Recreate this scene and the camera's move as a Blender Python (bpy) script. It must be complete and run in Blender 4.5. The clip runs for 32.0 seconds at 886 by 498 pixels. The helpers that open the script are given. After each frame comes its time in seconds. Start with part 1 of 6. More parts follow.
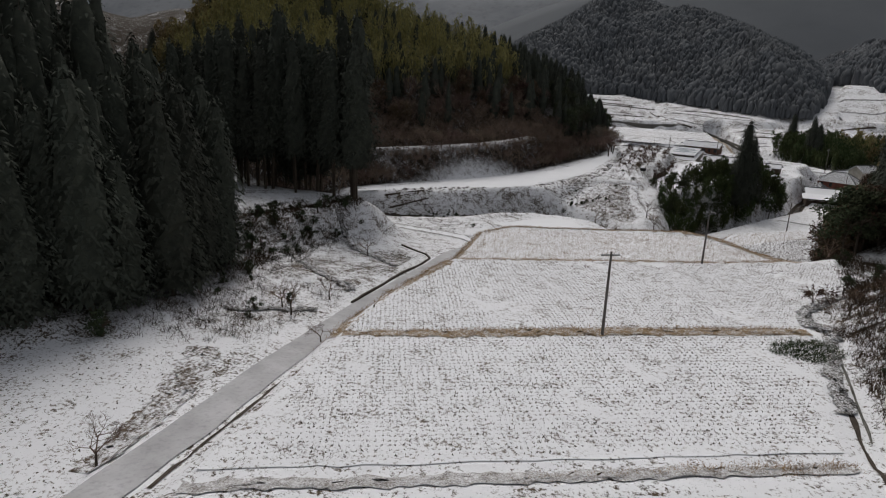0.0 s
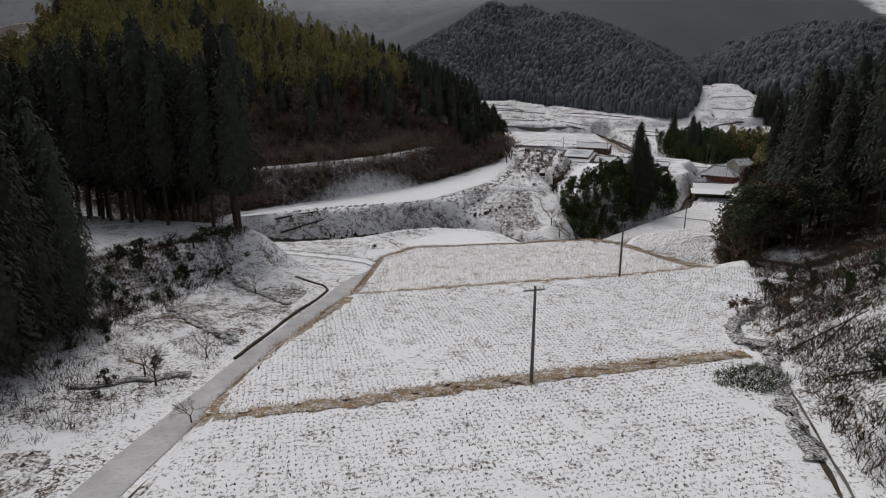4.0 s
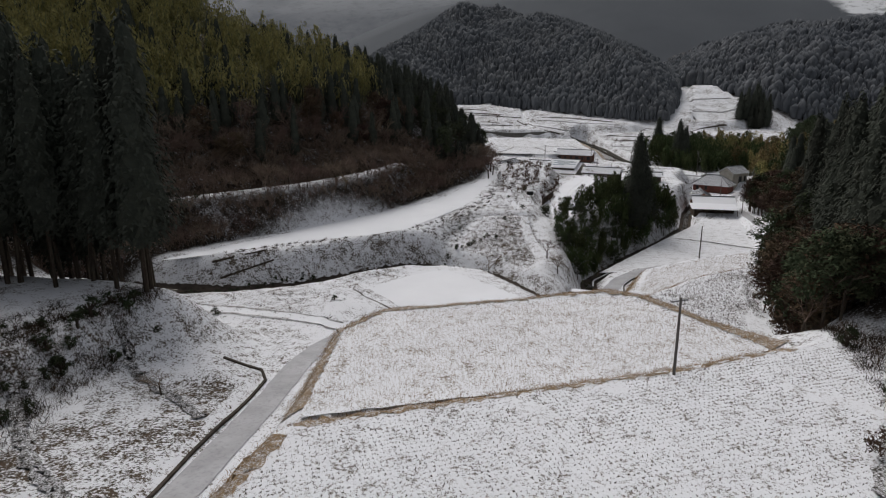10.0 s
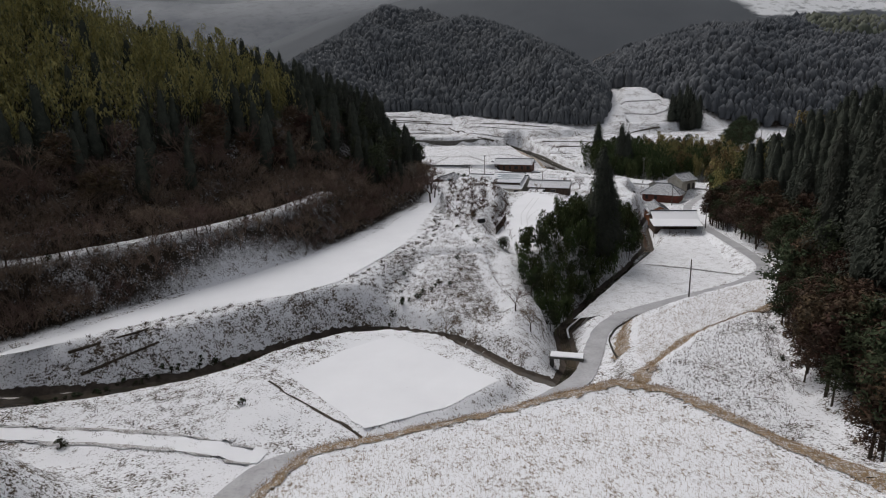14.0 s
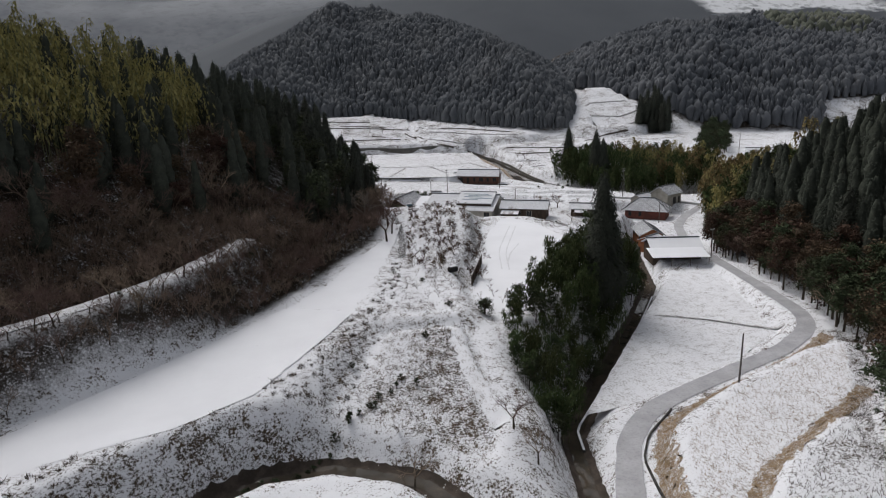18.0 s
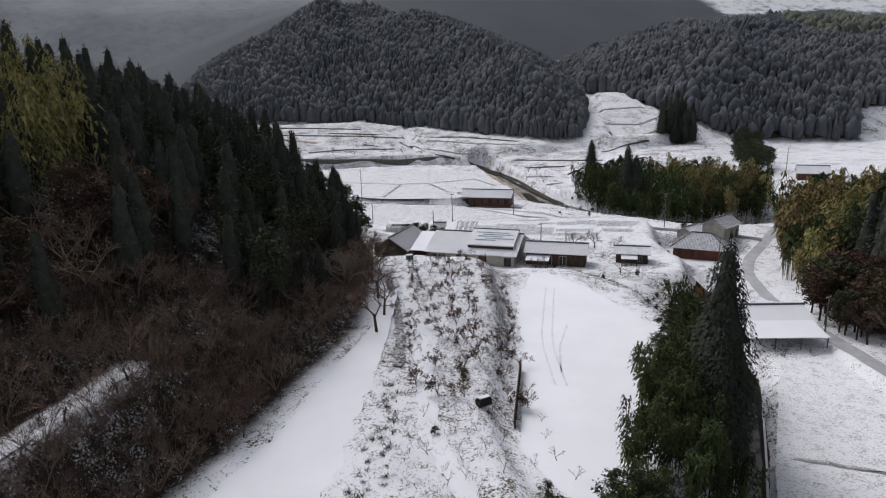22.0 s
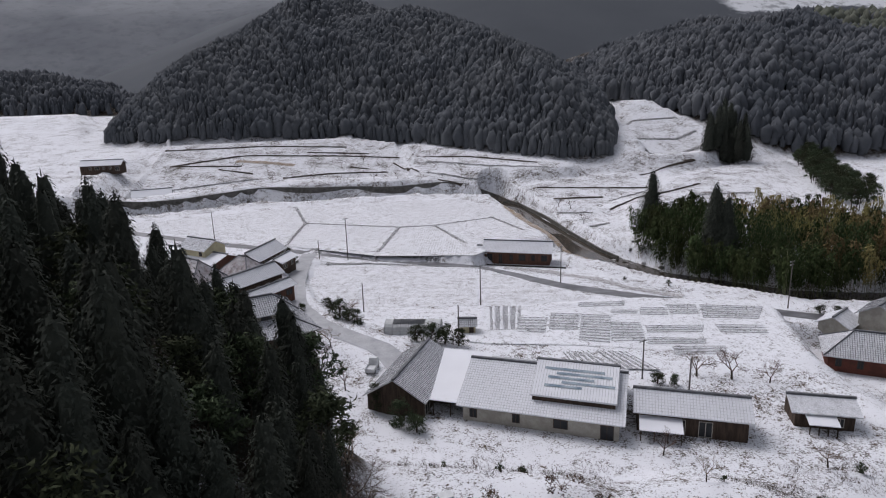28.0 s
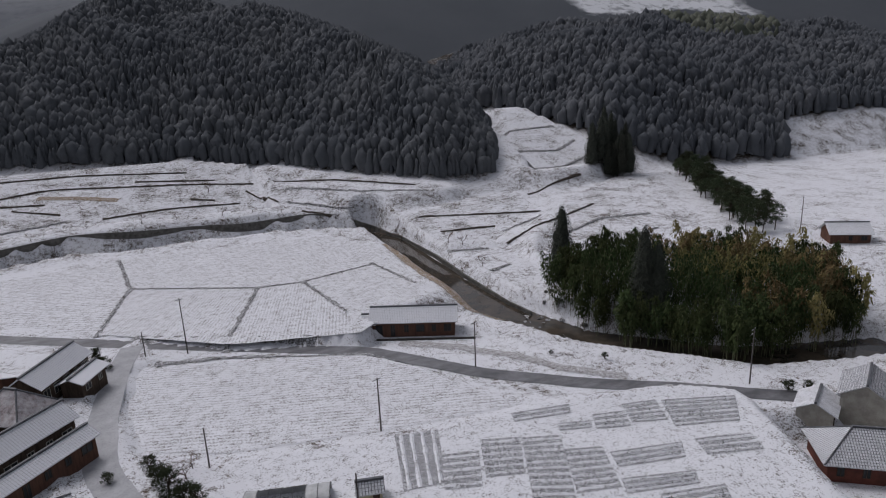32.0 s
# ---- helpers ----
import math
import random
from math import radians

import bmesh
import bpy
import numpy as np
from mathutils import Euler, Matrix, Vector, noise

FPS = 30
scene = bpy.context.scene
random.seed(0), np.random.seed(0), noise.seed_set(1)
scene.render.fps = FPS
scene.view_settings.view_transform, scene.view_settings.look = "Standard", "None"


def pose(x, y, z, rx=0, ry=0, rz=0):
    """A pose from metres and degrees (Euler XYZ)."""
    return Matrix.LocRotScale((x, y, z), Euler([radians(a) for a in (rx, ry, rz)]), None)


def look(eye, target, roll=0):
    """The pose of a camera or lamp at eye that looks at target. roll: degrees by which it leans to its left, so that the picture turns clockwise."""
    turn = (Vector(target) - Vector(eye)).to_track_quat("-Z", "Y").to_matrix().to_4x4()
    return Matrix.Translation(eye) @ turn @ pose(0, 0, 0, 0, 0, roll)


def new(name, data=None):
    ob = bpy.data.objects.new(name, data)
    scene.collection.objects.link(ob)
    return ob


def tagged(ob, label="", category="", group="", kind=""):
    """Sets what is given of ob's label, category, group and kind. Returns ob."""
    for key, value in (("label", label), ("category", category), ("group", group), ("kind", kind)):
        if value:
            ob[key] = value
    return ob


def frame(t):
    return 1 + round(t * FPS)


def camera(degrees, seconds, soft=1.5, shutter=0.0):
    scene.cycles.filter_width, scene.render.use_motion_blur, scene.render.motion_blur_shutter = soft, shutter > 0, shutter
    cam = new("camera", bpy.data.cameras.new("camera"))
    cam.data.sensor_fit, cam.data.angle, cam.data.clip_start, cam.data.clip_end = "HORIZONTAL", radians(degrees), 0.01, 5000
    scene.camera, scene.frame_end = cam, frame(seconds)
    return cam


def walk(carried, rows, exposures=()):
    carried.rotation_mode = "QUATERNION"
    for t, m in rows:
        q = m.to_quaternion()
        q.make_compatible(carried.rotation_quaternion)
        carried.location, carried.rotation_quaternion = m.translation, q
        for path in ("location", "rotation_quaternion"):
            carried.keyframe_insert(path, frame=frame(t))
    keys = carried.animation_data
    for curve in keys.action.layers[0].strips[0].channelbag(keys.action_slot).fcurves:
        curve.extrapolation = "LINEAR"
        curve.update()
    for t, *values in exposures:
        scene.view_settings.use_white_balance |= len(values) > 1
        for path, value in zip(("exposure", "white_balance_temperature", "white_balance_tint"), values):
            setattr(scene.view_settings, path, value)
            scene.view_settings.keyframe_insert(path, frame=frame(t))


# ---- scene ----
# camera and its walk: seconds, x, y, z, yaw, pitch, roll
PATH = [
    (0, 5.57, -2.00, 30.72, 12.49, -15.55, 2.06), (0.5, 5.38, -0.93, 30.67, 11.02, -15.38, 1.78), (1, 5.23, 0.13, 30.64, 10.05, -15.19, 1.48),
    (1.5, 5.14, 1.15, 30.62, 9.03, -15.03, 1.15), (2, 5.03, 2.17, 30.62, 7.73, -14.89, 0.83), (2.5, 4.90, 3.22, 30.65, 6.47, -14.78, 0.58),
    (3, 4.77, 4.26, 30.67, 5.12, -14.68, 0.40), (3.5, 4.65, 5.33, 30.71, 4.10, -14.59, 0.26), (5.5, 4.19, 9.97, 31.10, 1.73, -14.56, 0.09),
    (6, 4.05, 11.42, 31.17, 1.41, -14.58, 0.05), (6.5, 3.94, 13.02, 31.25, 1.21, -14.57, 0.04), (7, 3.80, 14.81, 31.33, 1.05, -14.53, 0.04),
    (7.5, 3.68, 16.79, 31.41, 0.92, -14.50, 0.03), (8, 3.60, 18.91, 31.51, 0.87, -14.47, -0.03), (8.5, 3.50, 21.22, 31.63, 0.83, -14.45, -0.11),
    (9, 3.37, 23.68, 31.77, 0.83, -14.42, -0.23), (9.5, 3.21, 26.21, 31.97, 0.86, -14.38, -0.29), (10, 3.00, 28.81, 32.21, 0.85, -14.37, -0.32),
    (10.5, 2.71, 31.49, 32.46, 0.81, -14.36, -0.33), (11, 2.43, 34.30, 32.69, 0.73, -14.34, -0.37), (11.5, 2.26, 37.30, 32.89, 0.74, -14.32, -0.45),
    (12, 2.06, 40.39, 33.09, 0.57, -14.29, -0.60), (12.5, 1.83, 43.53, 33.30, -0.36, -14.24, -0.82), (13, 1.64, 46.77, 33.53, -1.97, -14.17, -1.07),
    (13.5, 1.47, 50.00, 33.73, -3.79, -14.12, -1.28), (14, 1.39, 53.23, 33.90, -5.72, -14.11, -1.43), (14.5, 1.40, 56.52, 34.08, -7.25, -14.10, -1.57),
    (16.5, 2.66, 70.14, 35.42, -9.26, -14.22, -2.09), (17, 3.26, 74.34, 35.67, -9.42, -14.26, -2.04), (17.5, 3.84, 78.71, 35.90, -9.55, -14.28, -2.03),
    (18, 4.43, 83.31, 36.14, -9.69, -14.27, -2.02), (18.5, 4.99, 88.12, 36.36, -9.78, -14.27, -2.04), (19, 5.54, 93.13, 36.59, -9.86, -14.28, -2.06),
    (19.5, 6.09, 98.24, 36.83, -9.96, -14.25, -1.99), (20, 6.58, 103.42, 37.09, -10.02, -14.23, -1.89), (20.5, 7.06, 108.62, 37.34, -10.10, -14.21, -1.79),
    (21, 7.52, 113.82, 37.56, -10.22, -14.22, -1.71), (21.5, 8.03, 119.12, 37.78, -10.31, -14.20, -1.62), (22, 8.59, 124.48, 38.00, -10.37, -14.19, -1.57),
    (22.5, 9.18, 129.83, 38.19, -10.37, -14.20, -1.56), (23, 9.80, 135.17, 38.36, -10.38, -14.23, -1.55), (23.5, 10.43, 140.55, 38.57, -10.46, -14.22, -1.50),
    (24, 10.90, 145.87, 38.79, -10.52, -14.24, -1.46), (24.5, 11.19, 151.10, 39.04, -10.53, -14.23, -1.45), (25, 11.40, 156.19, 39.32, -10.54, -14.20, -1.50),
    (25.5, 11.60, 161.17, 39.66, -10.62, -14.15, -1.60), (26, 11.88, 166.11, 40.07, -10.71, -14.05, -1.70), (26.5, 12.26, 171.06, 40.55, -10.74, -13.97, -1.82),
    (28.5, 13.99, 191.52, 43.36, -12.24, -14.21, -2.00), (29, 14.74, 196.39, 44.14, -13.42, -14.26, -2.00), (29.5, 15.54, 201.22, 44.94, -14.42, -14.31, -2.03),
    (30, 16.42, 205.94, 45.75, -15.94, -14.38, -2.08), (30.5, 17.36, 210.55, 46.58, -17.92, -14.49, -2.18), (31, 18.38, 215.06, 47.42, -19.97, -14.61, -2.32),
    (31.5, 19.46, 219.46, 48.28, -22.21, -14.74, -2.51), (32, 20.57, 223.83, 49.14, -24.19, -14.91, -2.65),
]
cam = camera(71.6, 32.0, soft=1.1)
walk(cam, [(t, pose(x, y, z, 90 + p, 0, w) @ pose(0, 0, 0, 0, 0, r)) for t, x, y, z, w, p, r in PATH],
     exposures=[(0, 0.0, 6650, 10), (6, 0.05, 6600, 10), (13, 0.13, 6520, 11), (19, 0.29, 6420, 11), (23, 0.34, 6220, 14), (26, 0.36, 6140, 16), (29, 0.06, 6200, 16), (32, -0.22, 6200, 16)])

# ---- sky and light: a dull overcast winter day ----
world = bpy.data.worlds.new("sky")
scene.world = world
world.use_nodes = True
wn = world.node_tree.nodes
sky = wn.new("ShaderNodeTexSky")
sky.sky_type, sky.sun_disc = "NISHITA", False
sky.sun_elevation, sky.sun_rotation = radians(48), radians(-30)
sky.air_density, sky.dust_density, sky.ozone_density = 1.0, 4.0, 1.0
grey = wn.new("ShaderNodeHueSaturation")
grey.inputs["Saturation"].default_value = 0.25
world.node_tree.links.new(sky.outputs[0], grey.inputs["Color"])
world.node_tree.links.new(grey.outputs[0], wn["Background"].inputs["Color"])
wn["Background"].inputs["Strength"].default_value = 0.10
sun = new("sun", bpy.data.lights.new("sun", "SUN"))
sun.data.energy, sun.data.angle, sun.data.color = 0.9, radians(25), (1.0, 0.97, 0.93)
sun.matrix_world = look((0, 0, 300), (90, -150, 0))


# ---- materials ----
def tree_of(name, rough=0.8, metal=0.0):
    m = bpy.data.materials.new(name)
    m.use_nodes = True
    nt = m.node_tree
    b = nt.nodes["Principled BSDF"]
    b.inputs["Roughness"].default_value, b.inputs["Metallic"].default_value = rough, metal
    b.inputs["Specular IOR Level"].default_value = 0.25 if rough < 0.8 else 0.06
    return m, nt, b


def node(nt, kind, **kw):
    n = nt.nodes.new(kind)
    for k, v in kw.items():
        n.inputs[k.replace("_", " ")].default_value = v
    return n


def mix(nt, a, b, fac):
    """Colour mix; a, b: colour or socket; fac: number or socket."""
    n = nt.nodes.new("ShaderNodeMix")
    n.data_type = "RGBA"
    for s, v in ((0, fac), (6, a), (7, b)):
        if isinstance(v, bpy.types.NodeSocket):
            nt.links.new(v, n.inputs[s])
        else:
            n.inputs[s].default_value = (*v, 1) if isinstance(v, tuple) else v
    return n.outputs[2]


def maths(nt, op, a, b=0.0, clamp=False):
    n = nt.nodes.new("ShaderNodeMath")
    n.operation, n.use_clamp = op, clamp
    for s, v in ((0, a), (1, b)):
        if isinstance(v, bpy.types.NodeSocket):
            nt.links.new(v, n.inputs[s])
        else:
            n.inputs[s].default_value = v
    return n.outputs[0]


def noise_of(nt, scale, detail=4.0, rough=0.6, stretch=None):
    c = nt.nodes.new("ShaderNodeTexCoord")
    n = node(nt, "ShaderNodeTexNoise", Scale=scale, Detail=detail, Roughness=rough)
    if stretch:
        mp = nt.nodes.new("ShaderNodeMapping")
        mp.inputs["Scale"].default_value = stretch
        nt.links.new(c.outputs["Object"], mp.inputs["Vector"])
        nt.links.new(mp.outputs[0], n.inputs["Vector"])
    else:
        nt.links.new(c.outputs["Object"], n.inputs["Vector"])
    return n.outputs["Fac"]


def step(nt, fac, lo, hi):
    n = nt.nodes.new("ShaderNodeMapRange")
    n.inputs["From Min"].default_value, n.inputs["From Max"].default_value = lo, hi
    nt.links.new(fac, n.inputs["Value"])
    return n.outputs[0]


def bump(nt, b, fac, strength=0.4, dist=0.05):
    n = node(nt, "ShaderNodeBump", Strength=strength, Distance=dist)
    nt.links.new(fac, n.inputs["Height"])
    nt.links.new(n.outputs[0], b.inputs["Normal"])


SNOW, SNOW_B = (0.80, 0.81, 0.84), (0.68, 0.69, 0.72)


def two_tone(name, a, c, scale, lo=0.4, hi=0.6, rough=0.85, metal=0.0, stretch=None, relief=0.3, detail=5.0, random_tone=0.0):
    """A surface of two colours in patches, with finer grain over them."""
    m, nt, b = tree_of(name, rough, metal)
    n1 = noise_of(nt, scale, detail, 0.6, stretch)
    col = mix(nt, a, c, step(nt, n1, lo, hi))
    n2 = noise_of(nt, scale * 9, 3.0, 0.6, stretch)
    col = mix(nt, col, tuple(0.55 * v for v in a), maths(nt, "MULTIPLY", step(nt, n2, 0.5, 0.8), 0.5))
    if random_tone:
        info = nt.nodes.new("ShaderNodeObjectInfo")
        hs = nt.nodes.new("ShaderNodeHueSaturation")
        nt.links.new(col, hs.inputs["Color"])
        nt.links.new(maths(nt, "ADD", maths(nt, "MULTIPLY", info.outputs["Random"], random_tone), 1 - random_tone / 2), hs.inputs["Value"])
        nt.links.new(maths(nt, "ADD", maths(nt, "MULTIPLY", info.outputs["Random"], 0.05), 0.475), hs.inputs["Hue"])
        col = hs.outputs[0]
    nt.links.new(col, b.inputs["Base Color"])
    if relief:
        bump(nt, b, n2, relief, 0.03)
    return m


def snowy(name, base, scale=1.2, cover=0.5, soft=0.08, rough=0.9, relief=0.6, fine=7.0, stretch=None, rows=None):
    """Ground under broken snow: the plants and soil of colour base show through."""
    m, nt, b = tree_of(name, rough)
    n1, n2 = noise_of(nt, scale, 6.0, 0.7, stretch), noise_of(nt, scale * fine, 5.0, 0.75, stretch)
    both = maths(nt, "ADD", maths(nt, "MULTIPLY", n1, 0.34), maths(nt, "MULTIPLY", n2, 0.66))
    if rows:
        # furrows: direction in degrees, spacing in metres, depth
        mp = nt.nodes.new("ShaderNodeMapping")
        mp.inputs["Rotation"].default_value[2] = radians(-rows[0])
        nt.links.new(nt.nodes.new("ShaderNodeTexCoord").outputs["Object"], mp.inputs["Vector"])
        wv = node(nt, "ShaderNodeTexWave", Scale=0.314 / rows[1], Distortion=1.6, Detail=2.0, Detail_Scale=0.6)
        wv.bands_direction = "Y"
        nt.links.new(mp.outputs[0], wv.inputs["Vector"])
        both = maths(nt, "ADD", both, maths(nt, "MULTIPLY", maths(nt, "SUBTRACT", wv.outputs["Fac"], 0.5), rows[2]))
    s = step(nt, both, cover - soft, cover + soft)
    snow = mix(nt, SNOW, SNOW_B, noise_of(nt, 0.15, 4.0))
    dirt = mix(nt, base, tuple(0.45 * v for v in base), step(nt, noise_of(nt, scale * 3), 0.35, 0.65))
    nt.links.new(mix(nt, dirt, snow, s), b.inputs["Base Color"])
    bump(nt, b, both, relief, 0.12)
    return m


def ground_material():
    m, nt, b = tree_of("snowy_ground", 0.9)
    att = nt.nodes.new("ShaderNodeAttribute")
    att.attribute_name = "scrub"
    wood = nt.nodes.new("ShaderNodeAttribute")
    wood.attribute_name = "wood"
    n0, n1, n2 = noise_of(nt, 0.12, 5.0, 0.6), noise_of(nt, 0.8, 6.0, 0.7), noise_of(nt, 4.2, 5.0, 0.75)
    both = maths(nt, "ADD", maths(nt, "ADD", maths(nt, "MULTIPLY", n0, 0.22), maths(nt, "MULTIPLY", n1, 0.28)), maths(nt, "MULTIPLY", n2, 0.50))
    # more scrub: the snow breaks up more
    lift = maths(nt, "ADD", both, maths(nt, "SUBTRACT", 0.17, maths(nt, "MULTIPLY", att.outputs["Fac"], 0.22)))
    s = step(nt, lift, 0.475, 0.525)
    snow = mix(nt, SNOW, SNOW_B, n0)
    soil = mix(nt, (0.085, 0.062, 0.042), (0.035, 0.030, 0.022), step(nt, n1, 0.4, 0.6))
    col = mix(nt, soil, snow, s)
    floor = mix(nt, (0.022, 0.018, 0.014), (0.045, 0.035, 0.026), n1)
    floor = mix(nt, floor, snow, maths(nt, "MULTIPLY", step(nt, both, 0.53, 0.60), 0.85))
    nt.links.new(mix(nt, col, floor, wood.outputs["Fac"]), b.inputs["Base Color"])
    bump(nt, b, both, 0.7, 0.2)
    return m


M = {}
M["ground"] = ground_material()
M["field"] = snowy("stubble_snow", (0.17, 0.145, 0.12), 0.7, 0.437, 0.035, relief=0.6, fine=6.0)
M["smooth"] = snowy("smooth_snow", (0.45, 0.45, 0.46), 0.25, 0.28, 0.10, relief=0.15)
M["reed"] = snowy("reedy_snow", (0.28, 0.22, 0.165), 0.8, 0.445, 0.05, stretch=(1, 0.6, 1), fine=6.0)
for key, turn, gap in (("furrow_a", 12, 1.3), ("furrow_b", -24, 1.3), ("furrow_c", 68, 0.75), ("furrow_d", 74, 0.7), ("furrow_e", 30, 0.8), ("furrow_mid", -20, 0.85)):
    M[key] = snowy("snow_in_furrows_" + key[-1], (0.20, 0.18, 0.16), 0.7, 0.445, 0.06, rows=(turn, gap, 0.05), fine=5.0)
M["edge"] = snowy("field_edge", (0.14, 0.11, 0.08), 1.6, 0.50, 0.10)
M["weedy"] = snowy("brown_weeds_in_snow", (0.13, 0.10, 0.075), 0.6, 0.50, 0.05, relief=0.9, fine=6.0)
M["bed"] = snowy("garden_soil_in_snow", (0.065, 0.062, 0.06), 2.2, 0.51, 0.07, fine=5.0)
M["grass"] = snowy("dry_grass_bank", (0.30, 0.215, 0.13), 1.2, 0.55, 0.06, fine=6.0)
M["road"] = two_tone("slushy_asphalt", (0.30, 0.30, 0.31), (0.44, 0.44, 0.46), 0.35, 0.3, 0.7, 0.55, relief=0.1)
M["slush"] = two_tone("pale_slush", (0.30, 0.305, 0.32), (0.44, 0.445, 0.46), 0.4, 0.3, 0.7, 0.5, relief=0.15)
M["wheeltrack"] = two_tone("pressed_snow", (0.60, 0.61, 0.63), (0.70, 0.71, 0.73), 0.8, relief=0.1)
M["wetroad"] = two_tone("wet_asphalt", (0.10, 0.10, 0.105), (0.22, 0.22, 0.23), 0.5, 0.35, 0.65, 0.4, relief=0.1, stretch=(0.4, 1, 1))
M["lane"] = snowy("snowed_lane", (0.30, 0.28, 0.265), 0.6, 0.435, 0.07, relief=0.3, fine=6.0)
M["step"] = snowy("rough_dark_step", (0.07, 0.06, 0.048), 1.8, 0.52, 0.06, relief=0.9, fine=4.0)
M["garden"] = snowy("garden_snow", (0.13, 0.115, 0.10), 0.8, 0.435, 0.045, fine=5.0)
M["concrete"] = two_tone("old_concrete", (0.16, 0.155, 0.145), (0.07, 0.068, 0.06), 0.8, 0.35, 0.65)
M["stone"] = two_tone("dark_stone", (0.10, 0.095, 0.09), (0.05, 0.05, 0.045), 1.5, random_tone=0.5)
M["water"] = two_tone("muddy_water", (0.075, 0.06, 0.045), (0.045, 0.04, 0.032), 0.3, rough=0.06, relief=0.05)
M["bark"] = two_tone("dark_bark", (0.045, 0.035, 0.028), (0.08, 0.065, 0.05), 3.0, stretch=(1, 1, 0.2))
M["twig"] = two_tone("bare_twigs", (0.125, 0.088, 0.070), (0.185, 0.135, 0.110), 2.0, random_tone=0.6)
M["paletwig"] = two_tone("pale_twigs", (0.16, 0.14, 0.12), (0.24, 0.21, 0.18), 2.0)
M["cedar"] = two_tone("cedar_needles", (0.036, 0.041, 0.033), (0.052, 0.056, 0.045), 1.2, random_tone=0.5)
M["bamboo"] = two_tone("bamboo_leaves", (0.17, 0.142, 0.062), (0.25, 0.20, 0.09), 0.8, random_tone=0.6)
M["greenbamboo"] = two_tone("dark_bamboo_leaves", (0.035, 0.050, 0.020), (0.065, 0.080, 0.032), 0.8, random_tone=0.6)
M["culm"] = two_tone("bamboo_culm", (0.10, 0.12, 0.06), (0.20, 0.20, 0.12), 2.0)
M["leaf"] = two_tone("evergreen_leaves", (0.036, 0.047, 0.026), (0.058, 0.068, 0.038), 1.0, random_tone=0.6)
M["rust"] = two_tone("withered_leaves", (0.085, 0.052, 0.036), (0.055, 0.040, 0.030), 1.0, random_tone=0.6)
M["scrub"] = two_tone("dead_scrub", (0.034, 0.027, 0.020), (0.075, 0.052, 0.036), 0.6)
M["drygrass"] = two_tone("dry_brown_grass", (0.34, 0.22, 0.11), (0.22, 0.14, 0.075), 0.8)
M["pole"] = two_tone("weathered_pole", (0.11, 0.10, 0.095), (0.16, 0.15, 0.14), 1.5, stretch=(1, 1, 0.2))
M["iron"] = two_tone("grey_iron", (0.15, 0.15, 0.155), (0.22, 0.22, 0.22), 4.0, rough=0.5, metal=0.6)
M["straw"] = two_tone("rice_stubble", (0.06, 0.05, 0.04), (0.11, 0.088, 0.066), 3.0)
M["reedstem"] = two_tone("dry_reeds", (0.26, 0.19, 0.13), (0.40, 0.32, 0.24), 2.0)
M["tile"] = two_tone("grey_roof_tiles", (0.085, 0.088, 0.095), (0.14, 0.145, 0.155), 1.2, rough=0.5)
M["snowroof"] = snowy("snow_on_tiles", (0.30, 0.305, 0.315), 0.9, 0.32, 0.10, relief=0.3)
M["thinroof"] = snowy("thin_snow_on_tiles", (0.19, 0.195, 0.205), 1.0, 0.42, 0.16, relief=0.3)
M["brownroof"] = snowy("brown_sheet_roof", (0.24, 0.185, 0.175), 0.35, 0.56, 0.22, relief=0.2, fine=2.5)
M["redroof"] = two_tone("rusty_red_sheet", (0.16, 0.06, 0.045), (0.10, 0.045, 0.035), 0.6)
M["darkwood"] = two_tone("charred_boards", (0.05, 0.038, 0.03), (0.09, 0.065, 0.05), 1.5, stretch=(2, 2, 0.3))
M["brownwall"] = two_tone("brown_boards", (0.13, 0.07, 0.05), (0.09, 0.05, 0.038), 1.2, stretch=(2, 2, 0.3))
M["orangewall"] = two_tone("reddish_mud_wall", (0.33, 0.14, 0.07), (0.24, 0.11, 0.06), 1.0)
M["plaster"] = two_tone("dull_plaster", (0.42, 0.40, 0.35), (0.32, 0.30, 0.26), 0.8)
M["cream"] = two_tone("cream_siding", (0.50, 0.46, 0.30), (0.42, 0.38, 0.26), 0.9)
M["pane"] = two_tone("dark_window_glass", (0.02, 0.022, 0.025), (0.035, 0.037, 0.04), 0.5, rough=0.08, relief=0)
M["panel"] = two_tone("solar_cells", (0.16, 0.22, 0.27), (0.34, 0.40, 0.44), 0.6, rough=0.25, relief=0)
M["sheet"] = two_tone("clear_plastic_sheet", (0.50, 0.51, 0.51), (0.36, 0.37, 0.37), 0.6, rough=0.35)
M["white"] = two_tone("white_paint", (0.70, 0.71, 0.72), (0.55, 0.56, 0.57), 1.0, rough=0.35)
M["rubber"] = two_tone("black_rubber", (0.02, 0.02, 0.02), (0.03, 0.03, 0.03), 4.0)
M["blue"] = two_tone("blue_plastic", (0.04, 0.16, 0.22), (0.06, 0.20, 0.26), 2.0, rough=0.5)
M["soil"] = two_tone("dark_soil", (0.05, 0.042, 0.035), (0.08, 0.065, 0.055), 1.0)
# Haze over the far hill is put into this lightened, bluish needle colour.
M["hazed_wood"] = two_tone("distant_conifers", (0.076, 0.083, 0.092), (0.100, 0.106, 0.113), 0.03, relief=0)
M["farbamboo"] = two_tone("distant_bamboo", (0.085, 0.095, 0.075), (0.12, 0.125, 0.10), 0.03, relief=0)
# Side slopes: haze is mixed into the conifers' grey-blue base colour.
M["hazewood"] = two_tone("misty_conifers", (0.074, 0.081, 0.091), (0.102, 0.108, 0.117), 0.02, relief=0)
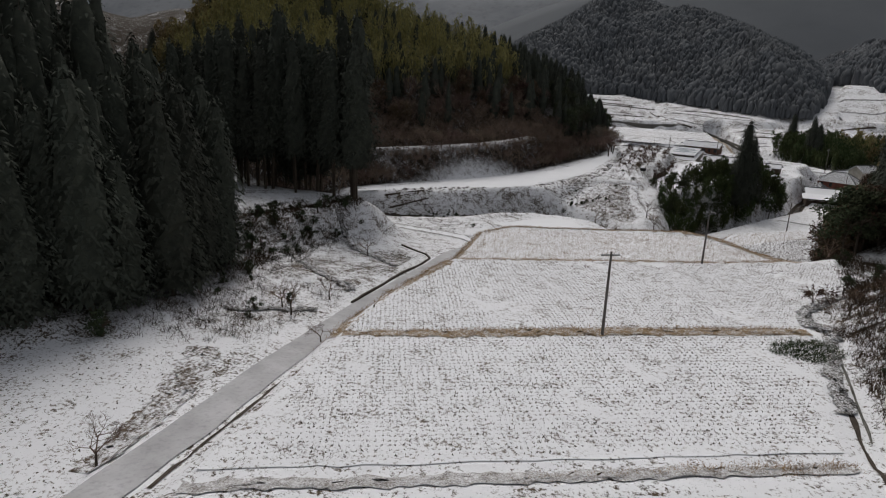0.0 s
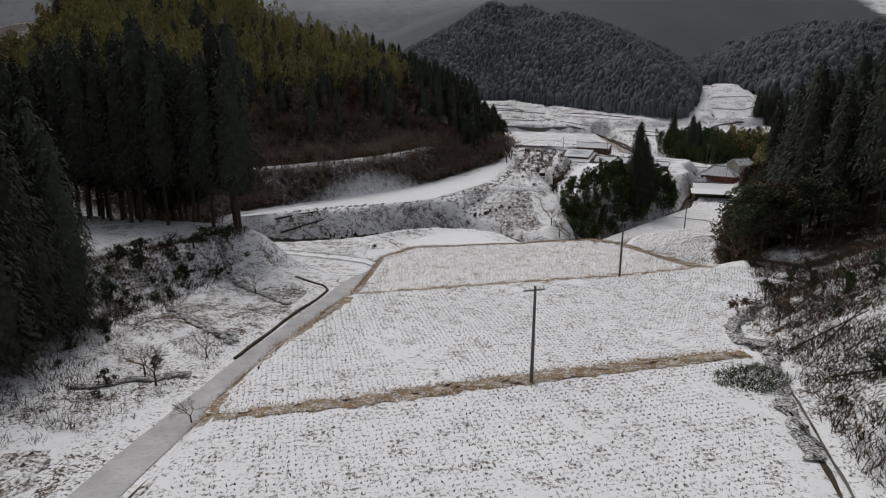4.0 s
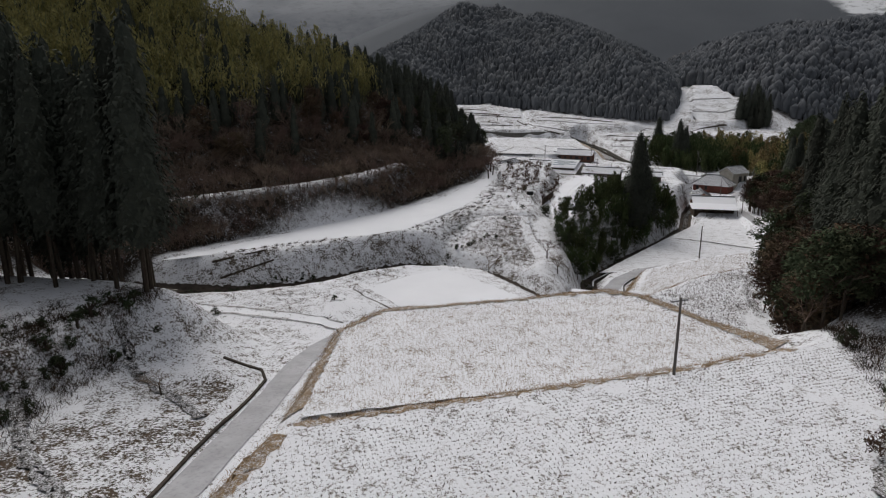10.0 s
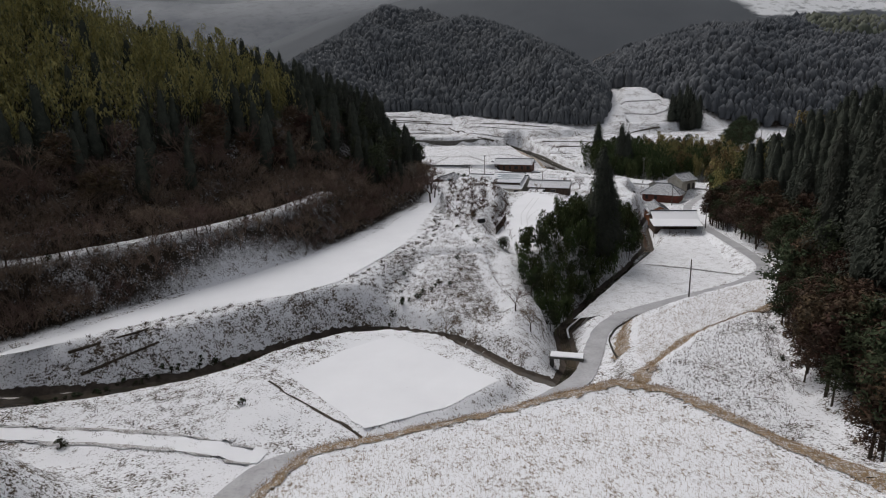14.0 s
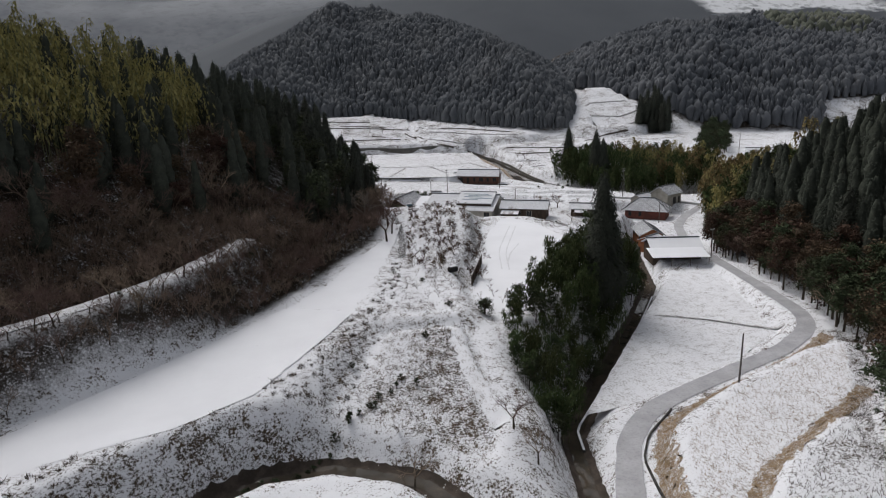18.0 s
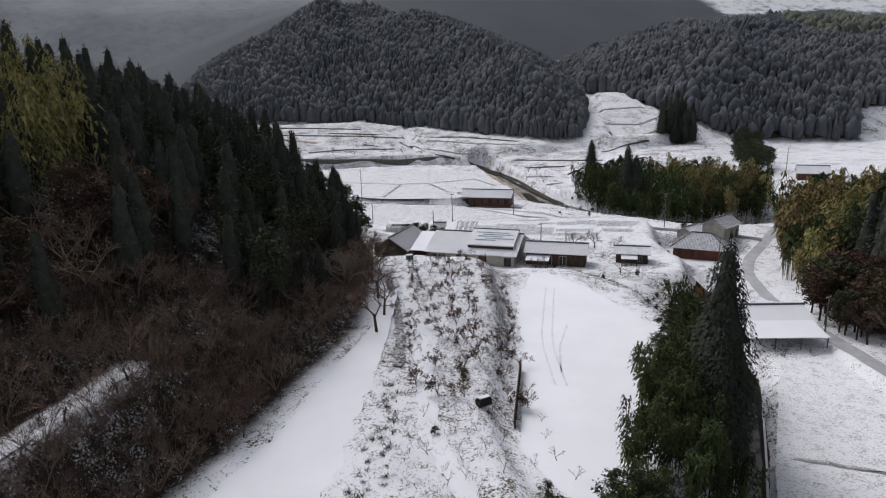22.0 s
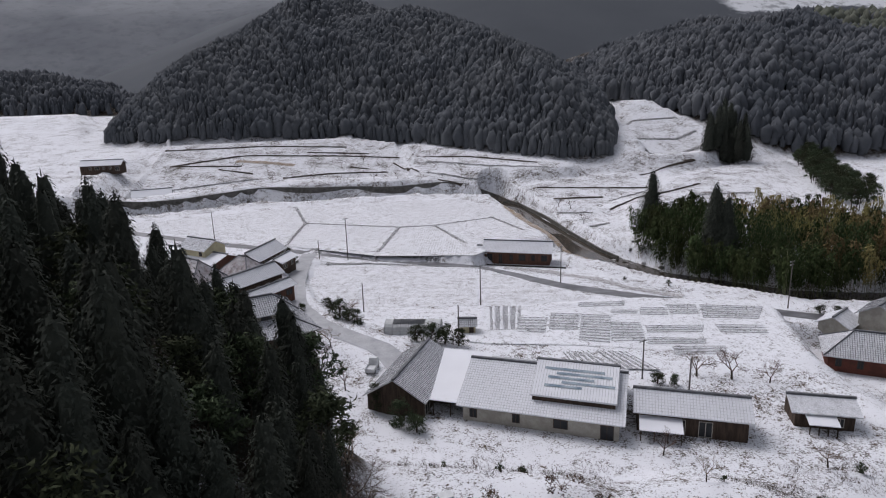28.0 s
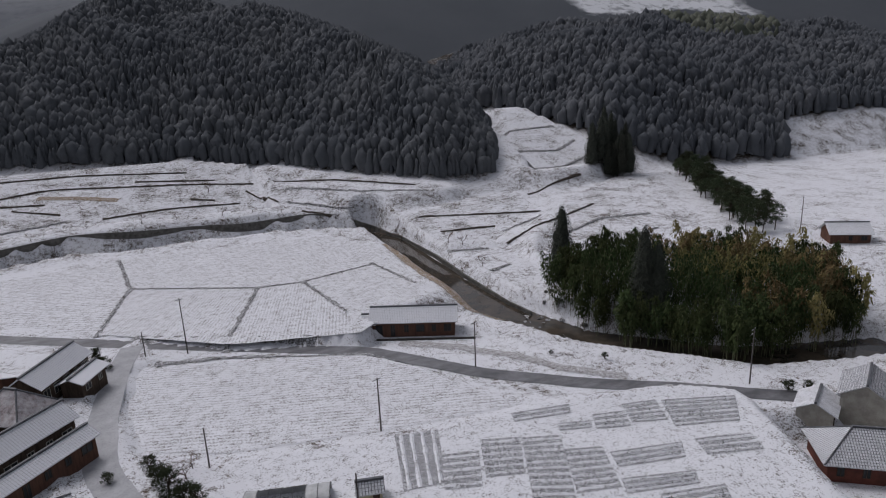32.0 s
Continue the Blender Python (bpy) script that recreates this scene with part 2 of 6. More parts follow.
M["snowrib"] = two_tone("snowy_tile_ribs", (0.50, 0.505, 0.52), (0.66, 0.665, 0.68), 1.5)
# Mist before the far ridges is put into their pale grey base colours.
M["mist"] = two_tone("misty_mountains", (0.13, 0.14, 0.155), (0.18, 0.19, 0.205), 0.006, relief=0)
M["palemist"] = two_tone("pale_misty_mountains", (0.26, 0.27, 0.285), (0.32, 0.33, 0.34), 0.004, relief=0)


def cleared_slope():
    """Wooded mountain, haze put into its colour, with a felled, snow-covered patch high up."""
    m, nt, b = tree_of("hazy_slope_with_clearing", 0.9)
    sep = nt.nodes.new("ShaderNodeSeparateXYZ")
    nt.links.new(nt.nodes.new("ShaderNodeTexCoord").outputs["Object"], sep.inputs[0])
    n = noise_of(nt, 0.02, 5.0, 0.6)
    wob = maths(nt, "MULTIPLY", maths(nt, "SUBTRACT", n, 0.5), 60.0)
    low = step(nt, maths(nt, "ADD", sep.outputs["Z"], wob), 118, 124)
    left = step(nt, maths(nt, "ADD", sep.outputs["X"], wob), 470, 490)
    right = step(nt, maths(nt, "MULTIPLY", maths(nt, "ADD", sep.outputs["X"], wob), -1.0), -720, -700)
    area = maths(nt, "MULTIPLY", low, maths(nt, "MULTIPLY", left, right))
    # the wood's colour is lightened and blued to hold the haze
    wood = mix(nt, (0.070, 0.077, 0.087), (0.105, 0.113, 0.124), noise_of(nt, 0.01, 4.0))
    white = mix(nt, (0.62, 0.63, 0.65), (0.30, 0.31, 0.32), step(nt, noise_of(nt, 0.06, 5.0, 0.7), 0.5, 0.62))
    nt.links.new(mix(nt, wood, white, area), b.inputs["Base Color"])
    return m


M["mistsnow"] = cleared_slope()

# ---- the lie of the land: level plots, joined by banks ----
# name: height in its middle, fall along x and y, corners
PLOTS = {
    "near_field": (12.3, 0, 0, [(-12, 17), (20.5, 27.5), (26, 5), (10, -40), (-14, -40)]),
    "first_field": (11.8, 0, 0, [(-11.5, 20.8), (20.8, 31.6), (23.4, 44), (24.7, 50.2), (8.6, 45.6), (-11, 38.6)]),
    "second_field": (10.3, 0, 0, [(-13, 41.5), (-11.7, 51), (-7.6, 66), (20.8, 74.6), (31.8, 78.7), (39, 81), (41, 75.5), (29.7, 64), (26.3, 57), (26, 53.6), (8.6, 48.2), (-10.5, 41)]),
    "reed_field": (8.1, 0, -0.072, [(-8, 68.4), (21.8, 77), (33.3, 81.6), (25.5, 100.2), (22.4, 102.5), (7, 97.8), (-4.2, 94.8), (-8.2, 89)]),
    "pond_field": (2.0, 0, 0, [(-10.3, 121.5), (-1.3, 108.4), (7.3, 111.6), (13.8, 116.8), (2, 132.4), (-4.4, 128.3)]),
    "meadow": (2.6, 0, 0, [(-16, 105), (-12.4, 120), (-40, 120), (-44, 110)]),
    "slope_plot": (6.2, -0.05, -0.13, [(-18.4, 60), (-17.2, 83), (-29, 84), (-29, 62)]),
    "shelf": (10.4, -0.02, 0, [(-37, 85), (-33.6, 91), (-33, 95.5), (-42, 98), (-62, 98), (-64, 86), (-48, 76), (-41, 79)]),
    "left_field": (9.3, 0, 0, [(-18.5, 16), (-19.5, 35), (-24, 36.6), (-31, 36.4), (-36, 28), (-50, 2), (-30, 0)]),
    "low_right": (-3.6, 0, 0, [(32.8, 148.5), (45.5, 151.2), (59.5, 157.5), (73, 166.5), (79, 183), (85, 202), (75, 201), (56, 178)]),
    "high_right": (0.6, 0, 0, [(33, 124), (39, 136.5), (51, 143.6), (66, 150.6), (72, 151.5), (63, 140.5), (45, 130.5), (33, 120)]),
    "top_right": (2.0, 0, 0, [(31, 116), (44, 127), (54, 132.4), (47, 115), (40, 101), (36, 98)]),
    "strip": (6.8, 0.01, 0.005, [(-44, 122), (-24, 145), (-11, 160), (-4, 169), (5.5, 165), (2, 157), (-5.5, 143), (-12, 138.2), (-21, 135), (-30, 130), (-40, 123.5)]),
    "strip_end": (8.2, 0.0, 0.065, [(-4, 169), (0, 175), (13, 200), (16, 212), (17.6, 212), (14.6, 197), (8, 172), (5.5, 165)]),
    "low_orchard": (3.4, 0, 0.23, [(4.5, 142), (12, 139), (16.5, 134), (20, 140), (19.5, 158), (9.5, 158)]),
    "orchard": (8.0, -0.03, 0.042, [(11.6, 162), (19, 162), (21, 180), (30, 212), (31, 228), (21, 231), (17, 200)]),
    "snow_paddy": (5.0, 0, 0, [(24.6, 174), (26.8, 163), (36, 172), (43.5, 185), (53, 197), (52.5, 203), (51, 218), (47.5, 230), (44, 229), (36, 212), (32, 196)]),
    "village": (1.3, -0.01, 0, [(22, 256), (27, 280), (42, 275), (60, 266), (80, 256), (80, 238), (62, 240), (46, 244), (30, 250)]),
    "lower_yard": (-3.2, 0, 0, [(71, 205), (86, 204), (96, 226), (84, 232)]),
    "hip_yard": (-6.2, 0, 0, [(94, 262), (106, 256), (119, 266), (112, 274), (100, 276)]),
    "mid_field": (0.8, 0, 0, [(11.5, 343), (51, 328), (66, 297.6), (46, 300.5), (23, 306), (12.5, 312), (9.5, 327)]),
    "vegetable_plot": (1.3, -0.01, 0, [(23.5, 302), (46, 296.6), (66, 294.5), (90, 290), (96, 285), (92, 275), (85, 261.5), (73, 267), (53, 275.5), (39, 280), (25, 289)]),
    "north_field": (1.7, 0, 0, [(29, 343.5), (52, 336.5), (70, 350), (76, 364), (79, 398), (68, 424), (10, 430), (-55, 418), (-50, 406), (-12, 378), (5, 363)]),
    "barn_yard": (-2.1, 0, 0, [(52, 335), (72, 326), (78, 340), (60, 347)]),
    "left_village": (3.6, -0.04, 0, [(4, 345), (3, 315), (2, 300), (11, 282), (-2, 280), (-30, 300), (-45, 345), (-18, 362)]),
    "terrace_left": (13.6, 0, 0.262, [(-60, 446), (-10, 460), (55, 455), (55, 510), (22, 526), (-60, 530)]),
    "terrace_right": (4.6, 0.03, 0.10, [(96, 424), (96, 390), (110, 384), (140, 408), (150, 432), (124, 432), (104, 428)]),
    "upper_terrace": (13.9, 0.15, 0.24, [(62, 480), (88, 462), (106, 443), (120, 438), (117, 444), (92, 470), (66, 502), (60, 504)]),
    "river_terrace": (0.9, 0, 0.01, [(96.5, 384), (108, 382), (110, 364), (103, 350), (95.4, 345), (95.6, 366)]),
    "right_flat": (3.5, 0, 0, [(194, 348), (242, 414), (300, 400), (330, 330), (210, 322)]),
    "middle_flat": (5.0, 0.02, 0.06, [(112, 364), (130, 352), (172, 360), (192, 392), (226, 430), (200, 434), (160, 416), (140, 396)]),
    "far_flat": (20.0, 0, 0.105, [(-75, 430), (-75, 500), (-110, 560), (-150, 700), (-420, 700), (-400, 440), (-140, 405)]),
    "saddle_slope": (21, 0.0, 0.34, [(162, 442), (190, 440), (206, 452), (216, 480), (206, 520), (186, 520), (174, 480)]),
}
# strips with a height at every bend: half width, points
ROADS = {
    "lane": (1.35, [(-15.6, 8, 12), (-15.5, 26.6, 10.2), (-16, 36.6, 9.1), (-16, 49, 7.7), (-15.9, 56.3, 6.9), (-14.4, 74.5, 5.2), (-13.8, 83.2, 4.3), (-13.8, 90, 3.6), (-12.4, 97, 2.9), (-9.6, 103.6, 2.1), (-3, 105.6, 1.6),
                    (8, 108, 0.9), (18, 114, 0.1), (25.5, 121.5, -0.9), (29.9, 130.5, -2), (33, 137.5, -2.6), (35.6, 142, -2.7), (41, 147, -2.7), (49.7, 150.8, -2.6), (60, 154.6, -2.4), (68, 157.6, -2.2), (76.5, 163.2, -1.9), (80, 169, -1.9), (83.6, 185, -2.1), (87.4, 203, -2.6), (92, 220, -3.8), (96, 231, -4.6), (104, 248, -5), (111, 257, -4.6), (126, 270, -3.6), (150, 292, -2.5)]),
    "main_road": (1.9, [(-75, 412, 4), (-52, 398, 3.4), (-16, 372, 2), (9.5, 356, 1.2), (28, 345.2, 0.5), (52, 331.5, -0.4), (61, 321.5, -1), (67.5, 314, -1.4), (82, 302.5, -2), (94, 294.6, -2.3), (107, 284.6, -2.6), (118, 277, -3), (126, 270, -3.6)]),
    "upper_track": (1.1, [(-62, 128, 13.5), (-45, 137, 14), (-34, 144.5, 14.3), (-25, 152.5, 14.5), (-17, 163, 14.8), (-10, 179, 15.2)]),
    "village_lane": (2.1, [(10, 354, 1.4), (8, 341, 1.9), (6.8, 323, 2.3), (7.4, 307, 2.5), (11.6, 295, 2.5), (16.6, 287.5, 2.5), (22, 281, 2.3), (24, 272, 2.0)]),
}
STREAM = (1.1, [(-60, 121, 2.6), (-41, 120.6, 1.6), (-30.8, 122.4, 0.9), (-21.4, 125.6, 0.5), (-14.5, 131, 0.2), (-5, 137.6, -0.1), (2, 138.8, -0.3), (10.6, 135.4, -0.9), (17.3, 125.6, -1.6), (23, 122.4, -2.6), (27, 131, -4.2), (30.2, 146, -5.4), (44, 166, -5.8), (57, 182.5, -6.2), (69, 200, -6.6), (80, 228, -8), (92, 250, -9)])
RIVER = (2.4, [(-150, 424, 2.6), (-58, 432, 1.0), (-10, 446, 0), (50, 443, -1), (75, 438, -1.5), (88, 424, -2.1)])
POOL = (4.6, [(87.5, 440, -2.0), (88.4, 414, -2.2), (88, 390, -2.6), (87, 368, -2.8), (88, 345, -3.4), (96, 322, -4.4), (118, 300, -5), (150, 290, -6)])
# wooded hills: steepness, greatest rise, foot line
HILLS = [
    (1.08, 56, [(-48, 125), (-28, 148), (-14, 163), (-3, 178), (9, 203), (15, 218), (17, 242), (9, 261), (-8, 277), (-40, 292), (-90, 340), (-300, 380), (-300, 100), (-70, 108)]),
    (0.45, 50, [(-34, 46), (-37, 62), (-45, 72), (-60, 84), (-72, 104), (-250, 104), (-250, -40), (-66, -20), (-40, 26), (-34, 36)]),
    (0.75, 60, [(28, 54), (25.5, 42), (22.4, 28), (30, -40), (300, -40), (300, 60), (220, 240), (125, 246), (98, 224), (91, 198), (84.5, 166), (77, 151), (66, 139), (56, 132), (48, 114), (43, 99), (40, 88), (44, 80), (32, 64)]),
    (0.97, 114, [(-98, 556), (-60, 536), (22, 530), (66, 508), (118, 450), (150, 452), (172, 500), (190, 560), (180, 800), (-135, 820)]),
    (0.80, 74, [(192, 562), (206, 526), (216, 476), (240, 446), (420, 430), (900, 380), (900, 1000), (186, 1000)]),
    (0.40, 70, [(-128, 780), (-350, 760), (-900, 700), (-900, 1200), (-140, 1200)]),
]


# how far the ground of a plot without a sheet of its own is broken by weeds, 0 to 1
WEEDY = {"orchard": 0.62, "low_orchard": 0.66, "slope_plot": 0.76, "shelf": 0.5, "meadow": 0.62, "village": 0.66, "left_village": 0.55, "top_right": 0.6, "middle_flat": 0.66, "terrace_left": 0.66, "terrace_right": 0.66, "upper_terrace": 0.66, "far_flat": 0.45, "saddle_slope": 0.6, "hip_yard": 0.5, "barn_yard": 0.4, "right_flat": 0.2, "river_terrace": 0.6}
# open snowy ground among the eastern woods
CLEARING = [(318, 440), (330, 456), (350, 464), (470, 452), (470, 420), (392, 430)]
# floors of the woods
FORESTS = [
    [(-46, 123.2), (-25.4, 145.4), (-12.2, 160.4), (-1.2, 175.4), (11.8, 200.4), (15, 218), (17, 241), (9, 260), (-8, 276), (-40, 290), (-300, 380), (-300, 100), (-70, 110)],
    [(-35, 38), (-35, 48), (-38, 62), (-46, 72), (-62, 84), (-74, 104), (-250, 104), (-250, -40), (-62, -10), (-42, 24)],
    [(41, 87), (44, 99), (48.5, 113), (57, 131), (67, 138), (78, 150), (85, 165), (91.5, 197), (98.5, 223), (126, 244), (300, 240), (300, 60), (62, 66), (46, 79)],
    [(44, 84), (41, 87), (43, 72), (52, 52), (60, 20), (60, -40), (300, -40), (300, 60), (62, 66), (46, 79)],
    HILLS[3][2], HILLS[4][2], HILLS[5][2],
]


def inside_and_distance(px, py, poly):
    """For points: whether they lie in the polygon, and how far from its edge."""
    inside = np.zeros(px.shape, bool)
    best = np.full(px.shape, 1e9)
    for (x0, y0), (x1, y1) in zip(poly, poly[1:] + poly[:1]):
        dx, dy = x1 - x0, y1 - y0
        k = np.clip(((px - x0) * dx + (py - y0) * dy) / (dx * dx + dy * dy), 0, 1)
        best = np.minimum(best, (px - x0 - k * dx) ** 2 + (py - y0 - k * dy) ** 2)
        if dy:
            cross = ((y0 > py) != (y1 > py)) & (px < dx * (py - y0) / dy + x0)
            inside ^= cross
    return inside, np.sqrt(best)


def along(px, py, pts):
    """Distance to a line of (x, y, z) points, and the height on it there."""
    best, z = np.full(px.shape, 1e18), np.zeros(px.shape)
    for (x0, y0, z0), (x1, y1, z1) in zip(pts, pts[1:]):
        dx, dy = x1 - x0, y1 - y0
        k = np.clip(((px - x0) * dx + (py - y0) * dy) / (dx * dx + dy * dy), 0, 1)
        d = (px - x0 - k * dx) ** 2 + (py - y0 - k * dy) ** 2
        near = d < best
        best, z = np.where(near, d, best), np.where(near, z0 + k * (z1 - z0), z)
    return np.sqrt(best), z


def wave(px, py, size):
    """Slow unevenness of the ground, between -1 and 1."""
    a, b = px / size, py / size
    return (np.sin(a * 1.3 + 2 * np.sin(b * 0.7)) + np.sin(b * 1.7 + 1.4 * np.sin(a * 0.9 + 1)) + np.sin((a + b) * 2.3 + 0.5)) / 3


def lie(px, py):
    """Height of the ground, how scrubby it is and how wooded, at points."""
    px, py = np.asarray(px, float), np.asarray(py, float)
    total, weight = np.zeros(px.shape), np.zeros(px.shape)
    edge = np.full(px.shape, 1e9)
    weeds = np.zeros(px.shape)
    for key, (z, gx, gy, poly) in PLOTS.items():
        cx, cy = np.mean(poly, 0)
        ins, d = inside_and_distance(px, py, poly)
        d = np.where(ins, 0, d)
        w = 1 / (d + 0.12) ** 3
        total += w * (z + gx * (px - cx) * np.where(d > 0, 0.3, 1) + gy * (py - cy) * np.where(d > 0, 0.6, 1))
        weight += w
        edge = np.minimum(edge, d)
        if key in WEEDY:
            weeds = np.where(ins, WEEDY[key], weeds)
    for key, (half, pts) in ROADS.items():
        if key == "upper_track":
            continue
        d, z = along(px, py, pts)
        d = np.maximum(d - half - 0.25, 0)
        w = 1.6 / (d + 0.12) ** 3
        total, weight, edge = total + w * z, weight + w, np.minimum(edge, d)
    h = total / weight
    wood = np.zeros(px.shape)
    for steep, top, poly in HILLS:
        ins, d = inside_and_distance(px, py, poly)
        d = np.where(ins, d, 0)
        rise = top * (1 - np.exp(-d * steep / top))
        h += rise * (1 + 0.12 * wave(px, py, 22) * np.clip(d / 20, 0, 1))
    for poly in FORESTS:
        ins, d = inside_and_distance(px, py, poly)
        wood = np.maximum(wood, np.where(ins, np.clip(d / 1.8, 0, 1), 0))
    wood = np.where(inside_and_distance(px, py, CLEARING)[0], 0, wood)
    d, z = along(px, py, ROADS["upper_track"][1])
    k = np.clip((d - 1.6) / 3.5, 0, 1)
    h = h * k + z * (1 - k)
    wood *= np.clip(d - 1.2, 0, 1)
    scrub = np.clip(edge / 1.2, 0, 1)
    h += 0.22 * wave(px, py, 2.3) * np.clip(edge / 3, 0, 1)
    for (half, pts), depth in ((STREAM, 2.6), (RIVER, 1.6), (POOL, 2.2)):
        d, z = along(px, py, pts)
        k = np.clip((d - half) / depth, 0, 1)
        h = np.where(k < 1, np.minimum(h, h * k + z * (1 - k)), h)
    return h, scrub, wood, weeds


def z_at(x, y):
    return float(lie(np.array([x]), np.array([y]))[0][0])


def mesh_of(name, verts, faces, *mats, smooth=False):
    me = bpy.data.meshes.new(name)
    me.from_pydata(verts if isinstance(verts, list) else verts.tolist(), [], faces if isinstance(faces, list) else faces.tolist())
    for m in mats:
        me.materials.append(m)
    if smooth:
        me.polygons.foreach_set("use_smooth", [True] * len(me.polygons))
    return me


def axis(*spans):
    out = [spans[0][0]]
    for a, b, s in spans:
        n = max(1, round((b - a) / s))
        out += [a + (b - a) * (k + 1) / n for k in range(n)]
    return np.array(out)


gx = axis((-1500, -400, 60), (-400, -130, 9), (-130, -62, 3), (-62, 125, 1.0), (125, 330, 3), (330, 500, 10), (500, 1600, 60))
gy = axis((-300, -40, 20), (-40, 350, 1.0), (350, 520, 2), (520, 820, 10), (820, 2200, 60))
GX, GY = np.meshgrid(gx, gy)
GZ, SCRUB, WOOD, WEEDS = lie(GX, GY)
steep = np.hypot(np.gradient(GZ, gy, axis=0), np.gradient(GZ, gx, axis=1))
SCRUB = np.maximum(np.maximum(WEEDS, 0.57), SCRUB * (0.54 + 0.14 * np.clip(steep / 0.5, 0, 1)))
nx, ny = len(gx), len(gy)
idx = np.arange(nx * ny).reshape(ny, nx)
quads = np.stack([idx[:-1, :-1], idx[:-1, 1:], idx[1:, 1:], idx[1:, :-1]], -1).reshape(-1, 4)
ground = new("ground", mesh_of("ground", np.stack([GX, GY, GZ], -1).reshape(-1, 3), quads, M["ground"], smooth=True))
for key, val in (("scrub", SCRUB), ("wood", WOOD)):
    ground.data.attributes.new(key, "FLOAT", "POINT").data.foreach_set("value", val.ravel().astype(np.float32))
tagged(ground, "rough snow-dusted valley ground with banks and wooded slopes", "ground", kind="structure")


def zg(x, y):
    """Height of the ground sheet itself at points."""
    x, y = np.asarray(x, float), np.asarray(y, float)
    i, j = np.clip(np.searchsorted(gx, x) - 1, 0, nx - 2), np.clip(np.searchsorted(gy, y) - 1, 0, ny - 2)
    u, v = (x - gx[i]) / (gx[i + 1] - gx[i]), (y - gy[j]) / (gy[j + 1] - gy[j])
    return (GZ[j, i] * (1 - u) + GZ[j, i + 1] * u) * (1 - v) + (GZ[j + 1, i] * (1 - u) + GZ[j + 1, i + 1] * u) * v


def part(name, data, parent, label=""):
    ob = new(name, data)
    ob.parent = parent
    return tagged(ob, label)


class Geo:
    """Collects simple solids for one mesh."""

    def __init__(self):
        self.v, self.f = [], []

    def add(self, verts, faces):
        n = len(self.v)
        self.v += [tuple(p) for p in verts]
        self.f += [tuple(i + n for i in f) for f in faces]

    def box(self, x, y, z, sx, sy, sz, m=None):
        """A box from its bottom's middle."""
        c = [Vector((x + sx / 2 * a, y + sy / 2 * b, z + sz * k)) for k in (0, 1) for a, b in ((-1, -1), (1, -1), (1, 1), (-1, 1))]
        self.add([m @ p for p in c] if m else c, [(3, 2, 1, 0), (4, 5, 6, 7), (0, 1, 5, 4), (1, 2, 6, 5), (2, 3, 7, 6), (3, 0, 4, 7)])

    def tube(self, p0, p1, r0, r1, n=6, cap=True):
        p0, p1 = Vector(p0), Vector(p1)
        q = (p1 - p0).to_track_quat("Z", "Y")
        ring = [Vector((math.cos(2 * math.pi * k / n), math.sin(2 * math.pi * k / n), 0)) for k in range(n)]
        v = [p0 + q @ (r * r0) for r in ring] + [p1 + q @ (r * r1) for r in ring]
        f = [(k, (k + 1) % n, (k + 1) % n + n, k + n) for k in range(n)]
        if cap:
            f += [tuple(range(n - 1, -1, -1)), tuple(range(n, 2 * n))]
        self.add(v, f)

    def mesh(self, name, *mats, smooth=False):
        return mesh_of(name, self.v, self.f, *mats, smooth=smooth)


def ribbon(pts, half, lift, step_m=1.5, wobble=0.0, sides=None):
    """A strip that lies along smoothed points, as vertices and faces."""
    p = np.array(pts, float)
    seg = np.r_[0, np.cumsum(np.hypot(*np.diff(p[:, :2], axis=0).T))]
    s = np.arange(0, seg[-1], step_m)
    q = np.stack([np.interp(s, seg, p[:, k]) for k in range(3)], 1)
    for _ in range(4):
        q[1:-1] = (q[:-2] + 2 * q[1:-1] + q[2:]) / 4
    t = np.gradient(q[:, :2], axis=0)
    t /= np.linalg.norm(t, axis=1, keepdims=True)
    nrm = np.stack([t[:, 1], -t[:, 0]], 1)
    rng = np.random.default_rng(7)
    lo, hi = sides or (-half, half)
    cols = np.linspace(lo, hi, 4)
    v = []
    for c in cols:
        w = rng.normal(0, wobble, len(q)) if c in (cols[0], cols[-1]) else 0
        v.append(np.c_[q[:, :2] + nrm * (c + w)[:, None] if wobble and c in (cols[0], cols[-1]) else q[:, :2] + nrm * c, q[:, 2] + lift])
    v = np.stack(v, 1)
    n = len(q)
    i = np.arange(n * 4).reshape(n, 4)
    f = np.stack([i[:-1, :-1], i[:-1, 1:], i[1:, 1:], i[1:, :-1]], -1).reshape(-1, 4)
    return v.reshape(-1, 3), f


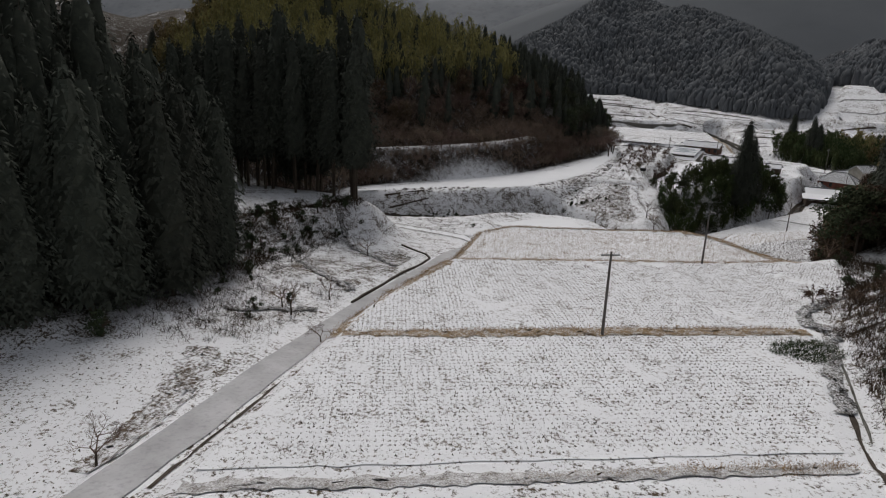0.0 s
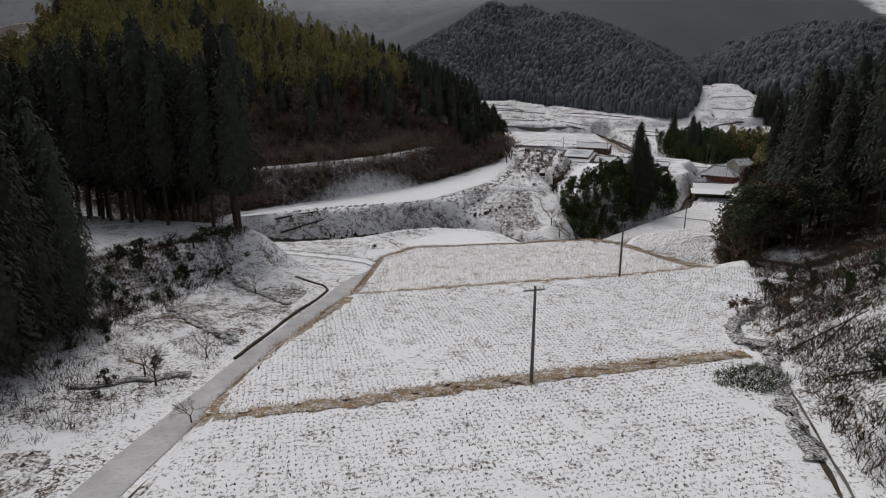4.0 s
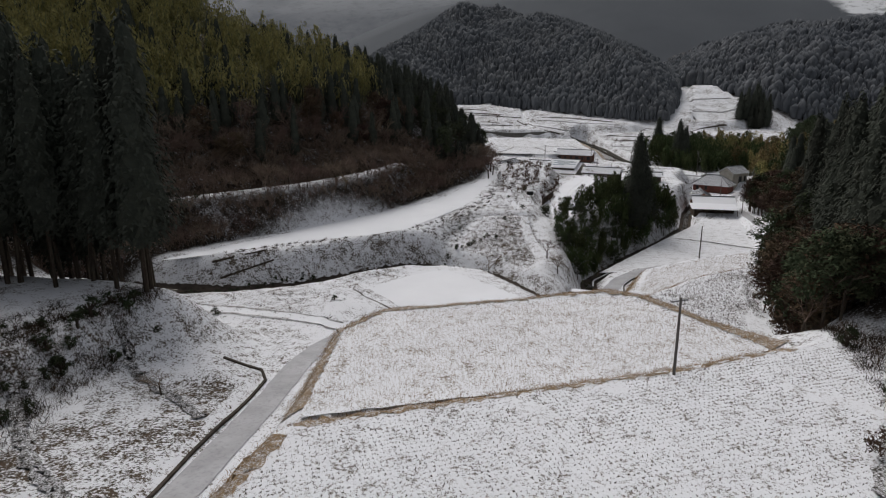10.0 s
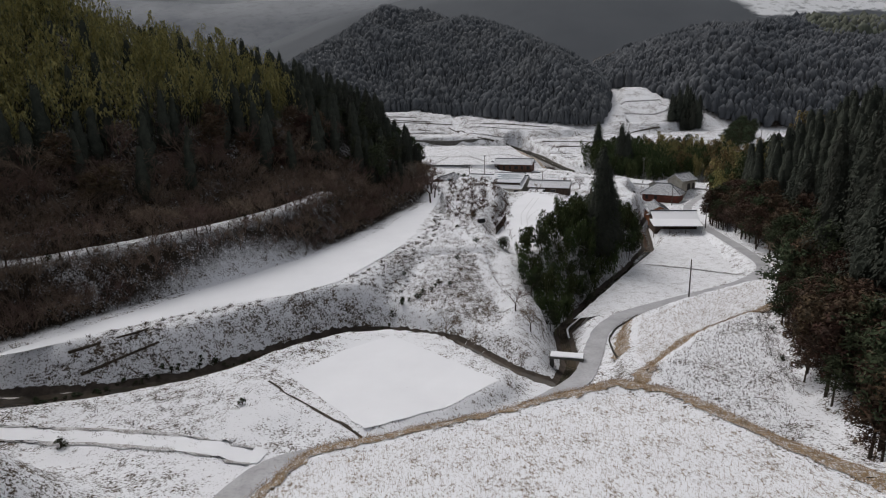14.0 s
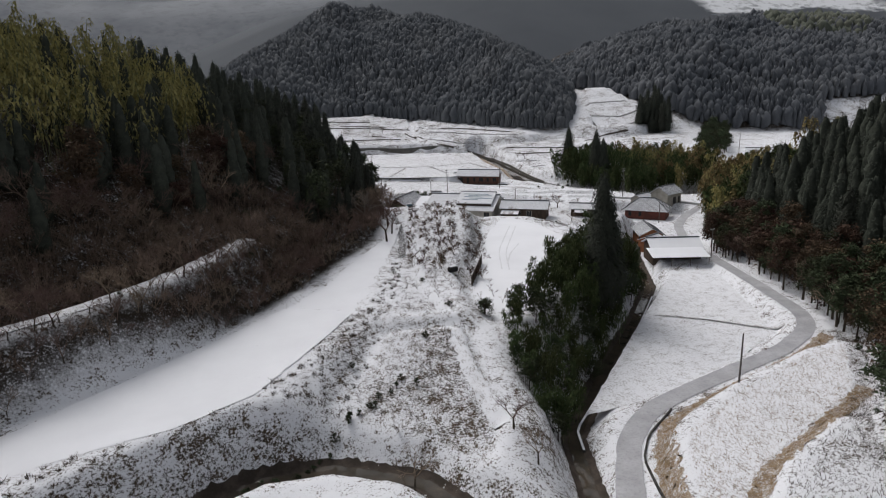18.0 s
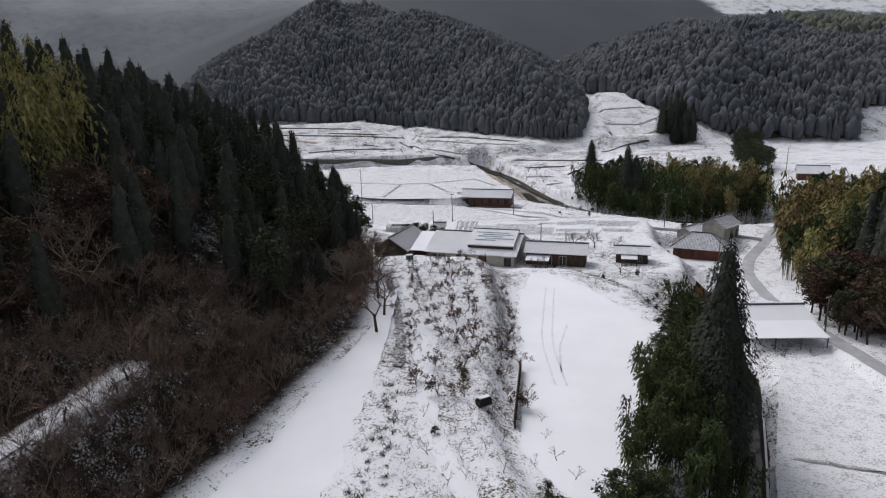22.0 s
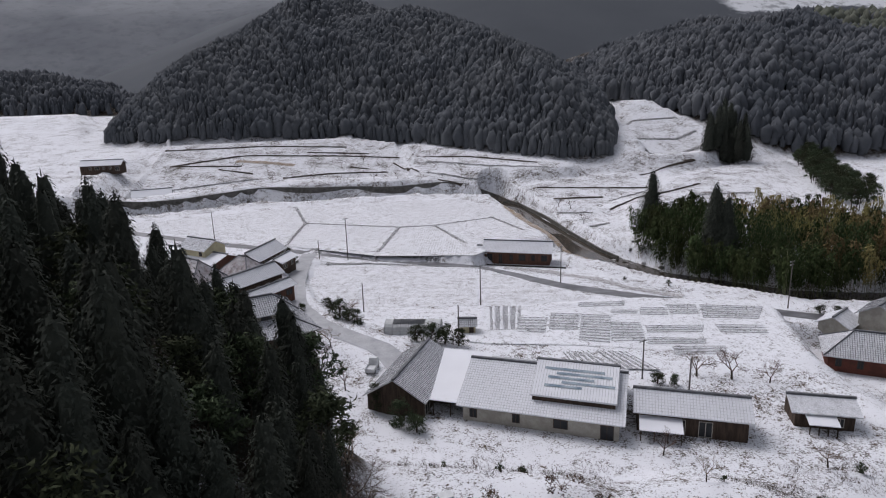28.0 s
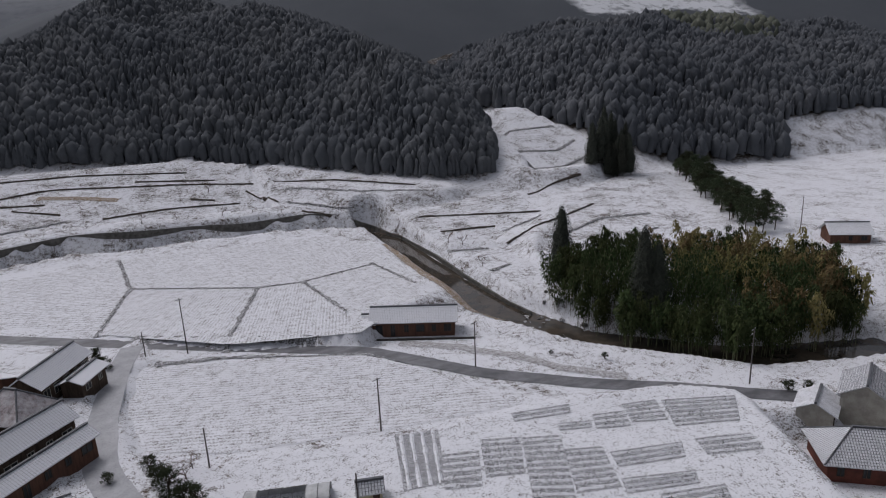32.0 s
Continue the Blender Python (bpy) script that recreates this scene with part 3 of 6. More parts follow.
def drape(lines, half, mat, name, label, lift=0.07, height=0.0, cols=5, step_m=1.0, wobble=0.15, seed=3):
    """A strip that follows the ground along a line of (x, y), raised in its middle by height."""
    rng = np.random.default_rng(seed)
    p = np.array(lines, float)
    seg = np.r_[0, np.cumsum(np.hypot(*np.diff(p, axis=0).T))]
    s = np.linspace(0, seg[-1], max(3, int(seg[-1] / step_m)))
    q = np.stack([np.interp(s, seg, p[:, k]) for k in range(2)], 1)
    for _ in range(2):
        q[1:-1] = (q[:-2] + 2 * q[1:-1] + q[2:]) / 4
    t = np.gradient(q, axis=0)
    t /= np.linalg.norm(t, axis=1, keepdims=True)
    nrm = np.stack([t[:, 1], -t[:, 0]], 1)
    off = np.linspace(-half, half, cols)
    pts = q[:, None] + nrm[:, None] * (off[None, :, None] + rng.normal(0, wobble, (len(q), cols))[:, :, None])
    z = zg(pts[..., 0], pts[..., 1]) + lift + height * (1 - (off / half) ** 2) * rng.uniform(0.6, 1.2, (len(q), cols))
    i = np.arange(len(q) * cols).reshape(len(q), cols)
    f = np.stack([i[:-1, :-1], i[:-1, 1:], i[1:, 1:], i[1:, :-1]], -1).reshape(-1, 4)
    return tagged(new(name, mesh_of(name, np.concatenate([pts, z[..., None]], -1).reshape(-1, 3), f, M[mat], smooth=True)), label, name.replace("_", " "), kind="structure")


def fill_plot(key, name, mat, label, piece=None, lift=0.05, cell=1.0):
    """A plot's own surface, a sheet just over the ground with an uneven edge."""
    z, gx_, gy_, poly = PLOTS[key]
    cx, cy = np.mean(poly, 0)
    poly = piece or poly
    rng = random.Random(len(key))
    ring = []
    for (x0, y0), (x1, y1) in zip(poly, poly[1:] + poly[:1]):
        n = max(1, round(math.hypot(x1 - x0, y1 - y0) / cell))
        ring += [(x0 + (x1 - x0) * k / n + rng.uniform(-0.12, 0.12), y0 + (y1 - y0) * k / n + rng.uniform(-0.12, 0.12)) for k in range(n)]
    bm = bmesh.new()
    vs = [bm.verts.new((x, y, z + gx_ * (x - cx) + gy_ * (y - cy) + lift)) for x, y in ring]
    bmesh.ops.triangulate(bm, faces=[bm.faces.new(vs)])
    bm.normal_update()
    if sum(f.normal.z for f in bm.faces) < 0:
        bmesh.ops.reverse_faces(bm, faces=bm.faces[:])
    me = bpy.data.meshes.new(name)
    bm.to_mesh(me)
    bm.free()
    me.materials.append(mat)
    return tagged(new(name, me), label, "field", kind="structure")


for key, mat, label in (
    ("near_field", "field", "snow-covered rice field with brown stubble"), ("first_field", "field", "snowy rice field dotted with rows of stubble"),
    ("second_field", "field", "snowy rice field dotted with rows of stubble"), ("reed_field", "reed", "fallow field with dry reeds through snow"),
    ("pond_field", "smooth", "small terraced field under smooth unbroken snow"), ("left_field", "field", "snow-covered field beside the lane"),
    ("low_right", "lane", "low snowy field beside the stream"), ("high_right", "reed", "sloping snowy field beside the lane"),
    ("strip", "smooth", "long smooth snow-covered track below the wood"), ("strip_end", "smooth", "rising end of the smooth snow-covered track"), ("snow_paddy", "smooth", "snow-white paddy with faint wheel tracks"),
    ("mid_field", "furrow_mid", "stubble field in thin snow before the barn"), ("vegetable_plot", "garden", "snowy vegetable garden with rows of beds"),
):
    fill_plot(key, "field", M[mat], label)

for mat, poly in (("furrow_a", [(8.6, 396), (38, 378.5), (49, 377), (71, 383), (78.5, 390), (79, 398), (68, 424), (10, 430), (4.6, 430)]), ("furrow_b", [(4.6, 430), (8.6, 396), (3, 363.6), (-12, 378), (-50, 406), (-55, 418)]),
                  ("furrow_c", [(8.6, 396), (3, 363.6), (5, 363), (26.4, 345), (38, 378.5)]), ("furrow_d", [(26.4, 345), (29, 343.5), (52, 336.5), (53, 350), (49, 377), (38, 378.5)]), ("furrow_e", [(52, 336.5), (70, 350), (76, 364), (78.5, 390), (71, 383), (49, 377), (53, 350)])):
    fill_plot("north_field", "field", M[mat], "snow-dusted field with faint furrows along the river", poly)

for key, mat, label in (("lane", "road", "narrow slushy asphalt lane winding down the valley"), ("upper_track", "lane", "snowy forest track cut into the slope"), ("main_road", "wetroad", "wet asphalt village road with melting snow"), ("village_lane", "slush", "slushy concrete lane between farmhouses")):
    half, pts = ROADS[key]
    v, f = ribbon(pts, half, 0.07, wobble=0.05)
    tagged(new("road", mesh_of("road", v, f, M[mat], smooth=True)), label, "road", kind="structure")
drape([p[:2] for p in STREAM[1]], 0.75, "water", "water", "dark shallow water in a narrow stream bed", 0.2, 0.0, 5, 0.5, 0.04)
v, f = ribbon(RIVER[1], 3.0, 0.3)
tagged(new("water", mesh_of("upper_river_water", v, f, M["water"])), "brown muddy river between low walls", "river", kind="structure")
v, f = ribbon(POOL[1], 5.4, 0.35)
tagged(new("water", mesh_of("river_water", v, f, M["water"])), "brown muddy river between low walls", "river", kind="structure")

# ---- far woods and mountains ----
def far_wood(name, spots, label, mat, size=(5, 10), seed=1, round_part=0.4):
    """Many uneven crowns in one mesh, pointed and round ones mixed, for woods that stay far off."""
    rng = np.random.default_rng(seed)
    n = len(spots)
    h = zg(spots[:, 0], spots[:, 1])
    tall = rng.uniform(*size, n) * (1 + 0.22 * wave(spots[:, 0], spots[:, 1], 16))
    soft = rng.random(n) < round_part + 0.35 * wave(spots[:, 0] + 70, spots[:, 1], 22)
    wide = tall * np.where(soft, rng.uniform(0.24, 0.36, n), rng.uniform(0.19, 0.27, n))
    k, V = 5, []
    rings = ((0.0, 0.9, 0.8), (0.42, 0.8, 1.0), (0.74, 0.42, 0.8))
    ang = rng.uniform(0, 6.28, n)[:, None] + np.arange(k) * 2 * np.pi / k
    for lev, cone, ball in rings:
        r = (wide * np.where(soft, ball, cone))[:, None] * rng.uniform(0.55, 1.35, (n, k))
        V.append(np.stack([spots[:, :1] + r * np.cos(ang), spots[:, 1:] + r * np.sin(ang), (h + tall * lev)[:, None] + rng.uniform(-0.09, 0.09, (n, k)) * tall[:, None]], -1))
    V.append(np.stack([spots[:, 0] + rng.uniform(-0.4, 0.4, n), spots[:, 1], h + tall], -1)[:, None])
    V = np.concatenate(V, 1)
    m = len(rings)
    base = np.arange(n)[:, None] * (m * k + 1)
    faces = []
    for i in range(m - 1):
        faces += np.concatenate([np.concatenate([base + i * k + j, base + i * k + (j + 1) % k, base + (i + 1) * k + (j + 1) % k, base + (i + 1) * k + j], 1) for j in range(k)]).tolist()
    faces += np.concatenate([np.concatenate([base + (m - 1) * k + j, base + (m - 1) * k + (j + 1) % k, base + m * k], 1) for j in range(k)]).tolist()
    ob = new(name, mesh_of(name, V.reshape(-1, 3), faces, mat, smooth=True))
    return tagged(ob, label, "woods", kind="stuff")


def spots_in(poly, step_m, seed, margin=1.0):
    """Scattered places inside a polygon."""
    rng = np.random.default_rng(seed)
    p = np.array(poly)
    xs, ys = np.meshgrid(np.arange(p[:, 0].min(), p[:, 0].max(), step_m), np.arange(p[:, 1].min(), p[:, 1].max(), step_m))
    xs, ys = xs.ravel() + rng.uniform(-0.45, 0.45, xs.size) * step_m, ys.ravel() + rng.uniform(-0.45, 0.45, ys.size) * step_m
    ins, d = inside_and_distance(xs, ys, poly)
    keep = ins & (d > margin)
    return np.stack([xs[keep], ys[keep]], 1)


mid = spots_in(HILLS[3][2], 2.15, 3, 0.2)
far_wood("far_woods", mid[mid[:, 1] < 670], "dark conifer wood covering the hill across the river", M["hazed_wood"], (6, 10), 3, 0.5)
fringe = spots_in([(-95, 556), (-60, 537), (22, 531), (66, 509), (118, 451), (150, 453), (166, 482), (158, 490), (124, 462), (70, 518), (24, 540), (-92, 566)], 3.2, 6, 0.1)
far_wood("far_woods", fringe, "dark trees and bushes along the foot of the hill", M["hazed_wood"], (3.5, 9), 6, 0.6)
east = spots_in([(194, 560), (207, 528), (217, 478), (241, 447), (420, 431), (600, 422), (600, 720), (200, 700)], 2.9, 4, 0.2)
east = east[~inside_and_distance(east[:, 0], east[:, 1], CLEARING)[0]]
far_wood("far_woods", east, "dark wood with haze in its colour on the eastern slope", M["hazewood"], (7, 12), 4, 0.5)
pale = spots_in([(380, 560), (440, 545), (500, 600), (520, 690), (450, 680), (400, 620)], 6.0, 8)
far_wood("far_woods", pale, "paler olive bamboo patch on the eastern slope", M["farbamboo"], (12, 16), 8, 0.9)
west = spots_in([(-128, 780), (-350, 760), (-640, 720), (-640, 980), (-136, 980)], 6, 5)
far_wood("far_woods", west, "dark wood with haze in its colour on the western slope", M["hazewood"], (8, 13), 5)


def ridge(name, pts, mat, label, seed):
    """A far mountain: a crest line with a long slope on both sides."""
    rng = np.random.default_rng(seed)
    p = np.array(pts, float)
    seg = np.r_[0, np.cumsum(np.hypot(*np.diff(p[:, :2], axis=0).T))]
    s = np.linspace(0, seg[-1], 160)
    q = np.stack([np.interp(s, seg, p[:, k]) for k in range(3)], 1)
    for _ in range(6):
        q[1:-1] = (q[:-2] + 2 * q[1:-1] + q[2:]) / 4
    rows = []
    for off, k in ((-420, 0.0), (-260, 0.45), (-120, 0.8), (0, 1.0), (120, 0.8), (400, 0.0)):
        rows.append(np.c_[q[:, 0], q[:, 1] + off, q[:, 2] * k + 7 * wave(q[:, 0], q[:, 1] + off, 90)])
    v = np.stack(rows, 1)
    n, m_ = v.shape[:2]
    i = np.arange(n * m_).reshape(n, m_)
    f = np.stack([i[:-1, :-1], i[1:, :-1], i[1:, 1:], i[:-1, 1:]], -1).reshape(-1, 4)
    return tagged(new(name, mesh_of(name, v.reshape(-1, 3), f, mat, smooth=True)), label, "mountain", kind="structure")


# no mist lies between these ridges; their colours carry it
ridge("backdrop", [(-1500, 1500, 330), (-900, 1500, 300), (-450, 1450, 230), (-150, 1450, 225), (150, 1400, 250), (500, 1350, 280), (900, 1250, 300), (1500, 1100, 350)], M["mist"], "mountain ridge coloured pale for snowy mist", 11)
ridge("backdrop", [(-2200, 2300, 520), (-900, 2350, 480), (-350, 2400, 400), (200, 2400, 430), (900, 2300, 560), (2200, 2000, 600)], M["palemist"], "faint far mountain ridge with mist in its colour", 12)
ridge("backdrop", [(-260, 1180, 90), (-60, 1150, 165), (120, 1120, 200), (230, 1080, 215), (400, 1060, 215), (650, 1020, 215), (900, 960, 230), (1300, 850, 260)], M["mistsnow"], "wooded mountain in haze colour with a snowy clearing", 13)


# ---- trees ----
def conifer(seed, tall=18.0, wide=3.0, bare=0.25, dense=1.0):
    """Trunk and crown meshes of a cedar: a dark heart under many small hanging sprays."""
    rng = random.Random(seed)
    t = Geo()
    t.tube((0, 0, -0.5), (0, 0, tall * 0.55), 0.24, 0.14, 6)
    t.tube((0, 0, tall * 0.55), (0, 0, tall), 0.14, 0.02, 5)
    for _ in range(6):
        a, z = rng.uniform(0, 6.28), rng.uniform(bare * 0.4, bare) * tall
        t.tube((0, 0, z), (math.cos(a) * 0.9, math.sin(a) * 0.9, z - 0.2), 0.04, 0.015, 3)
    c = Geo()
    lobes = [(rng.uniform(0, 6.28), rng.uniform(0.05, 0.9), rng.uniform(0.7, 1.2)) for _ in range(16)]

    def reach(k, a):
        # boughs that stand out here and there break the outline
        out = sum(0.3 * q * max(0, math.cos(a - b)) ** 6 * math.exp(-((k - h) / 0.07) ** 2) for b, h, q in lobes)
        return (wide * (1 - k) ** 0.62 * (0.66 + 0.34 * min(1, k * 5))) * (0.86 + out) + 0.12

    lev, n = 9, 6
    v, f = [], []
    for i in range(lev):
        k = i / (lev - 0.4)
        for j in range(n):
            a = 6.283 * (j + 0.5 * (i % 2)) / n
            r = reach(k, a) * rng.uniform(0.50, 0.70)
            v.append((math.cos(a) * r, math.sin(a) * r, tall * (bare + (1 - bare) * k) + rng.uniform(-0.3, 0.3)))
    for i in range(lev - 1):
        for j in range(n):
            f.append((i * n + j, i * n + (j + 1) % n, i * n + n + (j + 1) % n, i * n + n + j))
    f.append(tuple(range(n - 1, -1, -1)))
    c.add(v, f)
    up = Vector((0, 0, 1))
    for _ in range(int(1500 * dense)):
        k = 1 - rng.random() ** 0.66
        a = rng.uniform(0, 6.283)
        r = reach(k, a) * rng.uniform(0.55, 1.06)
        d, s = Vector((math.cos(a), math.sin(a), 0)), Vector((-math.sin(a), math.cos(a), 0))
        p = d * r + up * (tall * (bare + (1 - bare) * k) + rng.uniform(-0.3, 0.3) - 0.12 * r)
        ln, w = rng.uniform(0.35, 0.75), rng.uniform(0.09, 0.20)
        turn = s * rng.uniform(-0.5, 0.5)
        c.add([p - (s + d * rng.uniform(-0.6, 0.6)) * w, p + (s + up * rng.uniform(-0.4, 0.4)) * w, p + (d * rng.uniform(0.1, 0.8) + turn - up * rng.uniform(0.3, 0.9)) * ln], [(0, 1, 2)])
    c.add([(0.12, 0, tall - 0.9), (-0.06, 0.1, tall - 0.9), (-0.06, -0.1, tall - 0.9), (0, 0, tall + 0.35)], [(0, 1, 3), (1, 2, 3), (2, 0, 3)])
    return t.mesh("trunk", M["bark"]), c.mesh("crown", M["cedar"])


def leafy(c, rng, centre, radius, count, size, flat=0.8):
    """Small folded leaf sprays scattered in a clump."""
    for _ in range(count):
        d = Vector((rng.gauss(0, 1), rng.gauss(0, 1), rng.gauss(0, 1))).normalized()
        p = Vector(centre) + Vector((d.x * radius, d.y * radius, d.z * radius * flat)) * rng.uniform(0.45, 1.05)
        a = Vector((rng.gauss(0, 1), rng.gauss(0, 1), rng.gauss(0, 0.5))).normalized() * size * rng.uniform(0.6, 1.3)
        b = a.cross(d).normalized() * size * rng.uniform(0.3, 0.6)
        c.add([p - a + b, p - a * 0.4 - b, p + a - Vector((0, 0, size * 0.3))], [(0, 1, 2)])


def limbs(t, rng, p, d, length, r, depth, tips, droop=0.0, spread=0.6, split=3, twist=None):
    """Branches that fork and thin out."""
    q = p + d * length
    t.tube(p, q, r, r * 0.68, 5 if depth > 2 else 3, cap=False)
    if depth == 0:
        tips.append(q)
        return
    for _ in range(split if depth > 1 else split + 1):
        e = (d + Vector((rng.gauss(0, spread), rng.gauss(0, spread), rng.gauss(0.05 - droop, spread * 0.6)))).normalized()
        start = p + d * length * rng.uniform(0.6, 1.0)
        limbs(t, rng, start, e, length * rng.uniform(0.6, 0.85), r * 0.6, depth - 1, tips, droop, spread, split)


def bare_tree(seed, tall=7.0, spread=0.55, depth=5, split=3, r=0.16, up=0.3, mat="twig"):
    """A leafless tree: trunk mesh, and branch mesh."""
    rng = random.Random(seed)
    t, c = Geo(), Geo()
    top = Vector((rng.uniform(-0.3, 0.3), rng.uniform(-0.3, 0.3), tall * up))
    t.tube((0, 0, -0.4), top * 0.5, r * 1.25, r, 7)
    t.tube(top * 0.5, top, r, r * 0.8, 7)
    for k in range(3):
        a = k * 2.09 + rng.uniform(-0.5, 0.5)
        d = Vector((math.cos(a) * 0.6, math.sin(a) * 0.6, rng.uniform(0.6, 1.1))).normalized()
        limbs(c, rng, top * rng.uniform(0.75, 1), d, tall * 0.24, r * 0.6, depth - 1, [], 0.0, spread, split)
    return t.mesh("trunk", M["bark"]), c.mesh("crown", M[mat])


def broadleaf(seed, tall=7.0, wide=3.0, mat="leaf", count=28, leaves=54, size=0.24, low=0.28):
    """A dense evergreen or withered crown on a forked trunk."""
    rng = random.Random(seed)
    t, c = Geo(), Geo()
    tips = []
    t.tube((0, 0, -0.4), (0, 0, tall * 0.35), 0.16, 0.11, 6)
    for _ in range(4):
        limbs(t, rng, Vector((0, 0, tall * 0.3)), Vector((rng.gauss(0, 0.5), rng.gauss(0, 0.5), 1)).normalized(), tall * 0.28, 0.08, 1, tips)
    for _ in range(count):
        a, k = rng.uniform(0, 6.28), rng.random()
        z = tall * (low + (0.94 - low) * k)
        rr = wide * math.sin(math.pi * (0.18 + 0.74 * k)) * rng.uniform(0.25, 0.9)
        leafy(c, rng, (math.cos(a) * rr, math.sin(a) * rr, z), wide * rng.uniform(0.22, 0.42), leaves, size)
    return t.mesh("trunk", M["bark"]), c.mesh("crown", M[mat])


def twiggy_bush(seed, tall=2.2, leaves=190):
    """A low bush of many rising twigs with some withered leaves left on them."""
    rng = random.Random(seed)
    t, c, f, tips = Geo(), Geo(), Geo(), []
    t.tube((0, 0, -0.3), (0, 0, tall * 0.2), 0.05, 0.04, 5)
    for _ in range(5):
        d = Vector((rng.gauss(0, 0.5), rng.gauss(0, 0.5), 1)).normalized()
        limbs(c, rng, Vector((0, 0, tall * 0.12)), d, tall * 0.36, 0.025, 2, tips, 0.0, 0.42, 2)
    for _ in range(leaves):
        leafy(f, rng, rng.choice(tips) - Vector((0, 0, rng.uniform(0, 0.5))), 0.22, 1, 0.13)
    return t.mesh("trunk", M["bark"]), c.mesh("crown", M["twig"]), f.mesh("foliage", M["rust"])


def bamboo_stand(seed, tall=13.0, culms=6, mat="bamboo"):
    """A clump of bamboo: culms that bow over, each a drooping plume of narrow leaf sprays."""
    rng = random.Random(seed)
    t, c = Geo(), Geo()
    for _ in range(culms):
        x, y, a = rng.uniform(-1.7, 1.7), rng.uniform(-1.7, 1.7), rng.uniform(0, 6.28)
        h, bow = tall * rng.uniform(0.72, 1.12), rng.uniform(0.6, 2.4)
        pts = [Vector((x + math.cos(a) * bow * (k / 6) ** 2.6, y + math.sin(a) * bow * (k / 6) ** 2.6, h * (k / 6) * (1 - 0.07 * (k / 6) ** 4) - 0.3)) for k in range(7)]
        for p, q in zip(pts, pts[1:]):
            t.tube(p, q, 0.055, 0.045, 4, cap=False)
        for k in range(95):
            f = 0.36 + 0.64 * (k / 94) ** 0.85
            i = min(5, int(f * 6))
            p = pts[i].lerp(pts[i + 1], f * 6 - i)
            out = 1.35 * math.sin(math.pi * min(1, (f - 0.30) / 0.74)) ** 0.7 + 0.12
            b = rng.uniform(0, 6.28)
            d = Vector((math.cos(b), math.sin(b), rng.uniform(0.1, 0.7)))
            q = p + d * out * rng.uniform(0.25, 1.0)
            w = Vector((-math.sin(b), math.cos(b), 0)) * rng.uniform(0.10, 0.22)
            e = q + Vector((math.cos(b), math.sin(b), 0)) * rng.uniform(0.25, 0.6) - Vector((0, 0, rng.uniform(0.35, 0.85)))
            c.add([q - w, q + w, e, q + d * 0.3 + w * 0.3], [(0, 1, 2), (0, 3, 1)])
    return t.mesh("stalk", M["culm"]), c.mesh("crown", M[mat])


def tree_thing(name, meshes, label, category="tree", group=""):
    e = tagged(new(name), label, category, group)
    e.empty_display_size = 0.3
    for me in meshes:
        p = part(me.name.split(".")[0], me, e)
        if me.name.startswith("stalk"):
            p["kind"] = "stuff"
    return e


KINDS = {}


def plant(kind, x, y, scale=1.0, turn=0.0, lean=0.0, z=None, group=""):
    """One more tree of a kind, standing on the ground."""
    m = pose(x, y, z_at(x, y) - 0.1 if z is None else z, lean, lean * 0.7, turn) @ Matrix.Diagonal((scale, scale, scale * (1 + 0.12 * math.sin(turn)), 1))
    first, used = KINDS[kind]
    if not used:
        KINDS[kind] = (first, True)
        first.matrix_basis = m
        ob = first
    else:
        ob = first.copy()
        scene.collection.objects.link(ob)
        for ch in first.children:
            k = ch.copy()
            scene.collection.objects.link(k)
            k.parent = ob
        ob.matrix_basis = m
    if group:
        ob["group"] = group
    return ob


def hide_unused():
    """Takes away the first of a kind that was never planted."""
    for key, (first, used) in KINDS.items():
        if not used:
            for ch in list(first.children):
                bpy.data.objects.remove(ch)
            bpy.data.objects.remove(first)


def kinds(name, maker, label, category, variants, **kw):
    for i in range(variants):
        KINDS[f"{name}{i}"] = (tree_thing(name, maker(seed=100 + i * 7 + len(name), **kw), label, category), False)


kinds("cedar_tree", conifer, "tall dark green cedar on the wooded slope", "tree", 4, tall=17.0, wide=3.9, bare=0.08, dense=1.2)
kinds("lofty_cedar", conifer, "tall cedar with a bare trunk and dark crown", "tree", 3, tall=22.0, wide=3.6, bare=0.25, dense=1.0)
kinds("great_cedar", conifer, "huge dense dark cedar standing above the grove", "tree", 2, tall=22.0, wide=5.2, bare=0.03, dense=4.0)
kinds("bamboo", bamboo_stand, "yellow-green bamboo clump with drooping plumes", "bamboo", 4, tall=12.0)
kinds("green_bamboo", bamboo_stand, "dark green bamboo clump beside the water", "bamboo", 3, tall=11.0, mat="greenbamboo")
kinds("bare_tree", bare_tree, "leafless brown deciduous tree", "tree", 4, tall=8.0)
kinds("brush_tree", bare_tree, "slender leafless reddish-brown tree", "tree", 4, tall=6.5, depth=4, split=4, r=0.07, up=0.14, spread=0.42)
kinds("evergreen_tree", broadleaf, "dense dark evergreen tree", "tree", 3, tall=8.0, wide=3.0)
kinds("withered_tree", broadleaf, "tree with withered reddish-brown foliage", "tree", 3, tall=8.0, wide=2.9, mat="rust")
kinds("shrub", broadleaf, "low dark evergreen shrub", "shrub", 3, tall=1.5, wide=0.95, count=13, leaves=40, size=0.11, low=0.06)
kinds("garden_bush", broadleaf, "clipped dark evergreen garden bush", "bush", 3, tall=3.0, wide=1.7, count=24, leaves=60, size=0.13, low=0.08)
kinds("fruit_bush", twiggy_bush, "twiggy fruit bush with a few withered leaves", "bush", 4)
kinds("bare_shrub", bare_tree, "leafless twiggy shrub standing in snow", "shrub", 3, tall=2.0, depth=3, r=0.03, up=0.2)


WOODS = []


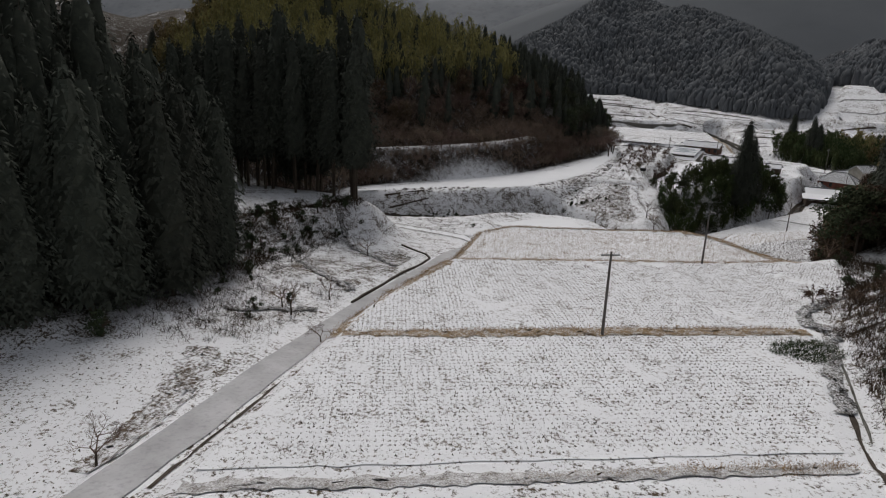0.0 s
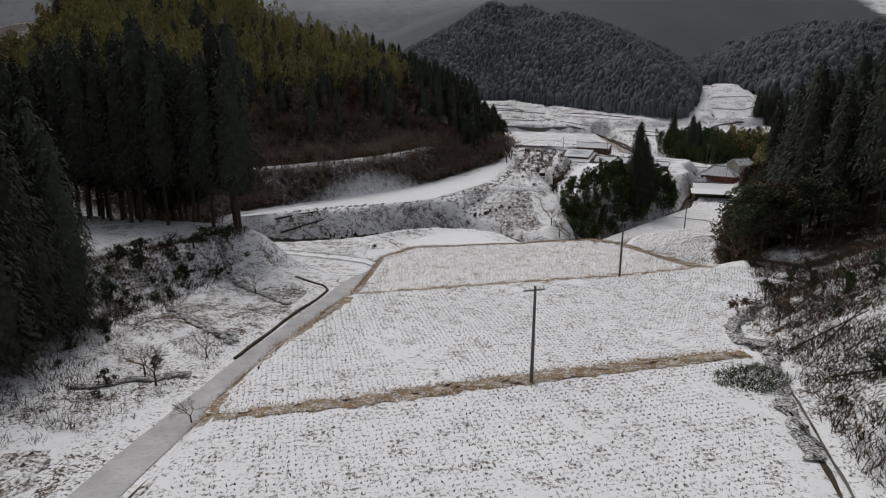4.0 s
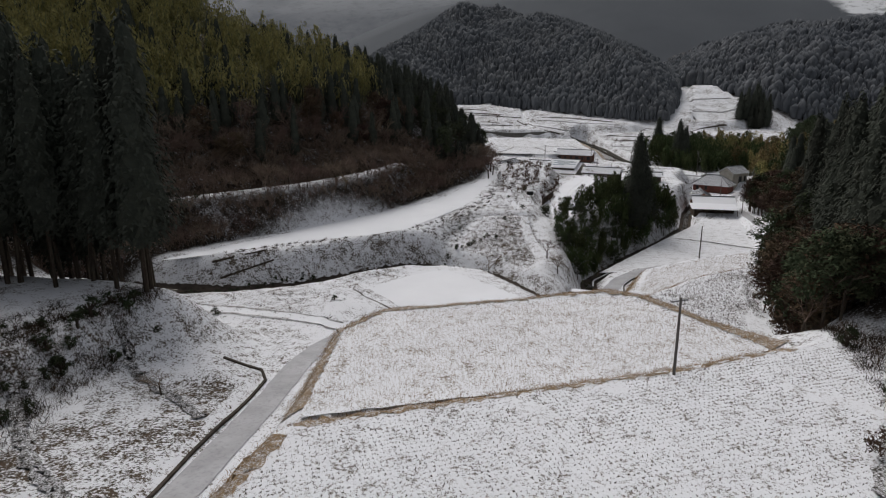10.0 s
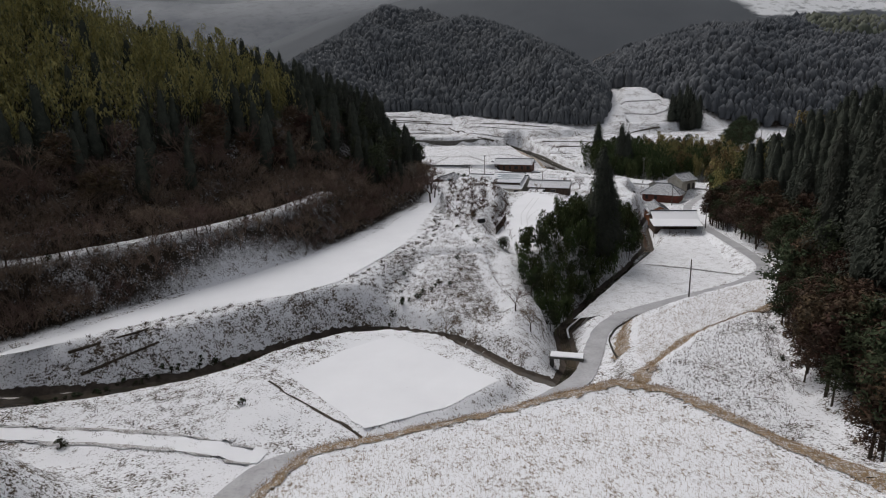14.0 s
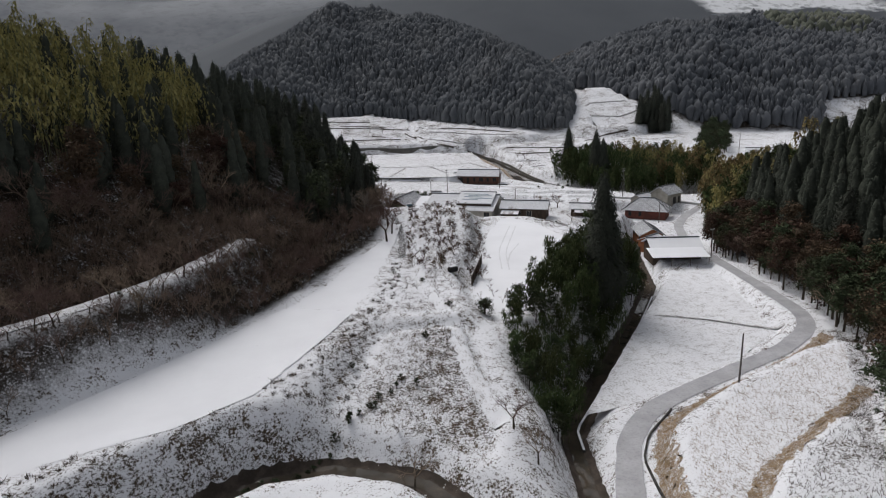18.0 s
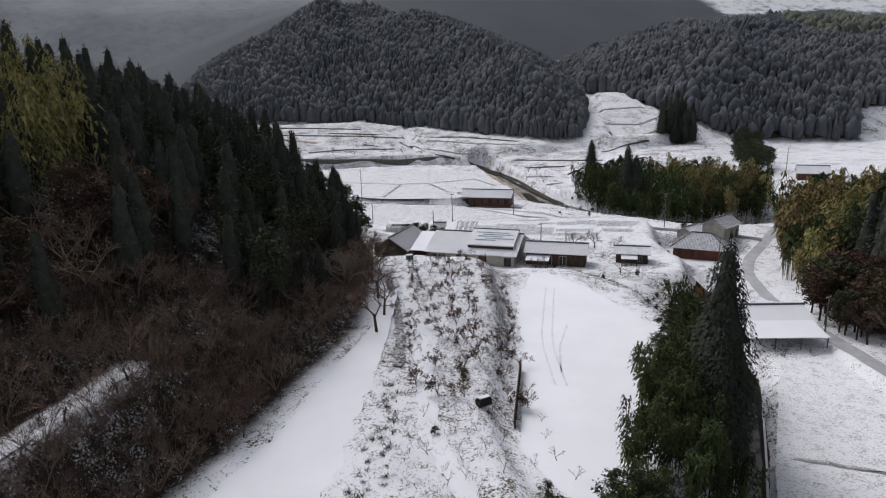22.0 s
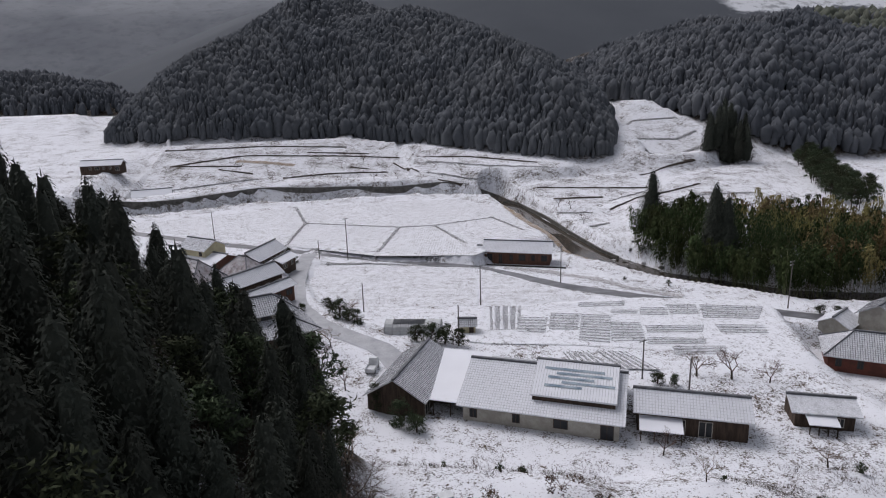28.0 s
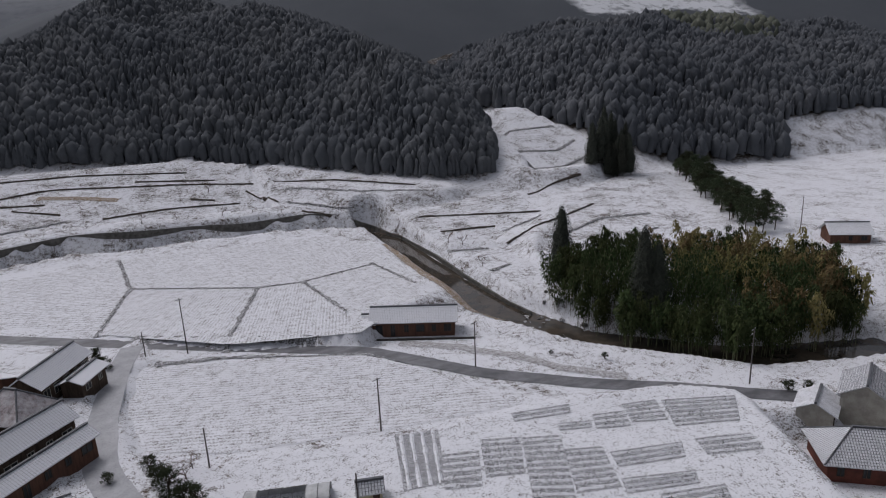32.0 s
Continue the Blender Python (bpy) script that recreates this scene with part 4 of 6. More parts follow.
def wood_of(poly, step_m, seed, choose, margin=1.0, group=""):
    """Gathers the trees of a wood; they are planted once all woods are known."""
    rng = random.Random(seed)
    spots = spots_in(poly, step_m, seed, margin)
    zs, *_ = lie(spots[:, 0], spots[:, 1])
    _, ds = inside_and_distance(spots[:, 0], spots[:, 1], poly)
    track, _ = along(spots[:, 0], spots[:, 1], ROADS["upper_track"][1])
    lane, _ = along(spots[:, 0], spots[:, 1], ROADS["lane"][1])
    for (x, y), z, d, tr, la in zip(spots.tolist(), zs.tolist(), ds.tolist(), track, lane):
        kind, scale = choose(x, y, rng)
        if kind and tr > 1.3 and la > 2.2:
            WOODS.append((d, kind, x, y, z - 0.15, scale, rng.uniform(0, 360), rng.uniform(-3, 3), group))


def hill_depth(i, x, y):
    return float(inside_and_distance(np.array([x]), np.array([y]), HILLS[i][2])[1][0])


def left_hill(x, y, rng):
    d = hill_depth(0, x, y)
    if y > 191 - 0.9 * x:
        if d < 3.0 and y < 240:
            return f"bare_tree{rng.randrange(4)}", rng.uniform(0.7, 1.0)
        if rng.random() < 0.22:
            return f"evergreen_tree{rng.randrange(3)}", rng.uniform(0.9, 1.25)
        return f"cedar_tree{rng.randrange(4)}", (0.62 if y > 238 else min(0.66, 0.36 + 0.022 * d)) * rng.uniform(0.88, 1.15)
    if d < 12:
        if rng.random() < 0.2:
            return None, 0
        return f"bare_tree{rng.randrange(4)}", rng.uniform(0.4, 0.85)
    if d < 22:
        r = rng.random()
        return (f"bare_tree{rng.randrange(4)}", rng.uniform(0.9, 1.2)) if r < 0.55 else (f"withered_tree{rng.randrange(3)}", rng.uniform(0.8, 1.2)) if r < 0.75 else (f"cedar_tree{rng.randrange(4)}", rng.uniform(0.5, 0.7))
    if d < 26 and rng.random() < 0.4:
        return f"cedar_tree{rng.randrange(4)}", rng.uniform(0.6, 0.75)
    patch = float(wave(np.array([x]), np.array([y]), 5.0)[0])
    if rng.random() < (0.95 if patch > -0.3 else 0.55):
        return f"bamboo{rng.randrange(4)}", rng.uniform(0.85, 1.2)
    return f"cedar_tree{rng.randrange(4)}", rng.uniform(0.6, 0.8)


wood_of([(-48, 126), (-28, 149), (-14, 164), (-3, 179), (9, 204), (15, 218), (17, 241), (9, 260), (-8, 276), (-40, 288), (-85, 300), (-110, 220), (-100, 112), (-70, 110)], 3.3, 21, left_hill, 0.3, "trees of the hillside wood")
wood_of([(-64, 116), (-45, 124), (-26, 147.6), (-12.6, 162.6), (-1.8, 178), (3, 188), (-5, 194), (-12, 191), (-22, 177), (-37, 163), (-64, 146)], 2.15, 31,
        lambda x, y, r: (f"brush_tree{r.randrange(4)}", r.uniform(0.7, 1.4)), 0.2, "leafless trees along the forest track")
wood_of([(-46, 124), (-25.6, 146), (-12.6, 161), (-1.6, 176), (2, 182), (-9, 182), (-16.4, 164.6), (-24.4, 154), (-33, 146), (-46, 138)], 1.75, 33,
        lambda x, y, r: (f"brush_tree{r.randrange(4)}", r.uniform(0.5, 1.0)), 0.1, "leafless trees along the forest track")
wood_of([(-6, 178), (-2, 177.6), (5, 190), (11, 202.5), (16, 213), (17.4, 228), (14, 230), (11.6, 214), (1.6, 193)], 2.6, 32,
        lambda x, y, r: (f"brush_tree{r.randrange(4)}" if r.random() < 0.7 else f"bare_tree{r.randrange(4)}", r.uniform(0.9, 1.4)), 0.1, "leafless trees along the forest track")
wood_of([(-32, 38), (-32, 48), (-34.5, 62), (-42.5, 74), (-58, 86), (-74, 103), (-110, 104), (-110, -10), (-62, -10), (-42, 24)], 3.6, 22, lambda x, y, r: (f"cedar_tree{r.randrange(4)}", r.uniform(0.9, 1.3)) if hill_depth(1, x, y) < 9 else (f"lofty_cedar{r.randrange(3)}", r.uniform(0.9, 1.2)), group="cedars beside the lane")
wood_of([(-28.8, 94.2), (-28.6, 99), (-40, 105), (-54, 108), (-70, 110), (-68, 95), (-52, 96.4), (-42, 95.4)], 3.3, 23, lambda x, y, r: (f"lofty_cedar{r.randrange(3)}", r.uniform(1.1, 1.35)), 0.2, "cedars on the edge of the shelf")


def right_hill(x, y, rng):
    d = hill_depth(2, x, y)
    r = rng.random()
    if d < 6:
        return (f"withered_tree{rng.randrange(3)}", rng.uniform(0.9, 1.3)) if r < 0.6 else (f"bare_tree{rng.randrange(4)}", rng.uniform(0.9, 1.2)) if r < 0.75 else (f"evergreen_tree{rng.randrange(3)}", rng.uniform(0.8, 1.2))
    if y < 150:
        return f"lofty_cedar{rng.randrange(3)}", rng.uniform(0.85, 1.1)
    return f"cedar_tree{rng.randrange(4)}", rng.uniform(0.7, 1.0)


wood_of([(40.5, 87), (44, 99), (48.5, 113), (57, 131), (67, 138), (78, 150), (85, 165), (91.5, 197), (98.5, 223), (126, 244), (165, 244), (150, 180), (120, 120), (95, 74), (62, 70), (46, 79)], 4.1, 24, right_hill, 0.3, "trees of the eastern wood")
wood_of([(38.5, 90), (43, 99), (46, 110), (54, 127), (66, 137), (76, 151), (79, 159), (82.6, 169), (86.2, 185), (90, 203), (94.8, 220), (98, 226), (103, 222), (96, 196), (90, 164), (82, 146), (68, 132), (60, 124), (52, 108), (47, 94), (44, 84)], 2.6, 30,
        lambda x, y, r: (f"withered_tree{r.randrange(3)}" if r.random() < 0.5 else f"evergreen_tree{r.randrange(3)}" if r.random() < 0.7 else f"bare_tree{r.randrange(4)}", r.uniform(0.8, 1.35)), 0.1, "trees at the edge of the eastern wood")
wood_of([(99, 318), (97, 336), (106, 343), (124, 341), (146, 326), (158, 308), (144, 295), (122, 297), (112, 298)], 3.3, 25, lambda x, y, r: (f"green_bamboo{r.randrange(3)}" if x < 124 or r.random() < 0.55 else f"bamboo{r.randrange(4)}", r.uniform(0.85, 1.1) + 0.004 * (x - 100)), 0.3, "bamboo grove by the river")
wood_of([(25.5, 143), (28.6, 144), (44, 167.5), (56, 184), (68, 201), (63, 204), (54, 198), (45, 186), (36, 173), (27, 161), (24, 152)], 2.2, 26, lambda x, y, r: (f"green_bamboo{r.randrange(3)}" if r.random() < 0.7 else f"evergreen_tree{r.randrange(3)}", r.uniform(0.42, 0.62) if y < 170 else r.uniform(0.5, 0.75)), 0.2, "trees of the grove by the stream")
wood_of([(99, 223), (104, 231.6), (109.6, 243), (114.6, 251.5), (128.6, 266), (142, 280), (172, 280), (172, 236), (122, 222)], 3.2, 27, lambda x, y, r: (f"bamboo{r.randrange(4)}" if r.random() < 0.55 else f"green_bamboo{r.randrange(3)}", r.uniform(0.9, 1.2) + (0.3 if x > 108 else 0)), 0.1, "bamboo above the village road")
wood_of([(172, 346), (184, 342), (214, 388), (238, 424), (230, 432), (206, 398)], 4.0, 28, lambda x, y, r: (f"evergreen_tree{r.randrange(3)}", r.uniform(0.9, 1.3)), 0.3, "trees along the far field")
wood_of([(186, 436), (204, 428), (214, 440), (206, 452), (192, 448)], 4.5, 29, lambda x, y, r: (f"cedar_tree{r.randrange(4)}", r.uniform(0.9, 1.2)), 0.3, "dark cedars below the saddle")
for kind, x, y, s_ in (("great_cedar0", 48.4, 178.8, 0.96), ("great_cedar1", 51.0, 182.5, 0.92), ("great_cedar1", 46.6, 176.4, 0.74), ("great_cedar0", 107.7, 346.0, 0.95), ("great_cedar1", 108.4, 318.0, 0.95), ("great_cedar0", 110.5, 316.0, 0.85), ("lofty_cedar1", -21, 263, 0.85), ("cedar_tree1", -15, 262, 0.8)):
    WOODS.append((-1, kind, x, y, z_at(x, y) - 0.2, s_, 40 * x, 0, "single tall cedars"))


def join_trees(name, rows, label):
    """Trees deeper in the woods, joined into one mesh."""
    V, F, K, n = [], [], [], 0
    cache = {}
    for _, kind, x, y, z, s_, turn, lean, _ in rows:
        if kind not in cache:
            cache[kind] = []
            for ch in KINDS[kind][0].children:
                me = ch.data
                co = np.empty(len(me.vertices) * 3, np.float32)
                me.vertices.foreach_get("co", co)
                me.calc_loop_triangles()
                tri = np.empty(len(me.loop_triangles) * 3, np.int32)
                me.loop_triangles.foreach_get("vertices", tri)
                tri = tri.reshape(-1, 3)
                # deep in a wood fewer sprays will do
                if ch.name.startswith("crown") and len(tri) > 700:
                    core = 100 if "cedar" in kind else 0
                    i = np.arange(len(tri)) - core
                    tri = tri[(i < 0) | ((i // 2) % 3 == 0)]
                cache[kind].append((co.reshape(-1, 3), tri, me.materials[0]))
        a = radians(turn)
        R = np.array([[math.cos(a), math.sin(a), 0], [-math.sin(a), math.cos(a), 0], [0, 0, 1]])
        for co, tri, mat in cache[kind]:
            V.append(co * s_ @ R + (x, y, z))
            F.append(tri + n)
            K.append((len(tri), mat))
            n += len(co)
    mats = sorted({m.name for _, m in K})
    me = bpy.data.meshes.new(name)
    V, F = np.concatenate(V).astype(np.float32), np.concatenate(F).astype(np.int32)
    me.vertices.add(len(V))
    me.vertices.foreach_set("co", V.ravel())
    me.loops.add(F.size)
    me.loops.foreach_set("vertex_index", F.ravel())
    me.polygons.add(len(F))
    me.polygons.foreach_set("loop_start", np.arange(0, F.size, 3, dtype=np.int32))
    me.polygons.foreach_set("material_index", np.concatenate([np.full(k, mats.index(m.name), np.int32) for k, m in K]))
    for m in mats:
        me.materials.append(bpy.data.materials[m])
    me.update(calc_edges=True)
    return tagged(new(name, me), label, "woods", kind="stuff")


def base_of(row):
    return row[1].rstrip("0123456789")


WOODS.sort(key=lambda r: r[0] * (0.25 if r[3] > 215 and -35 < r[2] < 20 else 1))
for base, most, label in (("great_cedar", 20, ""), ("cedar_tree", 290, "deep dark cedar wood on the slopes"), ("lofty_cedar", 240, "tall dark cedar wood with bare trunks"), ("bamboo", 220, "yellow-green bamboo thicket on the hill"), ("green_bamboo", 200, "dark green bamboo thicket by the stream"),
                          ("bare_tree", 230, "leafless brown trees of the slope"), ("brush_tree", 220, "leafless reddish-brown trees along the track"), ("withered_tree", 200, "withered reddish-brown trees of the slope"), ("evergreen_tree", 200, "dense evergreen trees")):
    rows = [r for r in WOODS if base_of(r) == base]
    rows = rows[:most] + [r for i, r in enumerate(rows[most:]) if r[0] < 42 or i % 3 == 0]
    for _, kind, x, y, z, s_, turn, lean, group in rows[:most]:
        plant(kind, x, y, s_, turn, lean, z, group)
    if rows[most:]:
        join_trees("woods", rows[most:], label)

# ---- poles ----
def utility_pole(x, y, tall, arms=1, lean=0.0):
    e = tagged(new("utility_pole"), "weathered utility pole with a short crossarm beside the field" if arms else "plain weathered wooden pole beside the field", "utility pole", "utility poles of the valley")
    e.matrix_basis = pose(x, y, z_at(x, y), lean, 0, 20)
    g = Geo()
    g.tube((0, 0, -0.6), (0, 0, tall), 0.13, 0.085, 10)
    part("pole", g.mesh("pole", M["pole"], smooth=False), e)
    for k in range(arms):
        g = Geo()
        g.box(0, 0.12, tall - 0.35 - 0.7 * k, 1.5, 0.09, 0.10)
        arm = part("crossarm", g.mesh("crossarm", M["iron"]), e)
        for s in (-0.65, -0.3, 0.3, 0.65):
            g = Geo()
            g.tube((s, 0.12, tall - 0.25 - 0.7 * k), (s, 0.12, tall - 0.10 - 0.7 * k), 0.05, 0.035, 6)
            part("insulator", g.mesh("insulator", M["white"]), arm)
    return e


POLES = [(8.3, 44.2, 6.8, 1), (20.6, 73.8, 6.5, 1), (51.2, 145.0, 6.4, 0), (44, 301, 8.5, 1), (35.2, 283, 6.2, 0), (57.7, 261.6, 6.2, 1), (19.9, 346.2, 11.4, 1), (106.5, 289.6, 10.2, 2), (67.7, 316.5, 9.0, 1), (-18, 377, 9, 1), (12.5, 347, 5, 0), (20.5, 303, 6, 0), (62, 256.5, 5, 0), (88, 207, 7, 1), (104, 259, 7.5, 1), (188, 340, 10, 1)]
for x, y, h, a in POLES:
    utility_pole(x, y, h, a)


# ---- buildings ----
def block(e, cx, cy, L, W, z0, eave, rise, wall, roof, hip=0.0, over=0.6, ribs=True, windows=True, foot=1.2):
    """One storey block with walls, windows and a gabled or hipped roof; heights over the house's own ground."""
    mv = Matrix.Translation((cx, cy, 0))
    pk, hx = eave + rise, L / 2 - hip
    g = Geo()
    g.box(0, 0, z0 - foot, L, W, eave - z0 + foot, mv)
    if hip == 0:
        for s in (-1, 1):
            a = cx + s * (L / 2 - 0.02)
            g.add([(a, cy - W / 2, eave), (a, cy + W / 2, eave), (a, cy, pk - 0.08)], [(0, 1, 2) if s > 0 else (1, 0, 2)])
    part("wall", g.mesh("wall", M[wall]), e)
    th, k = 0.16, rise / (W / 2)
    ox, oy, ze = L / 2 + over, W / 2 + over, eave - k * over
    rx = hx + (over if hip == 0 else 0)
    for s in (-1, 1):
        g = Geo()
        q = [(cx - ox, cy + s * oy, ze), (cx + ox, cy + s * oy, ze), (cx + rx, cy, pk), (cx - rx, cy, pk)]
        if s > 0:
            q.reverse()
        g.add(q + [(a, b, c + th) for a, b, c in q], [(3, 2, 1, 0), (4, 5, 6, 7), (0, 1, 5, 4), (1, 2, 6, 5), (2, 3, 7, 6), (3, 0, 4, 7)])
        r = part("roof", g.mesh("roof", M[roof]), e)
        if ribs:
            g = Geo()
            n = int(2 * ox / 0.36)
            for j in range(n + 1):
                px = -ox + 2 * ox * j / n
                top = 1.0 if abs(px) <= rx else (ox - abs(px)) / max(ox - rx, 0.01)
                if top > 0.05:
                    g.tube((cx + px, cy + s * oy, ze + th), (cx + px, cy + s * oy * (1 - top), ze + (pk - ze) * top + th), 0.035, 0.035, 4)
            # the overlapping courses of the tiles
            for j in range(1, int(math.hypot(oy, pk - ze) / 0.42)):
                u = j * 0.42 / math.hypot(oy, pk - ze)
                xr = ox + (rx - ox) * u
                g.tube((cx - xr, cy + s * oy * (1 - u), ze + (pk - ze) * u + th), (cx + xr, cy + s * oy * (1 - u), ze + (pk - ze) * u + th), 0.03, 0.03, 4)
            tagged(part("tiling", g.mesh("tiling", M["snowrib" if roof == "snowroof" else "tile"]), r), kind="stuff")
    if hip:
        for s in (-1, 1):
            g = Geo()
            q = [(cx + s * ox, cy - oy, ze), (cx + s * ox, cy + oy, ze), (cx + s * rx, cy, pk)]
            if s < 0:
                q.reverse()
            g.add(q + [(a, b, c + th) for a, b, c in q], [(2, 1, 0), (3, 4, 5), (0, 1, 4, 3), (1, 2, 5, 4), (2, 0, 3, 5)])
            r = part("roof", g.mesh("roof", M[roof]), e)
            if ribs:
                g = Geo()
                n = int(2 * oy / 0.36)
                for j in range(n + 1):
                    py = -oy + 2 * oy * j / n
                    top = 1 - abs(py) / oy
                    if top > 0.05:
                        g.tube((cx + s * ox, cy + py, ze + th), (cx + s * (ox + (rx - ox) * top), cy + py, ze + (pk - ze) * top + th), 0.035, 0.035, 4)
                tagged(part("tiling", g.mesh("tiling", M["tile"]), r), kind="stuff")
            for t_ in (-1, 1):
                g = Geo()
                g.tube((cx + s * ox, cy + t_ * oy, ze + th + 0.05), (cx + s * rx, cy, pk + th + 0.05), 0.12, 0.12, 6)
                part("hip_ridge", g.mesh("hip_ridge", M["tile"]), e, "dark hip ridge tiles")
    g = Geo()
    g.box(cx, cy, pk + th * 0.5, 2 * rx + 0.1, 0.36, 0.28)
    part("ridge", g.mesh("ridge", M["tile"]), e, "dark ridge tiles")
    tall = eave - max(z0, 0)
    if windows and tall > 1.6:
        nwin = max(1, int(L / 2.6))
        rng = random.Random(int(L * 10 + cx))
        for s in (-1, 1):
            for j in range(nwin):
                if rng.random() < 0.2:
                    continue
                px, ww = cx - L / 2 + L * (j + 0.5) / nwin, rng.choice((0.9, 1.5, 1.7))
                low = z0 + tall * rng.choice((0.05, 0.3, 0.3))
                hh = z0 + tall * 0.74 - low
                py = cy + s * (W / 2 + 0.01)
                g = Geo()
                for sx in (-1, 0, 1):
                    g.box(px + sx * ww / 2, py, low, 0.09, 0.12, hh)
                for sz in (low, low + hh - 0.08):
                    g.box(px, py, sz, ww, 0.11, 0.08)
                w = part("window", g.mesh("window", M["darkwood" if wall != "darkwood" else "plaster"]), e)
                for d in (-0.25, 0.25):
                    g = Geo()
                    g.box(px + d * ww, cy + s * (W / 2 + 0.02), low + 0.06, ww / 2 - 0.08, 0.03, hh - 0.12)
                    part("pane", g.mesh("pane", M["pane"]), w)


def house(name, x, y, z, turn, label, blocks, category="house"):
    e = tagged(new(name), label, category, "farm buildings of the village")
    e.matrix_basis = pose(x, y, z, 0, 0, turn)
    for b in blocks:
        block(e, **b)
    return e


def lean_to(e, cx, cy, L, W, high, low, roof, wall="darkwood", ribs=False):
    """A single-pitch roof against a wall, on posts."""
    g = Geo()
    q = [(cx - L / 2, cy - W / 2, low), (cx + L / 2, cy - W / 2, low), (cx + L / 2, cy + W / 2, high), (cx - L / 2, cy + W / 2, high)]
    g.add(q + [(a, b, c + 0.1) for a, b, c in q], [(3, 2, 1, 0), (4, 5, 6, 7), (0, 1, 5, 4), (1, 2, 6, 5), (2, 3, 7, 6), (3, 0, 4, 7)])
    r = part("lean_to_roof", g.mesh("lean_to_roof", M[roof]), e)
    if ribs:
        g = Geo()
        for j in range(int(L / 0.36) + 1):
            px = cx - L / 2 + 0.36 * j
            g.tube((px, cy - W / 2, low + 0.1), (px, cy + W / 2, high + 0.1), 0.035, 0.035, 4)
        tagged(part("tiling", g.mesh("tiling", M["tile"]), r), kind="stuff")
    for k in range(4):
        g = Geo()
        g.box(cx - L / 2 + 0.2 + (L - 0.4) * k / 3, cy - W / 2 + 0.25, -1.0, 0.12, 0.12, low + 0.98)
        part("post", g.mesh("post", M[wall]), e)


def B(cx, cy, L, W, eave, rise, wall, roof, **kw):
    return dict(cx=cx, cy=cy, L=L, W=W, z0=kw.pop("z0", 0), eave=eave, rise=rise, wall=wall, roof=roof, **kw)


house("barn", 65.2, 340.0, -2.1, -27, "long low barn with brown board walls and snowy roof", [B(0, 0, 17.4, 6.2, 3.8, 1.9, "brownwall", "snowroof", over=0.7), B(-9.6, -0.3, 2.6, 5.0, 3.0, 1.2, "brownwall", "snowroof", over=0.4, windows=False)], "barn")
wall_plinth = tagged(new("plinth"), "dark stone plinth under the barn", "plinth", kind="structure")
wall_plinth.matrix_basis = pose(66.0, 339.2, -2.1, 0, 0, -27)
for a in ((0, -4.3, -1.6, 24, 0.5, 1.9), (-12.2, 0.4, -1.6, 0.5, 9.0, 1.9), (0, 0, -1.6, 23.6, 8.4, 1.7)):
    g = Geo()
    g.box(*a)
    part("course", g.mesh("course", M["stone" if a[3] != 23.6 else "garden"]), wall_plinth)
farm = house("farmhouse", 41.6, 258.2, 1.2, -30, "long farmhouse with a wide snowy tiled roof", [B(0, 0, 19.5, 14.5, 2.8, 2.9, "plaster", "snowroof", over=0.7, hip=0)])
# the raised middle of its roof, with solar cells showing through the snow
g = Geo()
q = [(-1.2, -6.0, 4.2), (9.4, -6.0, 4.2), (9.4, -0.2, 6.5), (-1.2, -0.2, 6.5)]
g.add(q + [(a, b, c + 0.22) for a, b, c in q], [(3, 2, 1, 0), (4, 5, 6, 7), (0, 1, 5, 4), (1, 2, 6, 5), (2, 3, 7, 6), (3, 0, 4, 7)])
raised = part("raised_roof", g.mesh("raised_roof", M["snowroof"]), farm)
g = Geo()
for j in range(30):
    g.tube((-1.1 + 0.36 * j, -6.0, 4.42), (-1.1 + 0.36 * j, -0.2, 6.72), 0.035, 0.035, 4)
tagged(part("tiling", g.mesh("tiling", M["snowrib"]), raised), kind="stuff")
for k, (u0, u1, v) in enumerate(((0.0, 7.6, 0.72), (1.6, 8.6, 0.60), (0.6, 6.4, 0.48), (2.4, 9.0, 0.36), (0.3, 5.0, 0.25))):
    g = Geo()
    y0, y1 = -6 + 5.8 * v, -6 + 5.8 * (v + 0.065)
    z0, z1 = 4.49 + 2.3 * v, 4.49 + 2.3 * (v + 0.065)
    g.add([(u0, y0, z0), (u1, y0, z0), (u1, y1, z1), (u0, y1, z1)], [(0, 1, 2, 3)])
    part("solar_panel", g.mesh("solar_panel", M["panel"]), raised, "blue solar panel showing through snow")
lean_to(farm, -12.7, -0.6, 7.6, 13.4, 3.9, 2.5, "smooth")
for a, nm, mt in (((-12.7, 1.0, -1.2, 7.2, 9.6, 3.9), "side_wall", "darkwood"), ((4.1, -5.7, 3.4, 10.2, 0.14, 0.75), "fascia", "darkwood"), ((4.1, -0.1, 6.45, 10.8, 0.42, 0.4), "ridge", "tile")):
    g = Geo()
    g.box(*a)
    part(nm, g.mesh(nm, M[mt]), farm, "dark boards" if mt == "darkwood" else "dark ridge tiles")
house("house", 24.6, 266.4, 1.4, 60, "gabled outbuilding with dark ribbed tile roof", [B(0, 0, 13.6, 8.0, 2.6, 2.5, "darkwood", "thinroof", over=0.5)])
tool = house("shed", 56.6, 248.3, 1.2, -27.6, "open tool shed with a white ribbed snowy roof", [B(0, 0, 12.6, 5.2, 3.0, 1.5, "darkwood", "snowroof", over=0.5)], "shed")
lean_to(tool, -3.6, -3.9, 5.0, 2.6, 2.2, 1.6, "smooth")
low = house("shed", 73.0, 245.6, 0.6, -26, "small shed with grey sheet roof and a snowy porch", [B(0, 0, 6.6, 4.4, 2.8, 0.9, "darkwood", "thinroof", ribs=False)], "shed")
